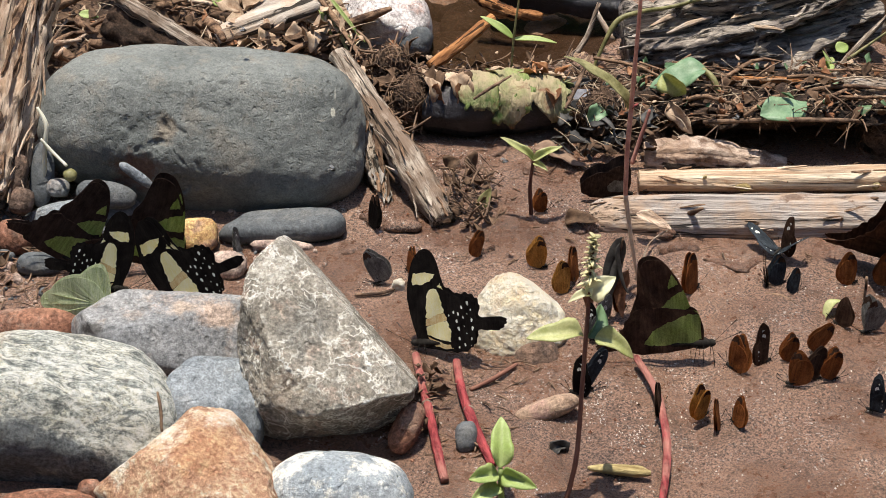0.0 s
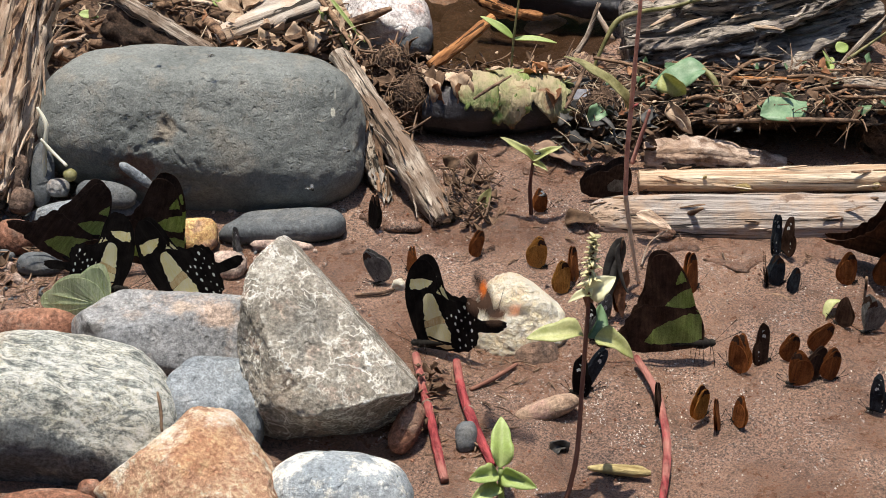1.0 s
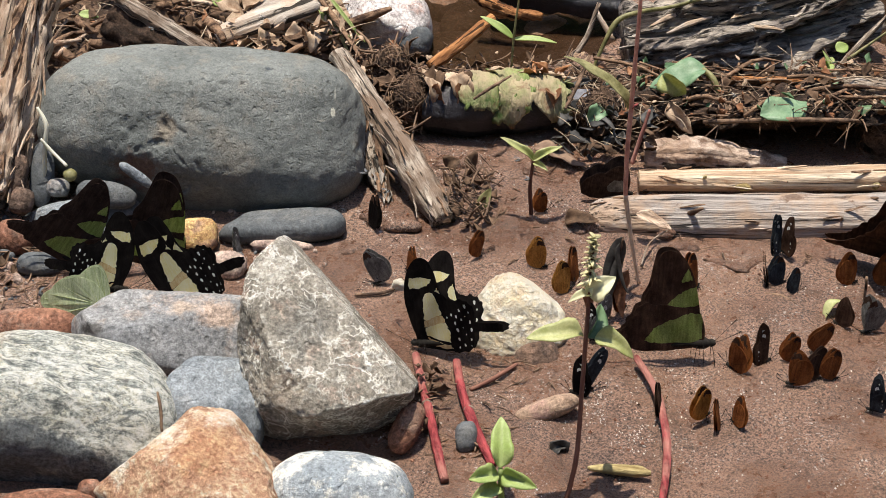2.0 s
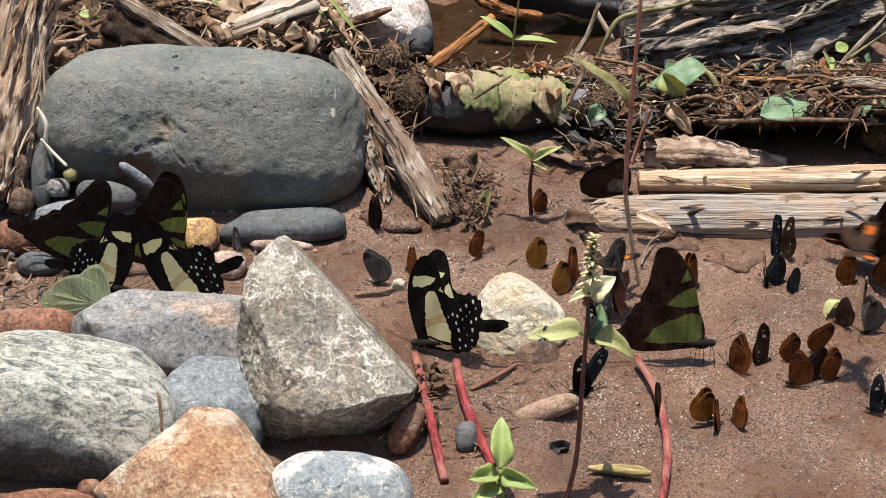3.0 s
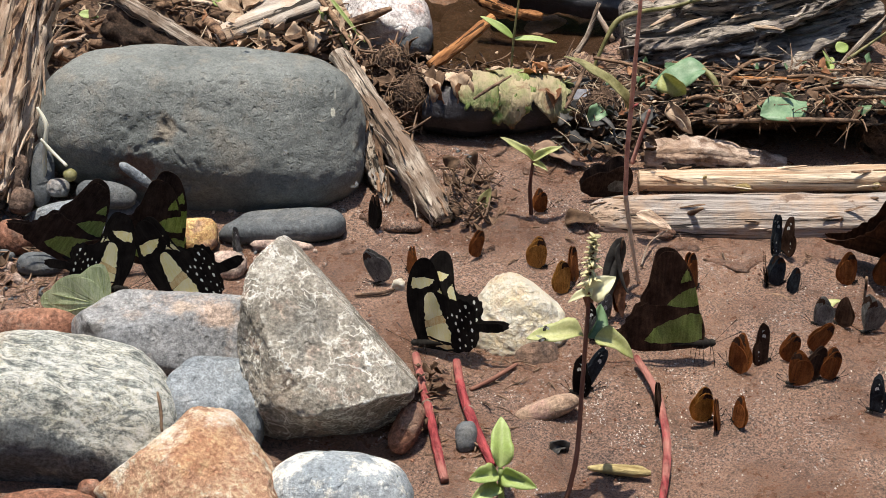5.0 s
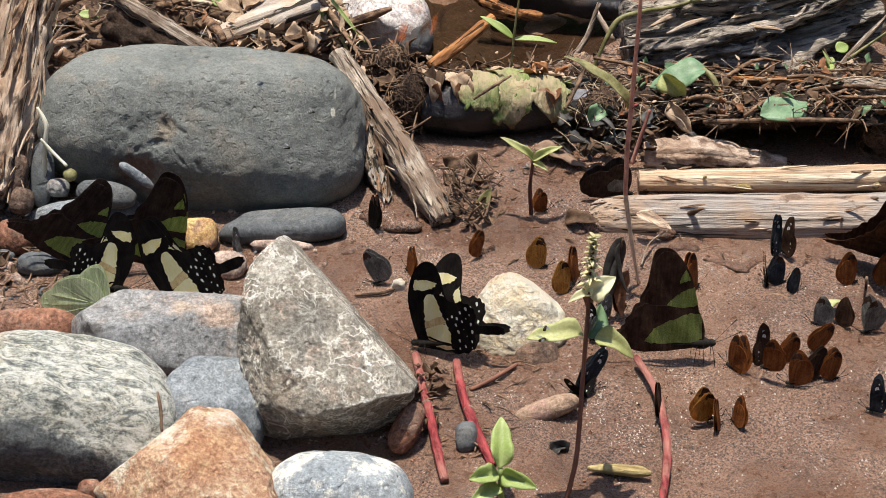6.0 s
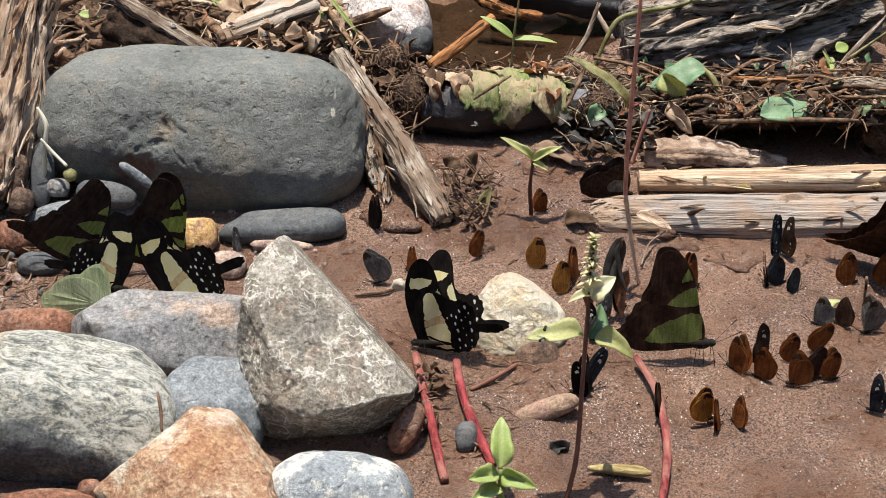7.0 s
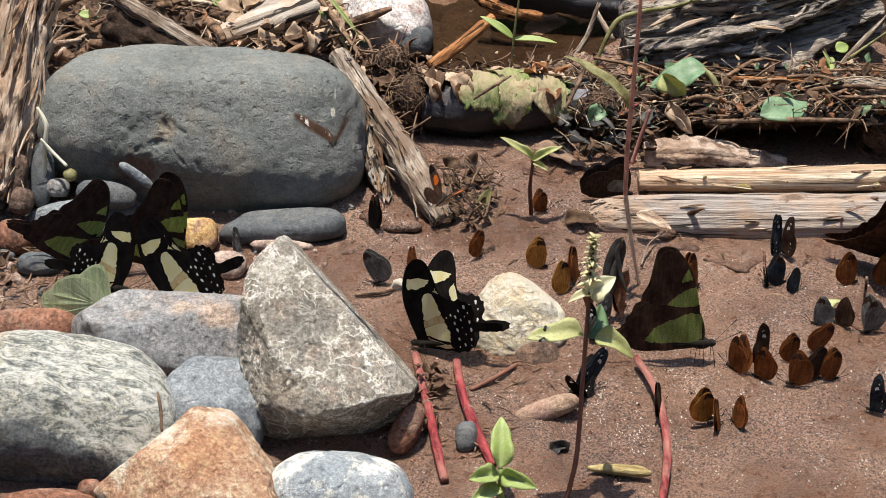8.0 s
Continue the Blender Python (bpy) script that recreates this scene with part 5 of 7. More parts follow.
# ---- dark log added as the shaded hollow under the fallen branch, red-brown sticks over the litter shelf ----
log("rotten_branch", "dark log added for the shade under a bleached branch", [(-0.1889, 0.1900, 0.0340), (-0.1711, 0.1820, 0.0266), (-0.1486, 0.1720, 0.0210)], [0.009, 0.0115, 0.006], ROTTEN, "branch", sides=32, rough=0.35, seed=21.0, ridges=0.3)
log("stick", "red-brown stick along the back of the litter shelf", [(0.1502, 0.1500, 0.0161), (0.1717, 0.1500, 0.0143), (0.1999, 0.1500, 0.0154), (0.2247, 0.1480, 0.0150)], [0.0010, 0.0016, 0.0026, 0.0022], MAT_REDBARK, "stick", sides=12, rough=0.3, seed=22.0, ridges=0.2)
log("stick", "flat red-brown stick at the lip of the litter shelf", [(0.1406, 0.1030, 0.0133), (0.1680, 0.1010, 0.0155), (0.1916, 0.0990, 0.0183), (0.2125, 0.0980, 0.0185)], [0.0012, 0.0020, 0.0017, 0.0009], MAT_REDBARK, "stick", sides=12, rough=0.3, seed=23.0, ridges=0.2)
log("stick", "dark stick leaning on the rotting log", [(0.0648, 0.0980, 0.0250), (0.0714, 0.1050, 0.0359), (0.0784, 0.1180, 0.0466)], [0.0010, 0.0012, 0.0008], MAT_TWIG, "stick", sides=8, rough=0.3, seed=24.0)
log("stick", "dark stick lying over the leaf sheaths", [(0.0162, 0.1000, 0.0297), (0.0257, 0.1010, 0.0363), (0.0361, 0.1040, 0.0418)], [0.0006, 0.0010, 0.0005], MAT_TWIG, "stick", sides=8, rough=0.3, seed=25.0)
for k, (a, b, r) in enumerate([((0.1228, 0.018, 0.0094), (0.1285, 0.010, 0.0175), 0.0024), ((0.1984, 0.015, 0.0068), (0.1984, 0.0118, 0.0110), 0.0013), ((0.2147, 0.0251, 0.0138), (0.2177, 0.0215, 0.0165), 0.0016)]):
    knot = link_mesh("knot", rod_bm([a, Vector(a).lerp(Vector(b), 0.6), b], [r * 0.6, r * 0.55, r * 0.25], 8, k * 1.7, 0.4, 4), MAT_TWIG)
    knot["label"] = "dark broken knot"
    fix_to(knot, grey_log)
for k, (a, b, r) in enumerate([((0.1502, 0.0500, 0.0061), (0.1581, 0.0480, 0.0062), 0.0022), ((0.1339, 0.0500, 0.0108), (0.1350, 0.0490, 0.0131), 0.0009), ((0.2217, 0.0500, 0.0050), (0.2243, 0.0490, 0.0084), 0.0018)]):
    knot = link_mesh("knot", rod_bm([a, Vector(a).lerp(Vector(b), 0.5), b], [r * 0.5, r, r * 0.5], 10, k * 2.7, 0.4, 4), MAT_OLIVEWOOD)
    knot["label"] = "dark knot"
    fix_to(knot, plank)

stone("mud_clod", "mossy lump of brown mud at the mouth of the hollow", (0.2388, 0.0980, 0.0054), (0.0085, 0.007, 0.0125), SOIL, (-20, 0, 10), "mud", lumps=0.2, crag=0.15, seed=95.0, detail=5)

# ---- lumps of mud on the bank ----
for k, (at, size) in enumerate([((0.0024, 0.0821, 0.0), (0.008, 0.006, 0.004)), ((0.0126, 0.0833, 0.0), (0.006, 0.005, 0.004)), ((0.0308, 0.1001, 0.0), (0.012, 0.005, 0.003)), ((-0.0071, 0.0658, 0.0), (0.007, 0.006, 0.003)), ((-0.0355, 0.0279, 0.0), (0.008, 0.006, 0.004)),
                                ((0.1397, -0.0147, 0.0), (0.014, 0.003, 0.0016)), ((0.1164, 0.0005, 0.0), (0.010, 0.004, 0.003)), ((0.151, -0.0127, 0.0), (0.010, 0.003, 0.0016)), ((0.1124, 0.0162, 0.0), (0.008, 0.005, 0.004)), ((0.0496, -0.1586, -0.001), (0.003, 0.003, 0.003)),
                                ((0.0213, 0.0005, 0.0), (0.004, 0.004, 0.003)), ((0.0643, 0.0188, 0.0), (0.009, 0.005, 0.003)), ((0.0758, 0.0215, 0.0), (0.008, 0.006, 0.005)), ((-0.0459, 0.0005, 0.0), (0.006, 0.005, 0.002)), ((-0.0619, -0.0147, 0.0), (0.007, 0.005, 0.002)), ((0.0436, 0.0774, 0.0), (0.006, 0.005, 0.003))]):
    stone("mud_clod", "lump of wet brown mud on the bank", at, size, MAT_SAND if k != 9 else SOIL, (0, 0, 31 * k), "mud", lumps=0.22, crag=0.12, seed=80 + k, detail=4)
stick("dark crack-like root on the striped boulder", [(-0.1190, -0.1586, 0.0319), (-0.1172, -0.1654, 0.0285), (-0.1165, -0.1716, 0.0212)], [0.0005, 0.0008, 0.0005], MAT_TWIG)
for k, (a, b) in enumerate([((0.1268, 0.182, 0.0273), (0.1529, 0.19, 0.034)), ((0.1509, 0.2, 0.0327), (0.1837, 0.205, 0.0367)), ((0.1335, 0.178, 0.0168), (0.1562, 0.182, 0.0209)), ((0.1766, 0.198, 0.0319), (0.2061, 0.205, 0.0392)), ((0.1177, 0.188, 0.0286), (0.1393, 0.198, 0.0337)), ((0.1627, 0.186, 0.0253), (0.1857, 0.192, 0.0302))]):
    splinter = stick("bleached splinter of wood", [a, Vector(a).lerp(Vector(b), 0.5) + Vector((0, 0, 0.001)), b], [0.0006, 0.0018, 0.0005], MAT_DRIFT)
    splinter.name = "splinter"
    fix_to(splinter, rotten)
loose_leaf("pale yellow curled leaf on the sand", (0.1869, -0.0536, 0.006), (0.1759, -0.059, 0.002), 0.007, MAT_LEAF_YELLOW, 10, droop=0.8, wave=0.6)
stone("white_pebble", "tiny white pebble on the wet sand", (-0.0211, -0.0369, 0.003), (0.0032, 0.0024, 0.0038), MAT_CREAM, lumps=0.25, crag=0.2, seed=3.3, detail=3)
stone("pebble", "small red-brown pebble under the boulder", (-0.1443, -0.1923, 0.006), (0.005, 0.004, 0.006), MAT_REDSTONE, lumps=0.1, seed=4.3, detail=3)
loose_leaf("bluish grey curled leaf beside the rotting log", (0.0635, 0.112, 0.0121), (0.0777, 0.116, 0.03), 0.015, MAT_GREYLEAF, 40, droop=0.9, wave=0.5, torn=0.3)
withered = thing("withered_plant", "drooping withered plant with black and brown leaves", "plant")
for k, (a, b, w, mat, roll) in enumerate([((0.0824, -0.0561, 0.0429), (0.0704, -0.0521, 0.0008), 0.007, MAT_BLACKLEAF, 60), ((0.083, -0.0561, 0.0414), (0.0758, -0.0561, 0.0051), 0.0065, MAT_BLACKLEAF, 100), ((0.0815, -0.0561, 0.0398), (0.0798, -0.0601, 0.0143), 0.006, MAT_BLACKLEAF, 80), ((0.0859, -0.0561, 0.0249), (0.0801, -0.0581, 0.0014), 0.009, MAT_DEADRED, 70), ((0.07, -0.0561, 0.0179), (0.0669, -0.0561, 0.0035), 0.007, MAT_DEADRED, 70)]):
    le = (Vector(b) - Vector(a)).length
    part("leaf", leaf_bm(le, w, 0.5, 0.5, 0.2, k * 2.3, m=aim(a, b, roll), wave=0.5, torn=0.3), mat, withered)
part("stem", rod_bm([(0.0782, -0.0561, -0.0007), (0.08, -0.0561, 0.0179), (0.0826, -0.0561, 0.0429)], [0.0007, 0.0006, 0.0005], 8, 1.0, 0.2, 6), MAT_TWIG, withered)


def flakes(owner, label, mats, n, seed, length, width, reach, zone=(-9, 9)):
    """Loose flakes of bark that curl off a log, too many to count."""
    rnd = random.Random(seed)
    pts = [v.co for v in owner.data.vertices]
    nor = [v.normal for v in owner.data.vertices]
    inv = owner.matrix_world.to_3x3()
    for mat in mats:
        bm = bmesh.new()
        k = 0
        while k < n:
            q = rnd.randrange(len(pts))
            w = inv @ nor[q]
            if w.y > 0.35 or w.z < -0.4 or not zone[0] < (owner.matrix_world @ pts[q]).x < zone[1]:
                continue
            k += 1
            x = Vector((rnd.choice((-1, 1)), rnd.uniform(-0.25, 0.25), rnd.uniform(-0.25, 0.25))) + nor[q] * rnd.uniform(0.05, reach)
            x.normalize()
            y = nor[q].cross(x).normalized()
            m = Matrix((x, y, x.cross(y))).transposed().to_4x4()
            le = rnd.uniform(*length)
            leaf_bm(le, rnd.uniform(*width), rnd.uniform(-0.6, 0.6), rnd.uniform(-0.4, 0.4), 0.2, rnd.random() * 40, n=5, bm=bm, m=Matrix.Translation(pts[q] - x * le * 0.4 + nor[q] * 0.0006) @ m, wave=0.8, torn=0.9, thick=0.0007)
        tagged(part("bark_flake", bm, mat, owner, label), kind="stuff")


flakes(bark, "loose flakes of bark", (MAT_FLAKE_PALE, MAT_TWIG_RED), 55, 51, (0.008, 0.032), (0.0008, 0.0030), 0.12)
flakes(torn, "shaggy strips of bark", (MAT_TWIG_RED, MAT_FLAKE_GREY, MAT_DEADDARK), 16, 57, (0.006, 0.016), (0.001, 0.004), 0.5)
flakes(leaning, "shaggy flakes of bark", (MAT_STICK, MAT_TWIG_RED), 9, 52, (0.005, 0.018), (0.001, 0.003), 0.2)
flakes(rotten, "rotten slivers of wood", (MAT_BLACKWOOD, MAT_FLAKE_GREY), 34, 53, (0.005, 0.018), (0.0008, 0.0024), 0.25)
flakes(rotten, "bleached splinters of wood", (MAT_PALEWOOD,), 24, 54, (0.006, 0.020), (0.0010, 0.003), 0.25, (0.150, 0.215))
flakes(grey_log, "peeling strips of bark", (MAT_FLAKE_PALE, MAT_TWIG_RED), 5, 55, (0.005, 0.016), (0.0005, 0.0012), 0.12)
flakes(plank, "lifting splinters of wood", (MAT_PALEWOOD, MAT_TWIG_RED), 5, 56, (0.008, 0.030), (0.0004, 0.0010), 0.10)
gravel("mud_crumbs", "crumbs of dark mud on the wet sand", SAND_SPOTS, 700, SOIL, 7, (0.0002, 0.0009))
twig_stuff("twig_litter", "wet dark rootlets among the pebbles", (-0.232, -0.175, -0.055, 0.03), 90, MAT_TWIG, 61, (0.0005, 0.006), (0.005, 0.02), (0.0002, 0.0006), steep=0.4)
leaf_stuff("leaf_litter", "wet dark leaf scraps among the pebbles", (-0.232, -0.175, -0.055, 0.03), 40, MAT_DEADDARK, 62, (0.001, 0.006), (0.003, 0.009))
twig_stuff("twig_litter", "wet scraps of plants beside the red stems", (-0.005, 0.03, -0.165, -0.10), 36, MAT_TWIG, 63, (0.0005, 0.006), (0.004, 0.014), (0.0002, 0.0005), steep=0.6)
leaf_stuff("leaf_litter", "shredded rusty leaves along the red stem", (-0.012, 0.000, -0.148, -0.105), 30, MAT_DEADDARK, 64, (0.002, 0.008), (0.003, 0.008))
twig_stuff("twig_litter", "dark withered sprigs standing in the sand", (0.002, 0.024, 0.02, 0.065), 22, MAT_TWIG, 65, (0.002, 0.014), (0.006, 0.016), (0.0002, 0.0006), steep=2.0)
loose_leaf("dry pinkish leaf lying on the grey log", (0.0958, 0.011, 0.0139), (0.1141, 0.006, 0.0091), 0.007, MAT_FLAKE_PALE, 30, droop=0.3, wave=0.6, torn=0.4)
loose_leaf("dark curled leaf on the mud", (0.0018, 0.0718, 0.004), (0.0083, 0.0733, 0.01), 0.010, MAT_DEADDARK, 40, droop=1.0, wave=0.8, torn=0.4)
loose_leaf("dark curled leaf on the mud", (0.0113, 0.0726, 0.009), (0.0202, 0.0746, 0.003), 0.010, MAT_DEADDARK, 30, droop=0.8, wave=0.8, torn=0.4)
loose_leaf("black withered leaf scrap on the sand", (0.0455, -0.1605, 0.001), (0.0535, -0.1590, 0.007), 0.006, MAT_BLACKLEAF, 30, droop=1.3, wave=0.9, torn=0.8)
loose_leaf("black withered leaf scrap on the sand", (0.0530, -0.1600, 0.001), (0.0475, -0.1565, 0.008), 0.005, MAT_BLACKLEAF, 60, droop=1.0, wave=0.9, torn=0.8)
loose_leaf("dark dead leaf at the foot of the log", (0.0614, 0.021, 0.003), (0.0754, 0.0141, 0.012), 0.009, MAT_DEADDARK, 30, droop=0.8, wave=0.8, torn=0.4)
from mathutils import geometry

# ---- butterflies ----
MM = 0.001
WINGS = {
    "swallowtail": dict(
        fore=[(-0.8, -1.5), (2.4, 5.3), (4.4, 14), (4.8, 24.3), (2.6, 34.6), (-1.4, 43), (-7, 48), (-12.2, 47), (-15.2, 40), (-16.9, 29.5), (-20, 19.9), (-18.7, 9)],
        hind=[(-0.5, -1.5), (-2.8, 14.2), (-7.2, 26.2), (-12.3, 29.6), (-17.3, 27.9), (-22.2, 24.5), (-28, 24.9), (-32.4, 22.8), (-34.6, 18.8), (-34.1, 12), (-40.6, 12), (-47.5, 11.6), (-49.4, 9.4), (-46.3, 6.6), (-39.3, 6.6), (-33.2, 6.2), (-31.8, 0.3), (-28, -3.9), (-21, -5.4), (-10.5, -4.2)],
        fore_spots=[("cream", [(-0.2, 36.3), (-6.7, 37.3), (-12.9, 35.9), (-10.5, 33.2), (-4.9, 30.8), (0.9, 31.2)]), ("cream", [(-15.2, 31.5), (-12.6, 26.8), (-16.2, 19.5), (-18.6, 21.2), (-16.8, 27)])],
        hind_spots=[("cream", [(-6.8, 27.2), (-12.6, 28.6), (-14.4, 22.8), (-14.9, 15.9), (-5.1, 12.8)]), ("buff", [(-4.9, 12.5), (-15, 15.6), (-16.6, 11.8), (-4.7, 8.8)]), ("cream", [(-4.9, 8.5), (-16.6, 11.5), (-18.4, 5.6), (-17.1, 0.1), (-5, 3.8)]), ("buff", [(-4.6, 2.4), (-16.7, -1.4), (-18.3, -4), (-8, -2)])],
        dots=[(-29.7, 21.1), (-31.1, 17.4), (-23.8, 15.3), (-26.4, 13.3), (-31, 11.9), (-26.4, 8.6), (-31.1, 7.5), (-23.1, 7.4), (-27.4, 4.6), (-30, 2), (-22.8, 2), (-25.8, -1.4), (-29.5, -1.6), (-21.1, 16), (-18.3, 14.4), (-22.2, -2.8), (-26.2, 18.6), (-22.5, 11.4), (-28.8, 15.2)],
        ground="black", body=24),
    "kite": dict(
        fore=[(-2, 0), (-2.3, 14), (-4.2, 26), (-7.3, 37.4), (-12.8, 47), (-18.2, 49.8), (-22.6, 48.1), (-24.7, 41), (-26.9, 30.6), (-30.2, 23.1), (-27.5, 14.1), (-17.9, 2)],
        hind=[(-0.4, 0.2), (-1.7, 15.4), (-8.8, 19), (-24.2, 21.5), (-31.5, 21), (-36.5, 13), (-39.2, 8.1), (-43.3, 6.3), (-47.4, 4.6), (-51, 1.6), (-48.7, -0.9), (-41.7, -0.4), (-34.6, -2.9), (-17.7, -3.8)],
        fore_spots=[("green", [(-3, 20.9), (-10.5, 19.2), (-19.9, 18.6), (-16.3, 23.7), (-10.9, 27.9), (-5, 30.5)]), ("green", [(-9.4, 39.8), (-7.4, 34.4), (-12.3, 32.6), (-11.4, 36.8)])],
        hind_spots=[("green", [(-0.8, 2.4), (-1.7, 15.2), (-8.7, 15.8), (-17, 12.6), (-23.8, 8.5), (-28.3, 2.4), (-23.5, 0.5), (-9.4, 0.2)])],
        dots=[], ground="brown", body=24),
    "pale": dict(
        fore=[(0, 0), (1, 8), (-1, 16), (-4, 18), (-9, 16), (-14, 10), (-12, 3), (-6, -1)],
        hind=[(0, 0), (-4, 10), (-12, 13.5), (-20, 11.5), (-25, 6), (-24, 0), (-16, -4), (-6, -3)],
        fore_spots=[], hind_spots=[], dots=[], ground="pale", body=15),
    "small": dict(
        fore=[(0, 0), (1.4, 6), (1.1, 11.5), (-0.6, 15.8), (-2.6, 17.6), (-4.8, 16.8), (-7.6, 13), (-8.4, 8), (-5, 1)],
        hind=[(0, 0), (-0.5, 9), (-4, 13.4), (-8.2, 12), (-10.6, 7), (-9, 1.2), (-4, -1.2)],
        fore_spots=[("brown", [(1.3, 12.5), (-0.6, 16.3), (-3, 16.8), (-6, 12), (-4, 12.5), (-2, 14)])],
        hind_spots=[("brown", [(-7.8, 9.2), (-9.8, 5), (-8.2, 1), (-8.6, 5)])], dots=[], ground="rust", body=9),
    "long": dict(
        fore=[(0, 0), (1.4, 9), (1.2, 17), (-0.6, 21), (-3, 21.4), (-5.4, 16), (-6.5, 8), (-4, 1)],
        hind=[(0, 0), (-1, 9), (-5, 12), (-8.2, 9), (-8.6, 3), (-7, -1), (-3, -1)],
        fore_spots=[("white", [(-0.8, 15), (-2.6, 16), (-3, 14.5), (-1.2, 13.6)]), ("white", [(-2, 18.6), (-3.4, 18), (-2.8, 17)])], hind_spots=[], dots=[(-6, 7), (-6.5, 4.5), (-6, 2)], ground="blue", body=10),
    "banded": dict(
        fore=[(0, 1), (4, 8), (6, 17), (5, 25), (2, 27), (-2, 24), (-5, 15), (-6, 6), (-3, 1)],
        hind=[(0, 0), (-5, 8), (-10, 14), (-15, 15), (-18, 11), (-16, 4), (-9, -1)],
        fore_spots=[("fiery", [(3.4, 12.6), (-2.2, 11.6), (-1.8, 15), (-0.8, 18), (3.2, 18.2)]), ("black", [(5.6, 21.4), (-2.2, 21), (-2.6, 23.6), (1.8, 27.2), (5, 25.2)])], hind_spots=[], dots=[], ground="brown", body=16),
}
INK = {"black": MAT_BLACK, "brown": MAT_BROWNWING, "pale": MAT_PALEGREEN, "rust": MAT_ORANGEWING, "amber": MAT_AMBERWING, "blue": MAT_BLUEWING, "grey": MAT_GREYWING,
       "cream": MAT_CREAMPATCH, "buff": MAT_BUFFPATCH, "green": MAT_GREENWING, "white": MAT_WHITE, "fiery": MAT_FIERY, "red": MAT_RED, "dusky": MAT_DUSKWING}
WINGS["dark"] = dict(
    fore=[(0, 0), (2, 16), (-2, 30), (-8, 36), (-18, 31), (-26, 20), (-24, 6), (-12, -2)],
    hind=[(0, 0), (-6, 20), (-20, 27), (-34, 24), (-43, 13), (-42, 1), (-30, -6), (-12, -5)],
    fore_spots=[], hind_spots=[("grey", [(-1.6, 3), (-5, 16), (-14, 17), (-19, 10), (-17, 2)])], dots=[], ground="black", body=24)
WINGS["plain"] = dict(WINGS["kite"], fore_spots=[], hind_spots=[])
WING_DATA = {}


def wing_mesh(kind, which, ground):
    """One wing as a thin, slightly wavy solid in its own xz plane, with the pattern of scales and the veins cut into its faces."""
    key = (kind, which, ground)
    if key in WING_DATA:
        return WING_DATA[key]
    w = WINGS[kind]
    inks = [ground]
    line = [Vector((p.x, p.y)) for p in closed_outline(w[which], 5)]
    polys, tones = [line], [0]

    def tone(ink):
        if ink not in inks:
            inks.append(ink)
        return inks.index(ink)

    if which == "hind" and kind in ("swallowtail", "kite", "dark", "plain"):
        mid = sum(line, Vector((0, 0))) / len(line)
        line[:] = [p + (p - mid).normalized() * 0.55 * math.sin(i * 1.55) * (1.0 if p.x < -16 else 0.0) for i, p in enumerate(line)]

    def ragged(pts, sub, soft, amount):
        out = closed_outline(pts, sub, soft)
        return [Vector((p.x + amount * noise.noise((p.x * 0.9, p.y * 0.9, 3.1)), p.y + amount * noise.noise((p.x * 0.9, p.y * 0.9, 7.7)))) for p in out]

    for ink, pts in w[which + "_spots"]:
        polys.append(ragged(pts, 7, 0.18, 0.9))
        tones.append(tone(ink))
    if which == "hind":
        for (u, v) in w["dots"]:
            r = (0.76 + 0.42 * math.sin(u * 3 + v)) * (1.0 if kind == "swallowtail" else 0.6)
            tilt = 0.6 * math.sin(u * 2.1)
            polys.append([Vector((u + r * (math.cos(a) * 0.62 + tilt * 0.3 * math.sin(a)), v + r * 1.05 * math.sin(a) + 0.25 * r * math.sin(2 * a + u))) for a in [k * math.pi / 4 for k in range(8)]])
            tones.append(tone("white"))
    vein = {"rust": "brown", "amber": "brown", "pale": "green", "grey": "blue", "blue": "black"}.get(ground, ground)
    mid = sum(line, Vector((0, 0))) / len(line)
    root = Vector(w[which][0]) * 0.75 + mid * 0.25
    for i in range(4, len(line) - 4 if kind not in ("swallowtail", "kite", "dark", "plain", "banded") else 0, max(4, len(line) // 9)):
        q = root.lerp(line[i], 0.96)
        d = (q - root).normalized()
        n = Vector((-d.y, d.x)) * (0.045 if kind in ("small", "long") else 0.09)
        polys.append([root - n, q - n * 0.5, q + n * 0.5, root + n])
        tones.append(tone(vein))
    pts, faces = [], []
    for poly in polys:
        if sum(a.x * b.y - b.x * a.y for a, b in zip(poly, poly[1:] + poly[:1])) < 0:
            poly.reverse()
        faces.append(list(range(len(pts), len(pts) + len(poly))))
        pts += poly
    xs, zs = [p.x for p in line], [p.y for p in line]
    x = min(xs)
    while x < max(xs):
        z = min(zs)
        while z < max(zs):
            pts.append(Vector((x + 0.3 * math.sin(z), z)))
            z += 2.6
        x += 2.6
    vs, _, fs, _, _, owners = geometry.delaunay_2d_cdt(pts, [], faces, 0, 1e-5)
    bm = bmesh.new()
    lo = [bm.verts.new((p.x * MM, (-0.09 + 0.28 * math.sin(p.x * 0.33 + p.y * 0.21)) * MM, p.y * MM)) for p in vs]
    hi = [bm.verts.new((p.x * MM, (0.09 + 0.28 * math.sin(p.x * 0.33 + p.y * 0.21)) * MM, p.y * MM)) for p in vs]
    count = {}
    for f, own in zip(fs, owners):
        if 0 not in own:
            continue
        k = tones[max(own)]
        bm.faces.new([lo[q] for q in f]).material_index = k
        bm.faces.new([hi[q] for q in f[::-1]]).material_index = k
        for a, b in zip(f, f[1:] + f[:1]):
            count[(a, b)] = k
    for (a, b), k in count.items():
        if (b, a) not in count:
            bm.faces.new((lo[b], lo[a], hi[a], hi[b])).material_index = k
    bmesh.ops.delete(bm, geom=[v for v in bm.verts if not v.link_faces], context="VERTS")
    bmesh.ops.recalc_face_normals(bm, faces=bm.faces)
    me = bpy.data.meshes.new(which + "wing")
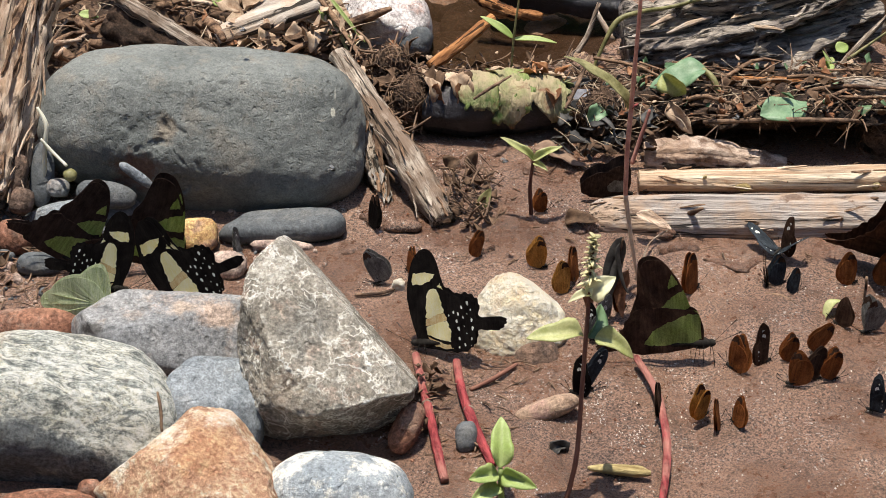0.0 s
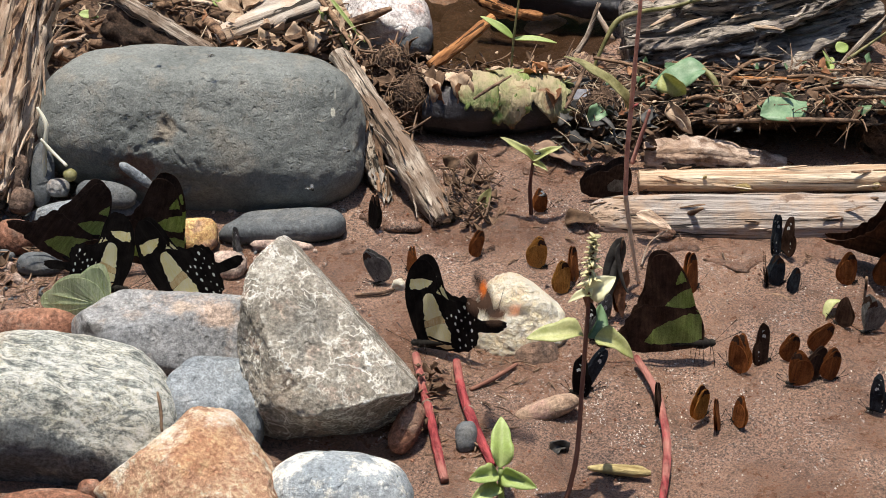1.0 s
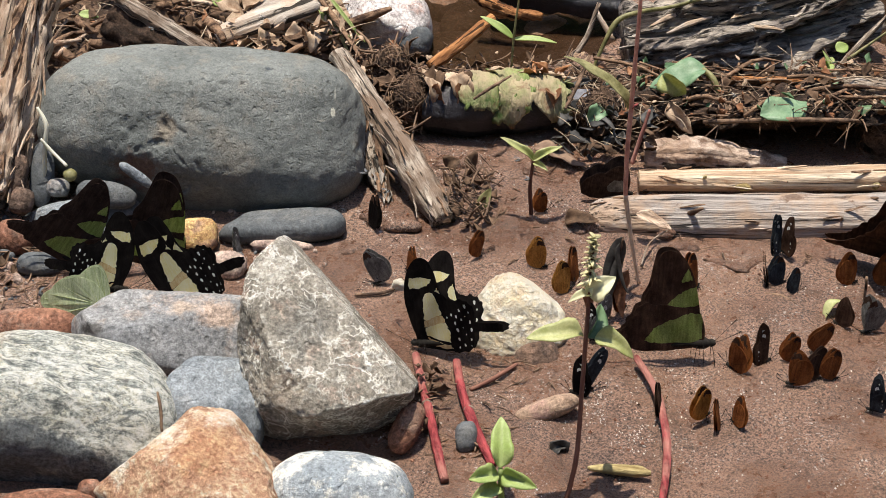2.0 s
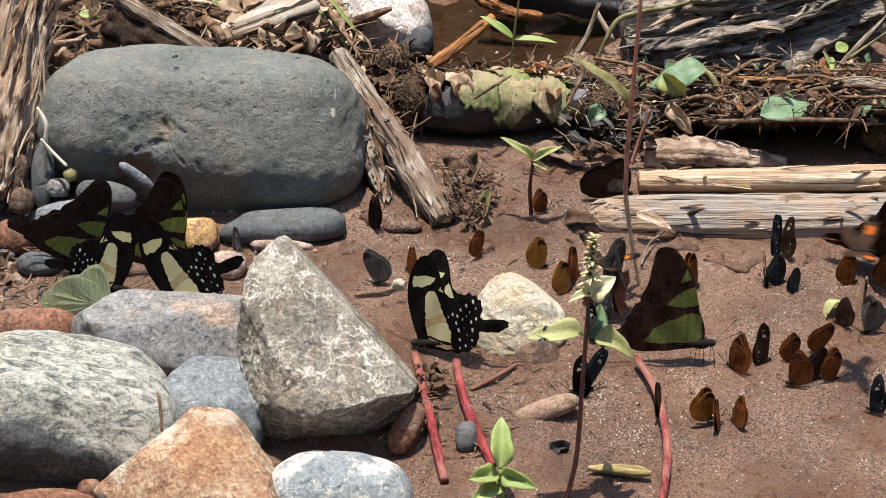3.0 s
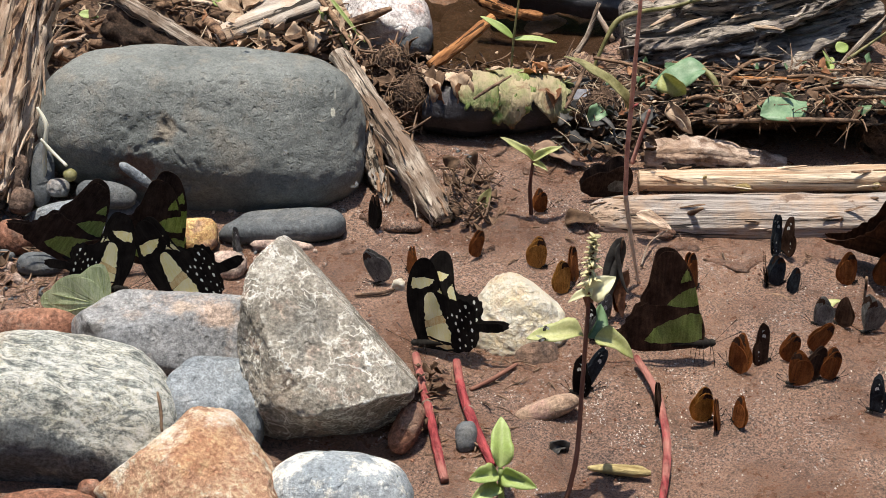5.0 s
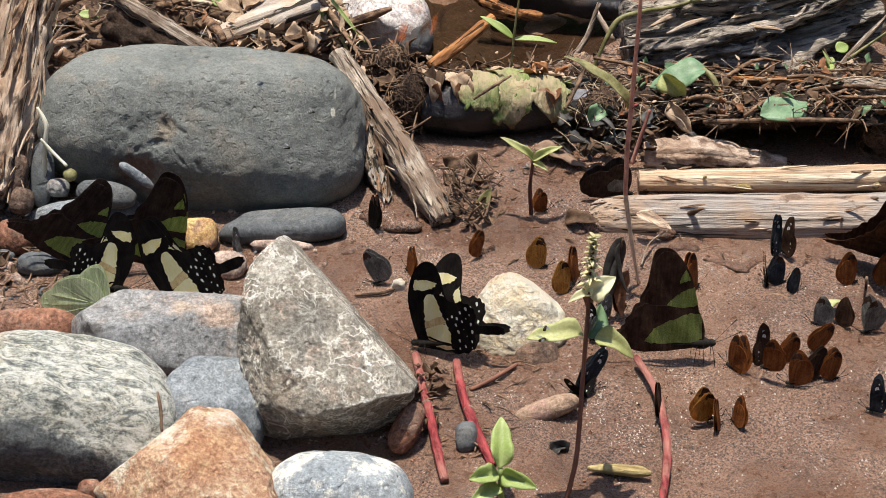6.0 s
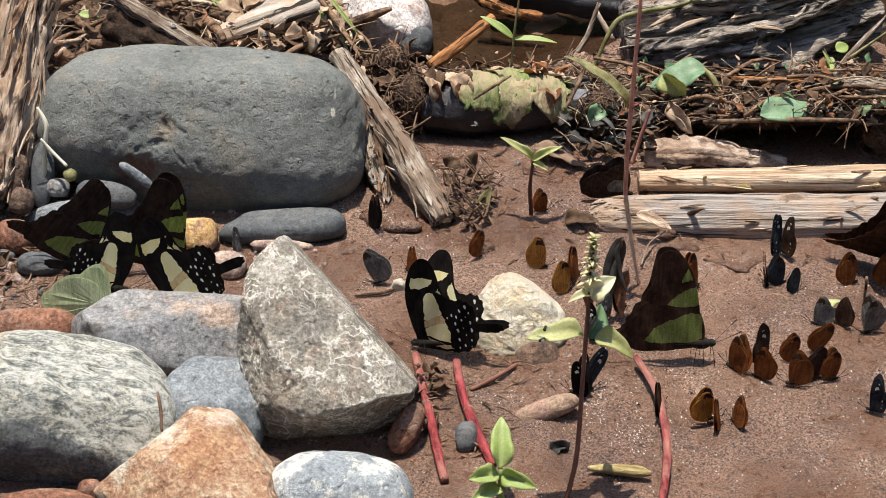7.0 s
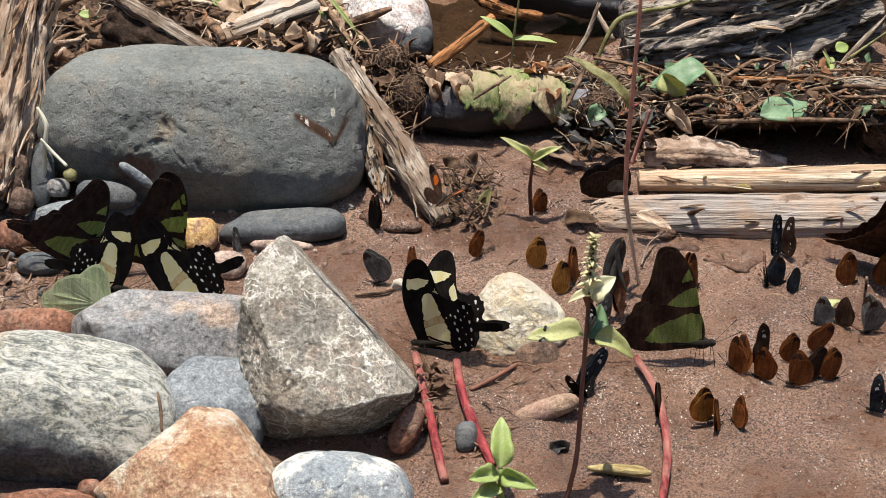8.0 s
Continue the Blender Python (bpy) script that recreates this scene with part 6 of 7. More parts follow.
    bm.to_mesh(me)
    bm.free()
    for ink in inks:
        me.materials.append(INK[ink])
    WING_DATA[key] = me
    return me


def body_bm(length):
    """Abdomen, thorax and head in one tapering segmented body, head at +x."""
    L = length * MM
    path = [(-0.78 * L, 0, -0.02 * L), (-0.5 * L, 0, 0), (-0.2 * L, 0, 0.01 * L), (0, 0, 0.0), (0.12 * L, 0, 0), (0.2 * L, 0, 0.0), (0.26 * L, 0, 0)]
    bm = rod_bm(path, [0.03 * L, 0.078 * L, 0.088 * L, 0.125 * L, 0.115 * L, 0.07 * L, 0.08 * L, 0.05 * L], 10, 1.0, 0.08, 5)
    for s in (1, -1):
        bmesh.ops.create_icosphere(bm, subdivisions=2, radius=0.035 * L, matrix=Matrix.Translation((0.235 * L, s * 0.045 * L, 0.015 * L)))
    return bm


BODY_DATA = {}


def butterfly(kind, label, at, yaw, open_deg=6.0, scale=1.0, pitch=0.0, roll=0.0, ground=None, group="puddling butterflies", height=None):
    """Wings closed over the back; yaw turns the head from +x; open_deg is each wing's lean from the upright."""
    w = WINGS[kind]
    ground = ground or w["ground"]
    L = w["body"] * scale
    lift = (height if height is not None else 0.16 * L * MM)
    m = Matrix.Translation(Vector(at) + Vector((0, 0, lift))) @ Euler((0, 0, radians(yaw))).to_matrix().to_4x4() @ Euler((radians(roll), radians(-pitch), 0)).to_matrix().to_4x4()
    b = thing("butterfly", label, "butterfly", m, group)
    if L not in BODY_DATA:
        BODY_DATA[L] = {}
        for nm, fn in (("body", lambda: body_bm(L)),):
            me = bpy.data.meshes.new(nm)
            bm = fn()
            bm.to_mesh(me)
            bm.free()
            me.materials.append(MAT_BODY)
            for p in me.polygons:
                p.use_smooth = True
            BODY_DATA[L][nm] = me
        for s in (1, -1):
            bm = rod_bm([(0.25 * L * MM, s * 0.03 * L * MM, 0.02 * L * MM), (0.5 * L * MM, s * 0.16 * L * MM, 0.2 * L * MM), (0.72 * L * MM, s * 0.26 * L * MM, 0.38 * L * MM)], [0.00012, 0.0001, 0.00012, 0.0003], 5, 0, 0, 4)
            me = bpy.data.meshes.new("antenna")
            bm.to_mesh(me)
            bm.free()
            me.materials.append(MAT_BODY)
            BODY_DATA[L][("antenna", s)] = me
            for k, dx in enumerate((0.12, 0.0, -0.1)):
                foot = (dx * 2.0 * L * MM, s * 0.24 * L * MM, -lift + 0.0001)
                bm = rod_bm([(dx * L * MM, s * 0.05 * L * MM, -0.05 * L * MM), (dx * 1.5 * L * MM, s * 0.2 * L * MM, -0.02 * L * MM), foot], [0.00022, 0.00016, 0.0001], 5, 0, 0, 3)
                me = bpy.data.meshes.new("leg")
                bm.to_mesh(me)
                bm.free()
                me.materials.append(MAT_BODY)
                BODY_DATA[L][("leg", s, k)] = me
    for key, me in BODY_DATA[L].items():
        o = new(key if isinstance(key, str) else key[0], me)
        o.parent = b
    wings = {}
    for which in ("hind", "fore"):
        for s in (1, -1):
            o = new(which + "wing", wing_mesh(kind, which, ground))
            o.parent = b
            o.scale = (scale, scale, scale)
            wings[(which, s)] = o
            o.matrix_basis = wing_pose(which, s, open_deg, 0, L) @ Matrix.Diagonal((scale, scale, scale, 1))
    b_wings[b.name] = (wings, L)
    return b


b_wings = {}


def wing_pose(which, s, deg, swing, L):
    """A wing's place on its body: hinged at the side of the thorax, opened by deg, swung by swing in its own plane."""
    extra = 0.35 * MM if which == "hind" else 0.0
    return Matrix.Translation((0, s * (0.05 * L * MM + extra), 0.03 * L * MM)) @ Matrix.Rotation(radians(-s * deg), 4, "X") @ Matrix.Rotation(radians(swing), 4, "Y")


SWALLOW = "black butterfly with cream bands and tails, "
center = butterfly("swallowtail", SWALLOW + "sipping wet sand", (-0.0093, -0.0859, 0.0), 157, 3, pitch=-15, roll=15, scale=0.87, height=0.0050)
kite = butterfly("kite", "dark brown butterfly with translucent green bands, sipping sand", (0.117, -0.0938, 0.0), 2, 7, roll=-8, scale=0.935, height=0.0104)
left_a = butterfly("swallowtail", SWALLOW + "behind the flat rock", (-0.1247, -0.0589, 0.0), 166.7, 3, pitch=-30.5, roll=10.8, scale=0.89, height=0.0065)
left_b = butterfly("swallowtail", SWALLOW + "among the pebbles", (-0.1525, -0.0496, 0.0), 14.4, 3, pitch=-18.9, scale=0.74, roll=-15.6, height=0.0102)
left_kite = butterfly("kite", "dark brown butterfly with green bands beside pebbles", (-0.1726, -0.0217, 0.0), 0, 4, pitch=-34, roll=-8, scale=0.86, ground="dusky")
left_kite_b = butterfly("kite", "dark brown butterfly with pale bands before the boulder", (-0.1268, -0.0207, 0.0), 2, 4, pitch=-16, scale=0.95, ground="dusky")
pale = butterfly("pale", "pale green butterfly resting by the flat rock", (-0.1555, -0.0640, 0.0070), 0, 4, scale=1.08, roll=-18)
pale_b = butterfly("pale", "yellow-green veined butterfly among pebbles", (-0.1745, -0.0524, 0.0), 10, 5, scale=0.6, pitch=-10, roll=-25)
back_black = butterfly("dark", "black butterfly with green patch under dead leaves", (0.0945, 0.0496, 0.0), 4, 14, ground="dusky", scale=0.56, pitch=-4, roll=4)
# a dark patch of unsettled kind, built on the plain butterfly shape
edge_brown = butterfly("plain", "large plain dark brown winged shape beside the grey log", (0.2288, -0.0187, 0.0), -18, 8, pitch=-6, roll=28, scale=0.87, height=0.0046)

# kind, colour, foot, yaw, opening, scale, pitch
SMALL = [
    ("small", "amber", (0.0491, -0.0167, 0.0), 0, 10, 1.05, 0), ("small", "amber", (0.0601, -0.0368, 0.0), 35, 6, 1.1, 0), ("small", "rust", (0.0651, -0.0246, 0.0), 66, 2, 1.2, 0), ("small", "rust", (0.0855, -0.051, 0.0), 60, 6, 1.1, 0),
    ("small", "rust", (0.1212, -0.0353, 0.0), 55, 6, 1.4, 0), ("small", "rust", (0.1297, -0.0989, 0.0), 125, 4, 1.25, 0), ("long", "brown", (0.1467, -0.0946, 0.0), 30, 2, 1.1, 0), ("small", "rust", (0.1405, -0.1057, 0.0), 150, 4, 1.1, 0),
    ("small", "rust", (0.1591, -0.0938, 0.0), 10, 5, 0.9, -10), ("small", "rust", (0.1710, -0.0880, 0.0), 10, 6, 1.02, -35), ("small", "rust", (0.1548, -0.1116, 0.0), 172, 6, 1.15, 0), ("small", "brown", (0.1676, -0.1074, 0.0), 20, 6, 1.05, -20),
    ("small", "rust", (0.1753, -0.1074, 0.0), 10, 5, 1.0, -10), ("small", "amber", (0.1163, -0.1352, 0.0), 10, 8, 1.1, 0), ("small", "rust", (0.1196, -0.14, 0.0), 74, 1, 1.0, 0), ("small", "rust", (0.1262, -0.1384, 0.0), 112, 1, 1.0, 0),
    ("small", "rust", (0.1976, -0.0305, 0.0), 15, 6, 1.1, 0), ("small", "rust", (0.2151, -0.0315, 0.0), 15, 6, 1.1, 0), ("small", "brown", (0.0955, -0.1304, 0.0), 74, 1, 1.1, 0),
    ("small", "blue", (0.1633, -0.0305, 0.0), 20, 3, 1.0, 0), ("small", "blue", (0.1692, -0.0382, 0.0), 35, 3, 0.85, -10), ("long", "brown", (0.1556, -0.0295, 0.0), 86, 0.5, 1.0, 0), ("long", "blue", (0.1664, -0.0026, 0.0), 52, 0.8, 1.15, 0), ("long", "brown", (0.1672, -0.0030, 0.0), 122, 0.8, 1.1, 0),
    ("long", "blue", (0.1871, -0.1304, 0.0), 160, 3, 0.95, 0), ("small", "grey", (0.1955, -0.0717, 0.0), 200, 30, 1.2, 0), ("small", "grey", (0.1732, -0.0635, 0.0), 160, 5, 1.0, 0), ("small", "brown", (0.1836, -0.0644, 0.0), 130, 4, 1.0, 0),
    ("long", "black", (0.0581, -0.1182, 0.0), 150, 2, 1.05, 0), ("long", "blue", (0.0649, -0.1149, 0.0), 20, 8, 1.1, -30), ("long", "grey", (-0.0999, -0.0031, 0.0), 70, 2, 0.8, 0), ("small", "grey", (-0.0315, -0.0315, 0.0), 165, 12, 1.2, -30),
    ("small", "rust", (-0.017, -0.0197, 0.0), 110, 6, 1.0, 0), ("long", "grey", (0.0725, -0.0762, 0.0), 30, 4, 1.2, -20), ("long", "black", (0.0698, -0.078, 0.0), 150, 3, 1.0, -20), ("small", "rust", (0.0522, 0.0355, 0.0), 20, 40, 0.8, 0),
]
WORDS = {"amber": "small amber-orange butterfly with closed wings on sand", "rust": "small rust-brown butterfly with closed wings on sand", "brown": "small dark brown butterfly with closed wings on sand",
         "blue": "small blue-black butterfly with pale spots on sand", "grey": "small grey translucent butterfly resting on sand", "black": "slim black butterfly with white spots on sand"}
SMALL.append(("small", "black", (-0.0368, 0.0225, 0.0), 115, 8, 1.2, 0))
SMALL.append(("small", "rust", (0.0178, -0.0072, 0.0), 40, 12, 0.9, -20))
WORDS["black"] = "slim black butterfly with white spots on sand"
small = [butterfly(k, WORDS[g], at, yaw, 0.3 * o, sc * 0.80, p, roll=8 if 90 < yaw < 270 else -8, ground=g) for k, g, at, yaw, o, sc, p in SMALL]
# ---- plants ----
def stem(parent, path, radii, mat, name="stem", label="", rough=0.1, sides=8):
    """A stem is built along its own local x, so that its grain follows it."""
    p = [Vector(q) for q in path]
    m = aim(p[0], p[-1])
    inv = m.inverted()
    ob = part(name, rod_bm([inv @ q for q in p], radii, sides, 1.0, rough, 8), mat, parent, label)
    ob.matrix_basis = m
    return ob


def blade(parent, at, to, width, mat, roll=0.0, name="leaf", label="", **kw):
    length = (Vector(to) - Vector(at)).length
    inv = parent.matrix_world.inverted()
    return part(name, leaf_bm(length, width, m=inv @ aim(at, to, roll), **kw), mat, parent, label)


def plant(name, label, category="plant"):
    return thing(name, label, category)


tall = plant("tall_seedling", "tall thin red-brown stem with one olive leaf")
stem(tall, [(0.0942, -0.0305, 0.0), (0.0897, -0.0305, 0.0233), (0.0853, -0.0305, 0.05)], [0.0007, 0.0010, 0.0012], MAT_STRAW, "stem_foot", "pale dry foot of the stem")
stem(tall, [(0.0853, -0.0305, 0.0497), (0.0849, -0.0305, 0.0729), (0.0855, -0.0305, 0.0966), (0.0863, -0.0305, 0.1281), (0.087, -0.0305, 0.1557)], [0.0011, 0.0011, 0.0011, 0.0009, 0.0008], MAT_PINKSTEM)
blade(tall, (0.0853, -0.0305, 0.0952), (0.0882, -0.0305, 0.099), 0.002, MAT_REDSTEM, name="node")
blade(tall, (0.0840, -0.0305, 0.0952), (0.0710, -0.0305, 0.1337), 0.0068, MAT_LEAF_OLIVE, roll=-20, droop=1.2, wave=0.6, torn=0.3, fold=0.4)

flower = plant("flowering_herb", "slim herb with pale flower spike and yellow-green leaves")
stem(flower, [(0.0502, -0.1923, -0.0), (0.0542, -0.1886, 0.0214), (0.0557, -0.1826, 0.0514), (0.0567, -0.1776, 0.0728), (0.0575, -0.1736, 0.0918), (0.0585, -0.1696, 0.113)], [0.0011, 0.0011, 0.001, 0.001, 0.0008, 0.0005], MAT_BROWNSTEM)
for (a, b, w, roll, mat) in [((0.0555, -0.1776, 0.0745), (0.0347, -0.1840, 0.0829), 0.0105, -25, MAT_LEAF_YELLOW), ((0.0601, -0.1776, 0.0728), (0.0787, -0.1840, 0.0741), 0.0092, 25, MAT_LEAF_YELLOW),
                             ((0.0576, -0.1736, 0.0905), (0.0669, -0.1736, 0.0998), 0.0105, 55, MAT_LEAF_CREAM), ((0.0574, -0.1736, 0.0907), (0.0501, -0.1796, 0.0947), 0.0045, -20, MAT_LEAF_CREAM), ((0.0574, -0.1776, 0.0734), (0.0672, -0.1656, 0.0822), 0.009, 60, MAT_LEAF_DARK)]:
    blade(flower, a, b, w, mat, roll, droop=1.3 if roll == 25 else 0.7, wave=0.8, torn=0.3, fold=0.4, curl=0.2)

herb = plant("seedling", "bright green seedling with broad oval leaves")
stem(herb, [(0.0241, -0.1951, -0.0), (0.0231, -0.1951, 0.0208)], [0.0014, 0.001], MAT_LEAF)
for (a, b, w, roll) in [((0.023, -0.1951, 0.0214), (0.0243, -0.1811, 0.0379), 0.0105, 10), ((0.0224, -0.1951, 0.0179), (0.0109, -0.1991, 0.0197), 0.0095, -35), ((0.0238, -0.1951, 0.0179), (0.0361, -0.2051, 0.0198), 0.0085, 50), ((0.0225, -0.1951, 0.012), (0.0123, -0.2051, 0.0139), 0.0085, -35)]:
    blade(herb, a, b, w, MAT_LEAF, roll, droop=0.5, wave=0.9, torn=0.3, fold=0.5)

sprig = plant("sprig", "small sprig with three yellow-green leaves on sand")
stem(sprig, [(0.0449, 0.0322, 0.0), (0.0439, 0.0322, 0.0168), (0.0452, 0.0322, 0.0317)], [0.0011, 0.0009, 0.0008], MAT_BROWNSTEM)
for (a, b, w, roll) in [((0.0452, 0.0322, 0.0317), (0.0316, 0.0322, 0.0475), 0.007, -35), ((0.0452, 0.0322, 0.0317), (0.0579, 0.0322, 0.0417), 0.007, 40), ((0.0452, 0.0322, 0.0307), (0.0518, 0.0262, 0.0309), 0.005, 30)]:
    blade(sprig, a, b, w * 0.66, MAT_LEAF_YELLOW, roll, droop=0.6, wave=0.7, torn=0.25, fold=0.5)


def cane(label, path, radii):
    p = plant("fleshy_cutting", label, "plant")
    stem(p, path, radii, MAT_REDSTEM, rough=0.16, sides=12)
    a, b = Vector(path[1]), Vector(path[2])
    c = a.lerp(b, 0.4)
    part("node", rod_bm([c - (b - a) * 0.04, c, c + (b - a) * 0.04], [radii[1] * 0.9, radii[1] * 1.2, radii[1] * 0.9], 12, 3, 0.2, 3), MAT_STICK, p, "swollen brown joint")


cane("red fleshy stem lying on the sand", [(-0.0125, -0.094, 0.004), (-0.0085, -0.1202, 0.004), (-0.0046, -0.1463, 0.004), (0.0007, -0.1796, 0.002)], [0.0018, 0.0021, 0.0022, 0.0019])
cane("red fleshy stem leaning towards the seedling", [(0.0061, -0.0992, 0.004), (0.0089, -0.1256, 0.005), (0.0147, -0.1514, 0.005), (0.0208, -0.1716, 0.003)], [0.0018, 0.0021, 0.0021, 0.0018])
cane("thin red stem bent across the sand", [(0.0868, -0.0985, 0.006), (0.0936, -0.1215, 0.005), (0.0955, -0.1482, 0.004), (0.094, -0.1698, 0.003), (0.0897, -0.1951, 0.003)], [0.0014, 0.0017, 0.0018, 0.0018, 0.0016])

# flower spike of the herb: small cream buds in whorls
rnd = random.Random(5)
bm = bmesh.new()
base, top = Vector((0.0577, -0.1726, 0.0952)), Vector((0.0584, -0.1691, 0.1153))
for k in range(70):
    f = k / 69
    an = k * 2.4
    d = Vector((math.cos(an), math.sin(an), 0.5))
    c = base.lerp(top, f)
    r = 0.0036 * (1 - 0.45 * f) * (0.7 + 0.6 * rnd.random())
    d.z = 0.9 - 1.4 * rnd.random() * (1 - f)
    leaf_bm(r * 1.3, 0.0014, 0.6, 0.5, n=3, bm=bm, m=aim(c, c + d))
tagged(part("flower_spike", bm, MAT_BUD, flower, "cream bud spike"), kind="stuff")

pool_sprout = plant("pool_sprout", "slender sprout with two narrow leaves by the pool")
stem(pool_sprout, [(0.0383, 0.16, 0.0172), (0.0395, 0.162, 0.0373), (0.0423, 0.165, 0.06)], [0.0007, 0.0007, 0.0005], MAT_LEAF_OLIVE)
blade(pool_sprout, (0.039, 0.162, 0.0345), (0.0231, 0.165, 0.0497), 0.005, MAT_LEAF, -30, droop=0.6)
blade(pool_sprout, (0.039, 0.162, 0.0338), (0.0628, 0.158, 0.0393), 0.004, MAT_LEAF, 20, droop=0.6)

tendril = plant("tendril", "curved green stalk over the driftwood")
stem(tendril, [(0.0842, 0.16, 0.0165), (0.0897, 0.165, 0.0288), (0.0971, 0.17, 0.041), (0.1093, 0.175, 0.0442), (0.13, 0.19, 0.0404), (0.1519, 0.19, 0.0474)], [0.0009, 0.0012, 0.0017, 0.0013, 0.0011, 0.001], MAT_LEAF_OLIVE)
stalk = plant("leaf_stalk", "bent green stalk of the fallen leaf")
stem(stalk, [(0.1398, 0.1298, 0.033), (0.1459, 0.1225, 0.03), (0.1509, 0.1159, 0.018)], [0.0012, 0.0018, 0.0014], MAT_LEAF_OLIVE)
grass = plant("grass_tuft", "tuft of green grass blades over the branch")
for k, (a, b) in enumerate([((-0.0747, 0.21, 0.035), (-0.0595, 0.19, 0.0197)), ((-0.0732, 0.21, 0.0315), (-0.0513, 0.185, 0.0169)), ((-0.0664, 0.21, 0.0386), (-0.0463, 0.185, 0.0222)), ((-0.0631, 0.2, 0.0255), (-0.0481, 0.18, 0.0104)), ((-0.0713, 0.212, 0.0395), (-0.0646, 0.195, 0.0208)), ((-0.0597, 0.195, 0.0208), (-0.0432, 0.175, 0.0021))]):
    blade(grass, a, b, 0.0022, MAT_LEAF_OLIVE if k % 2 else MAT_LEAF, 20 * k, "blade", droop=-0.5 if k % 2 else 0.5)


# ---- butterflies on the wing, and flies ----
FLY_WORDS = "dark brown butterfly with fiery orange spots in flight"
fliers = [butterfly("banded", FLY_WORDS, (0.2434, -0.0734, 0.06), 0, 40, 0.62, group="flying butterflies", height=0.0) for _ in range(4)]
fliers.append(butterfly("long", "small dark butterfly flying past the boulder", (0.2412, -0.0828, 0.06), 0, 40, 0.92, group="flying butterflies", height=0.0, ground="brown"))
gauze = shader("fly_wing_gauze", 0.2, 0.5)[0]
gauze.node_tree.nodes["Principled BSDF"].inputs["Alpha"].default_value = 0.35
gauze.node_tree.nodes["Principled BSDF"].inputs["Base Color"].default_value = (0.2, 0.2, 0.2, 1)


def fly(at):
    f = thing("fly", "small dark fly hovering over the stones", "fly", pose(*at), "flies")
    part("body", rod_bm([(-0.0016, 0, 0), (-0.0005, 0, 0.0002), (0.0006, 0, 0.0003), (0.0014, 0, 0.0001)], [0.0003, 0.0007, 0.0006, 0.0007, 0.0003], 8, 1, 0.1, 3), MAT_BODY, f)
    for s in (1, -1):
        part("wing", leaf_bm(0.0028, 0.0012, 0.1, 0.1, n=4, thick=0.0001, m=aim((0.0004, s * 0.0004, 0.0007), (-0.0014, s * 0.002, 0.0012))), gauze, f)
    return f


flies = [fly((0.0, 0.0, 0.1)) for _ in range(9)]


# ---- movement ----
def flap(b, rows):
    """Wing rows of one butterfly: seconds, opening of the +y and -y wing, swing of the +y and -y forewing."""
    wings, L = b_wings[b.name]
    for (which, s), ob in wings.items():
        k = 1 if s > 0 else 2
        part_rows = [(r[0], wing_pose(which, s, r[k], r[k + 2] * (1.0 if which == "fore" else 0.35), L)) for r in rows]
        walk(ob, part_rows)


def quiver(b, deg, swing, beat, seed, swings=(0, 0)):
    """A puddling butterfly that trembles with half-closed wings."""
    rnd = random.Random(seed)
    rows, t = [], 0.0
    while t < 7.9:
        d = deg * rnd.uniform(0.5, 1.6)
        rows.append((t, d, d, swings[0] + rnd.uniform(-swing, swing), swings[1] + rnd.uniform(-swing, swing)))
        t += beat * rnd.uniform(0.7, 1.4)
    rows.append((8.0, deg, deg, *swings))
    flap(b, rows)


def course(b, rows, beats):
    """A flight: rows of seconds, place and heading; the wings beat within the given spans and rest half open between them."""
    walk(b, [(t, pose(*p, 12, 0, yaw)) for t, p, yaw in rows])
    out, t, up = [], 0.0, True
    while t < 8.0:
        busy = any(a <= t <= z for a, z in beats)
        d = (62 if up else 18) if busy else 38
        out.append((t, d, d, 0, 0))
        t, up = round(t + 0.1, 2), not up
    out.append((8.0, 40, 40, 0, 0))
    flap(b, out)


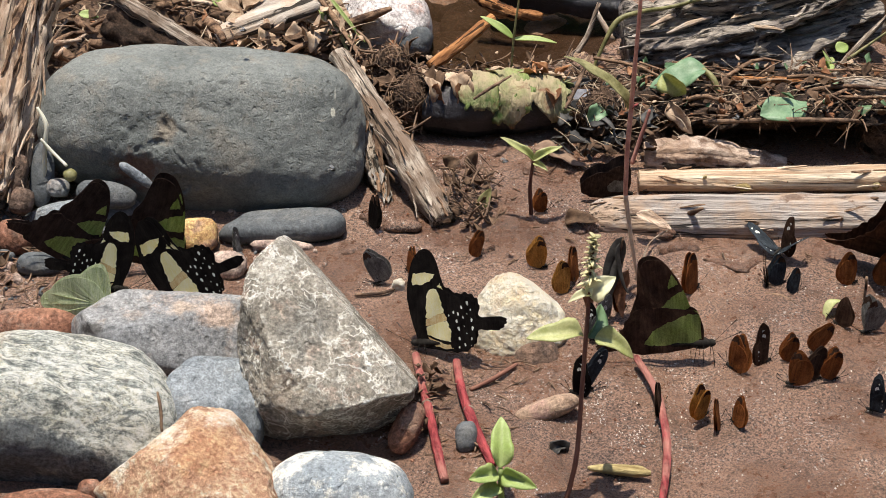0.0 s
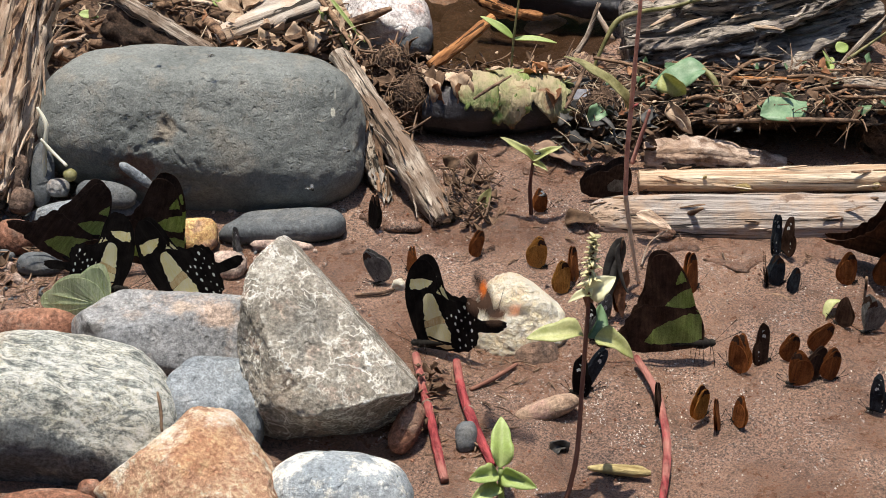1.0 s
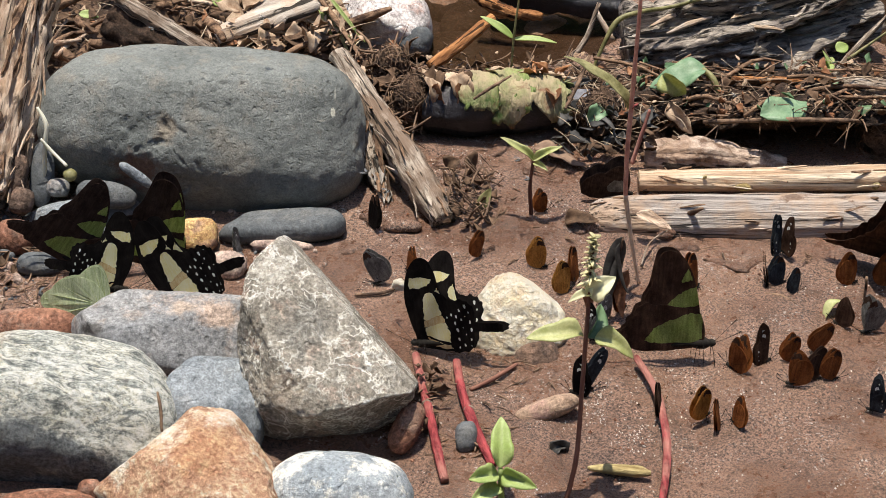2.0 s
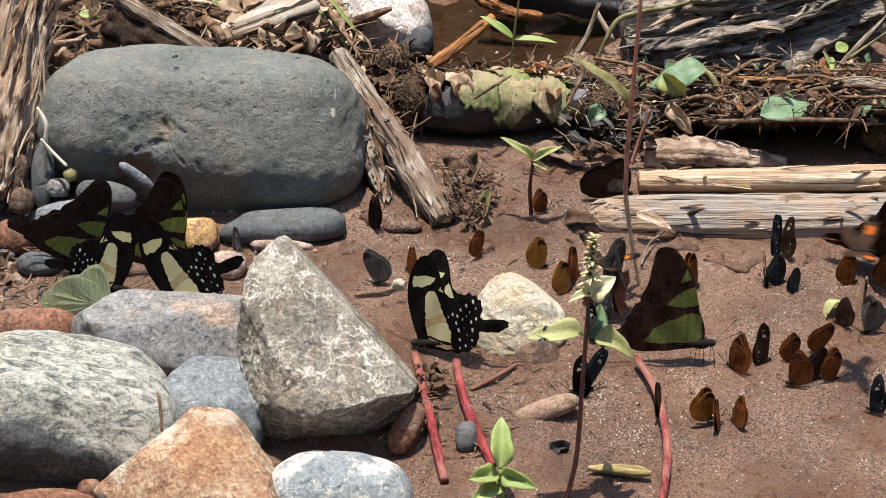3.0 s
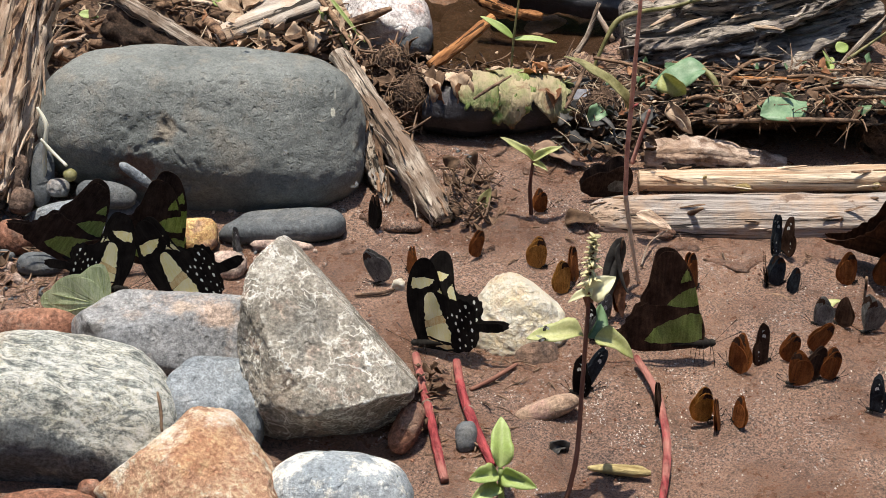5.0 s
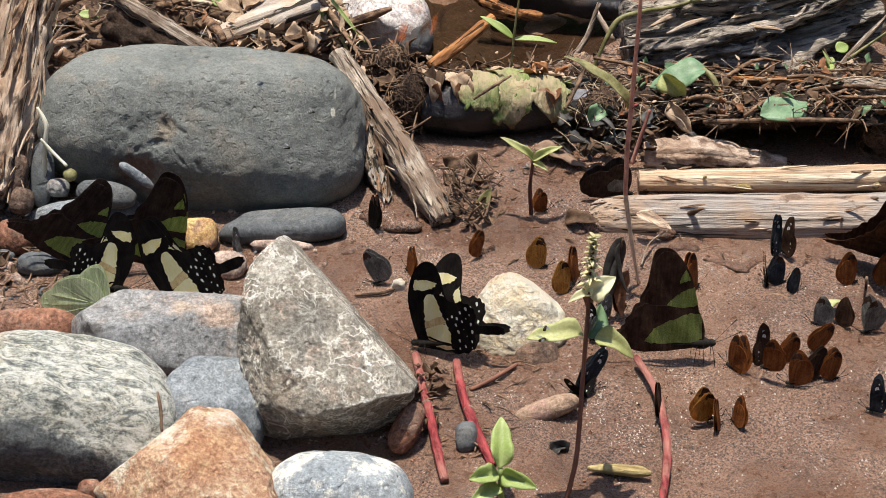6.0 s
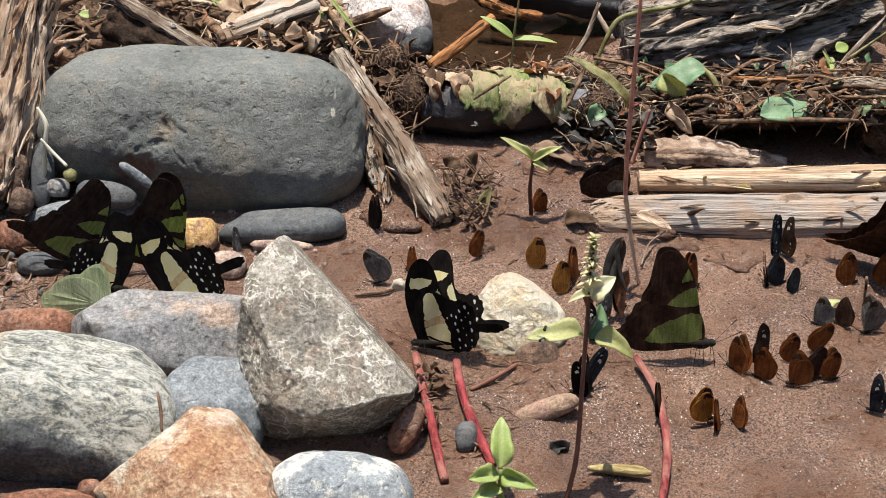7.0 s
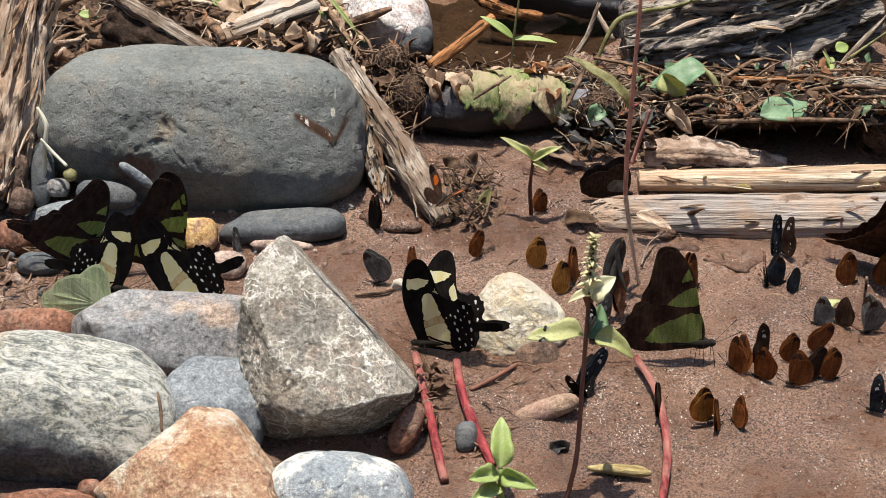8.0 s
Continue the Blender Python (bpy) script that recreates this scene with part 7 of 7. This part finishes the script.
def motions():
    # the large swallowtail: near and far wing swing and lean
    flap(center, [(t, near - 4, far + 2, n, f + 4 if near < 20 else f) for t, n, f, near, far in [
        (0.0, 1, 0, 2, 2), (0.2, -2, -5, 4, 3), (0.4, 8, -7, 34, -24), (0.5, 0, -11, 31, -20), (0.6, -9, -15, 28, -15), (0.8, -3, -6, 15, -8), (1.0, -3, -6, 14, -6), (1.2, -1, -11, 15, 15), (1.35, -4, -8, 9, 8), (1.5, -5, -6, 6, 6),
        (1.7, -3, -8, 8, 7), (2.0, -1, -10, 13, 10), (2.4, -4, -7, 8, 6), (2.7, -2, -9, 11, 9), (3.0, -3, -7, 8, 8), (3.3, -3, -7, 8, 7), (3.5, -3, -7, 8, 7), (3.7, -2, -9, 11, 12), (3.9, -1, -11, 15, 17), (4.1, -3, -8, 9, 9), (4.5, -5, -7, 6, 6),
        (4.9, -3, -9, 10, 8), (5.3, -5, -12, 13, 12), (5.6, -4, -9, 9, 9), (5.8, -6, -13, 13, 13), (6.0, -7, -15, 15, 15), (6.2, -5, -11, 13, 12), (6.5, -4, -9, 12, 10), (6.8, -3, -8, 12, 11), (7.2, -2, -8, 15, 13), (7.4, -1, -8, 9, 9), (7.6, 0, -8, 5, 5), (7.8, 0, -9, 11, 11), (8.0, 0, -9, 15, 15)]])
    # the green-banded one: its near wing closes slowly
    flap(kite, [(t, 2, 1.5, n - 1, n) for t, n in [(0.0, -11), (0.5, -8), (1.0, -4), (1.5, -1), (2.2, 1), (2.8, 0), (3.5, 1), (4.5, 1), (5.5, -1), (6.5, 0), (7.2, 1), (8.0, 1)]])
    quiver(left_a, 1.2, 2.5, 0.22, 1, (0, -1))
    quiver(left_b, 1.2, 2.5, 0.2, 2, (-1, 0))
    quiver(left_kite, 2, 2, 0.4, 3)
    quiver(left_kite_b, 2, 3, 0.3, 4, (3, 0))
    quiver(pale, 5, 3, 0.5, 5)
    quiver(back_black, 8, 5, 0.25, 6)
    # small ones that open and close
    flap(small[22], [(0.0, 55, 55, 0, 0), (0.4, 60, 60, 0, 0), (0.55, 40, 40, 0, 0), (0.7, 1, 1, 0, 0), (8.0, 1, 1, 0, 0)])
    flap(small[24], [(0.0, 6, 6, 0, 0), (1.2, 8, 8, 0, 0), (1.4, 60, 60, 0, 0), (1.6, 50, 50, 0, 0), (2.0, 6, 6, 0, 0), (8.0, 6, 6, 0, 0)])
    flap(small[28], [(0.0, 3, 3, 0, 0), (0.6, 4, 4, 0, 0), (0.8, 55, 55, 0, 0), (1.0, 5, 5, 0, 0), (5.6, 3, 3, 0, 0), (6.0, 45, 45, 0, 0), (6.5, 58, 58, 0, 0), (6.8, 20, 20, 0, 0), (7.4, 10, 10, 0, 0), (8.0, 40, 40, 0, 0)])
    for k, i in enumerate((0, 5, 8, 12, 13, 19)):
        quiver(small[i], 6, 3, 0.8, 20 + k)
    # one small rust butterfly that flies in and settles among the others
    walk(small[7], [(t, pose(*p, 0, 0, yaw)) for t, p, yaw in [
        (0.0, (0.2665, -0.058, 0.0192), 180), (5.2, (0.2665, -0.058, 0.0192), 180), (5.6, (0.1808, -0.0981, 0.0188), 170), (5.8, (0.1529, -0.1066, 0.0126), 165), (5.9, (0.1474, -0.1074, 0.01), 160), (6.2, (0.1403, -0.1062, 0.0016), 150), (8.0, (0.1403, -0.1062, 0.0016), 150)]])
    # a grey one that lands beside the pale leaf
    walk(small[26], [(t, pose(*p, 8, 0, yaw)) for t, p, yaw in [
        (0.0, (0.2676, -0.058, 0.0129), 180), (3.0, (0.2676, -0.058, 0.0129), 180), (3.3, (0.1912, -0.0717, 0.0144), 175), (3.5, (0.1753, -0.0654, 0.002), 165), (3.8, (0.1732, -0.0658, 0.0016), 160), (8.0, (0.1732, -0.0658, 0.0016), 160)]])
    # one that shuffles round while drinking
    walk(small[13], [(0.0, pose(*(0.1144, -0.1338, 0.0014), 0, 0, 40)), (1.7, pose(*(0.1144, -0.1338, 0.0014), 0, 0, 40)), (2.7, pose(*(0.116, -0.137, 0.0014), 0, 0, 10)), (8.0, pose(*(0.116, -0.137, 0.0014), 0, 0, 10))])
    course(fliers[0], [(0.0, (-0.1054, -0.2949, 0.06), 40), (0.42, (-0.0688, -0.3281, 0.06), 60), (0.5, (-0.0681, -0.292, 0.06), 65), (0.6, (-0.0701, -0.2309, 0.06), 62), (0.7, (-0.068, -0.2031, 0.06), 10), (0.8, (-0.0435, -0.2077, 0.06), 0), (0.9, (0.01, -0.2148, 0.06), 30), (1.0, (0.0222, -0.1375, 0.06), 50), (1.1, (0.0507, -0.0965, 0.06), 30), (1.2, (0.0717, -0.0781, 0.06), 20), (1.3, (0.093, -0.0644, 0.06), 20), (1.4, (0.179, -0.0055, 0.06), 10), (1.5, (0.198, -0.0077, 0.06), 0), (1.6, (0.2444, -0.0135, 0.06), 0),
                        (2.6, (0.242, -0.024, 0.06), 180), (2.8, (0.1514, -0.06, 0.06), 200), (2.9, (0.1588, -0.0828, 0.06), -40), (3.0, (0.1854, -0.0942, 0.06), -10), (3.2, (0.2327, -0.1185, 0.06), 0), (8.0, (0.2688, -0.1185, 0.06), 0)], [(0.3, 1.7), (2.4, 3.3)])
    course(fliers[1], [(0.0, (0.0527, 0.2742, 0.06), -90), (1.25, (0.0577, 0.2331, 0.06), -80), (1.4, (0.0572, 0.0147, 0.06), -20), (1.5, (0.0751, 0.008, 0.06), 0), (1.6, (0.1396, 0.0102, 0.06), -20), (1.7, (0.1621, -0.0483, 0.06), -30), (1.9, (0.2308, -0.0734, 0.06), 0), (2.6, (0.2249, -0.1976, 0.06), -90), (4.0, (0.1413, -0.2949, 0.06), 160), (4.3, (0.1093, -0.1801, 0.05), 80), (4.4, (0.1118, -0.145, 0.05), 110), (4.5, (0.1073, -0.0818, 0.008), 100), (4.6, (0.0657, -0.0332, 0.06), 110), (4.8, (0.0376, 0.2174, 0.06), 90),
                        (5.6, (0.1056, 0.2174, 0.06), -90), (5.8, (0.0757, -0.0473, 0.06), 100), (5.9, (0.0695, -0.0066, 0.06), 100), (6.05, (0.0708, 0.2331, 0.06), 90), (8.0, (0.0753, 0.3179, 0.06), 90)], [(1.1, 1.9), (3.9, 4.9), (5.5, 6.2)])
    course(fliers[2], [(0.0, (0.073, 0.2742, 0.06), -80), (1.38, (0.0769, 0.2252, 0.06), -70), (1.5, (0.0908, 0.0108, 0.06), -30), (1.6, (0.1453, -0.0503, 0.06), -20), (1.7, (0.1812, -0.0901, 0.06), -10), (1.8, (0.2305, -0.0965, 0.06), 0), (2.3, (0.2573, 0.0191, 0.06), 180), (2.55, (0.1231, -0.024, 0.06), 190), (2.75, (0.0752, -0.0477, 0.025), 200), (3.05, (0.076, -0.0477, 0.025), 40), (3.1, (0.1066, -0.0687, 0.06), 30), (3.2, (0.131, -0.0433, 0.06), 60), (3.3, (0.1166, -0.0135, 0.06), 100), (3.45, (0.1363, 0.2331, 0.06), 90),
                        (5.9, (0.0053, 0.2493, 0.06), -90), (6.1, (-0.0216, -0.0408, 0.06), -60), (6.25, (-0.0163, -0.0639, 0.06), 0), (6.4, (-0.0093, -0.0433, 0.06), 120), (6.5, (-0.0368, -0.0433, 0.06), 170), (6.7, (-0.0432, -0.0758, 0.06), 150), (6.95, (-0.0743, 0.2493, 0.06), 90), (8.0, (-0.0781, 0.3179, 0.06), 90)], [(1.2, 1.9), (2.2, 2.7), (3.0, 3.6), (5.8, 7.0)])
    course(fliers[3], [(0.0, (-0.1027, 0.2742, 0.06), -60), (3.2, (-0.0734, 0.2331, 0.06), -60), (3.4, (0.0027, -0.0832, 0.06), -10), (3.5, (0.0623, -0.0677, 0.06), 0), (3.6, (0.0958, -0.0786, 0.06), -20), (3.7, (0.1126, -0.1094, 0.06), -20), (3.8, (0.1512, -0.1142, 0.06), 0), (4.0, (0.2306, -0.127, 0.06), 0), (7.1, (0.2369, -0.1009, 0.06), 180), (7.4, (0.1717, -0.0978, 0.06), 150), (7.5, (0.1739, 0.0385, 0.06), 140), (7.6, (0.0995, 0.013, 0.06), 160), (7.8, (-0.0039, -0.0454, 0.05), 190), (7.9, (-0.0023, -0.0439, 0.05), 110), (8.0, (0.0005, -0.034, 0.05), 60)], [(3.1, 4.1), (7.0, 8.0)])
    course(fliers[4], [(0.0, (-0.074, 0.2908, 0.17), -90), (7.6, (-0.0660, 0.1400, 0.16), -90), (7.8, (-0.0540, -0.0250, 0.135), -85), (8.0, (-0.0455, -0.1050, 0.1202), -95)], [(7.5, 8.0)])
    # flies wander over the stones and the log
    for f, p, yaw in ((flies.pop(), (0.0400, -0.1840, 0.0823), 60), (flies.pop(), (0.0389, -0.1860, 0.0783), 20)):
        walk(f, [(0.0, pose(p[0] - 0.16, p[1] + 0.30, p[2] + 0.12, 0, 0, yaw)), (1.7, pose(p[0] - 0.12, p[1] + 0.26, p[2] + 0.10, 0, 0, yaw)), (2.5, pose(p[0] - 0.01, p[1] + 0.02, p[2] + 0.02, 0, 0, yaw)), (2.7, pose(*p, 0, 0, yaw)), (8.0, pose(*p, 0, 0, yaw + 15))])
    for k, f in enumerate(flies):
        rnd = random.Random(40 + k)
        cx, cy, cz, sx, sy = [(-0.10, 0.07, 0.085, 0.06, 0.02), (-0.05, -0.05, 0.075, 0.03, 0.03), (0.03, 0.0, 0.05, 0.03, 0.03), (0.15, 0.06, 0.04, 0.06, 0.02)][k % 4]
        rows, t, p = [], 0.0, Vector((cx, cy, cz))
        while t < 8.0:
            rows.append((t, pose(p.x, p.y, p.z, 0, 0, rnd.uniform(-40, 40))))
            p = Vector((cx + rnd.uniform(-sx, sx), cy + rnd.uniform(-sy, sy), cz + rnd.uniform(-0.012, 0.02)))
            t += rnd.uniform(0.25, 0.6)
        rows.append((8.0, pose(p.x, p.y, p.z)))
        walk(f, rows)


motions()
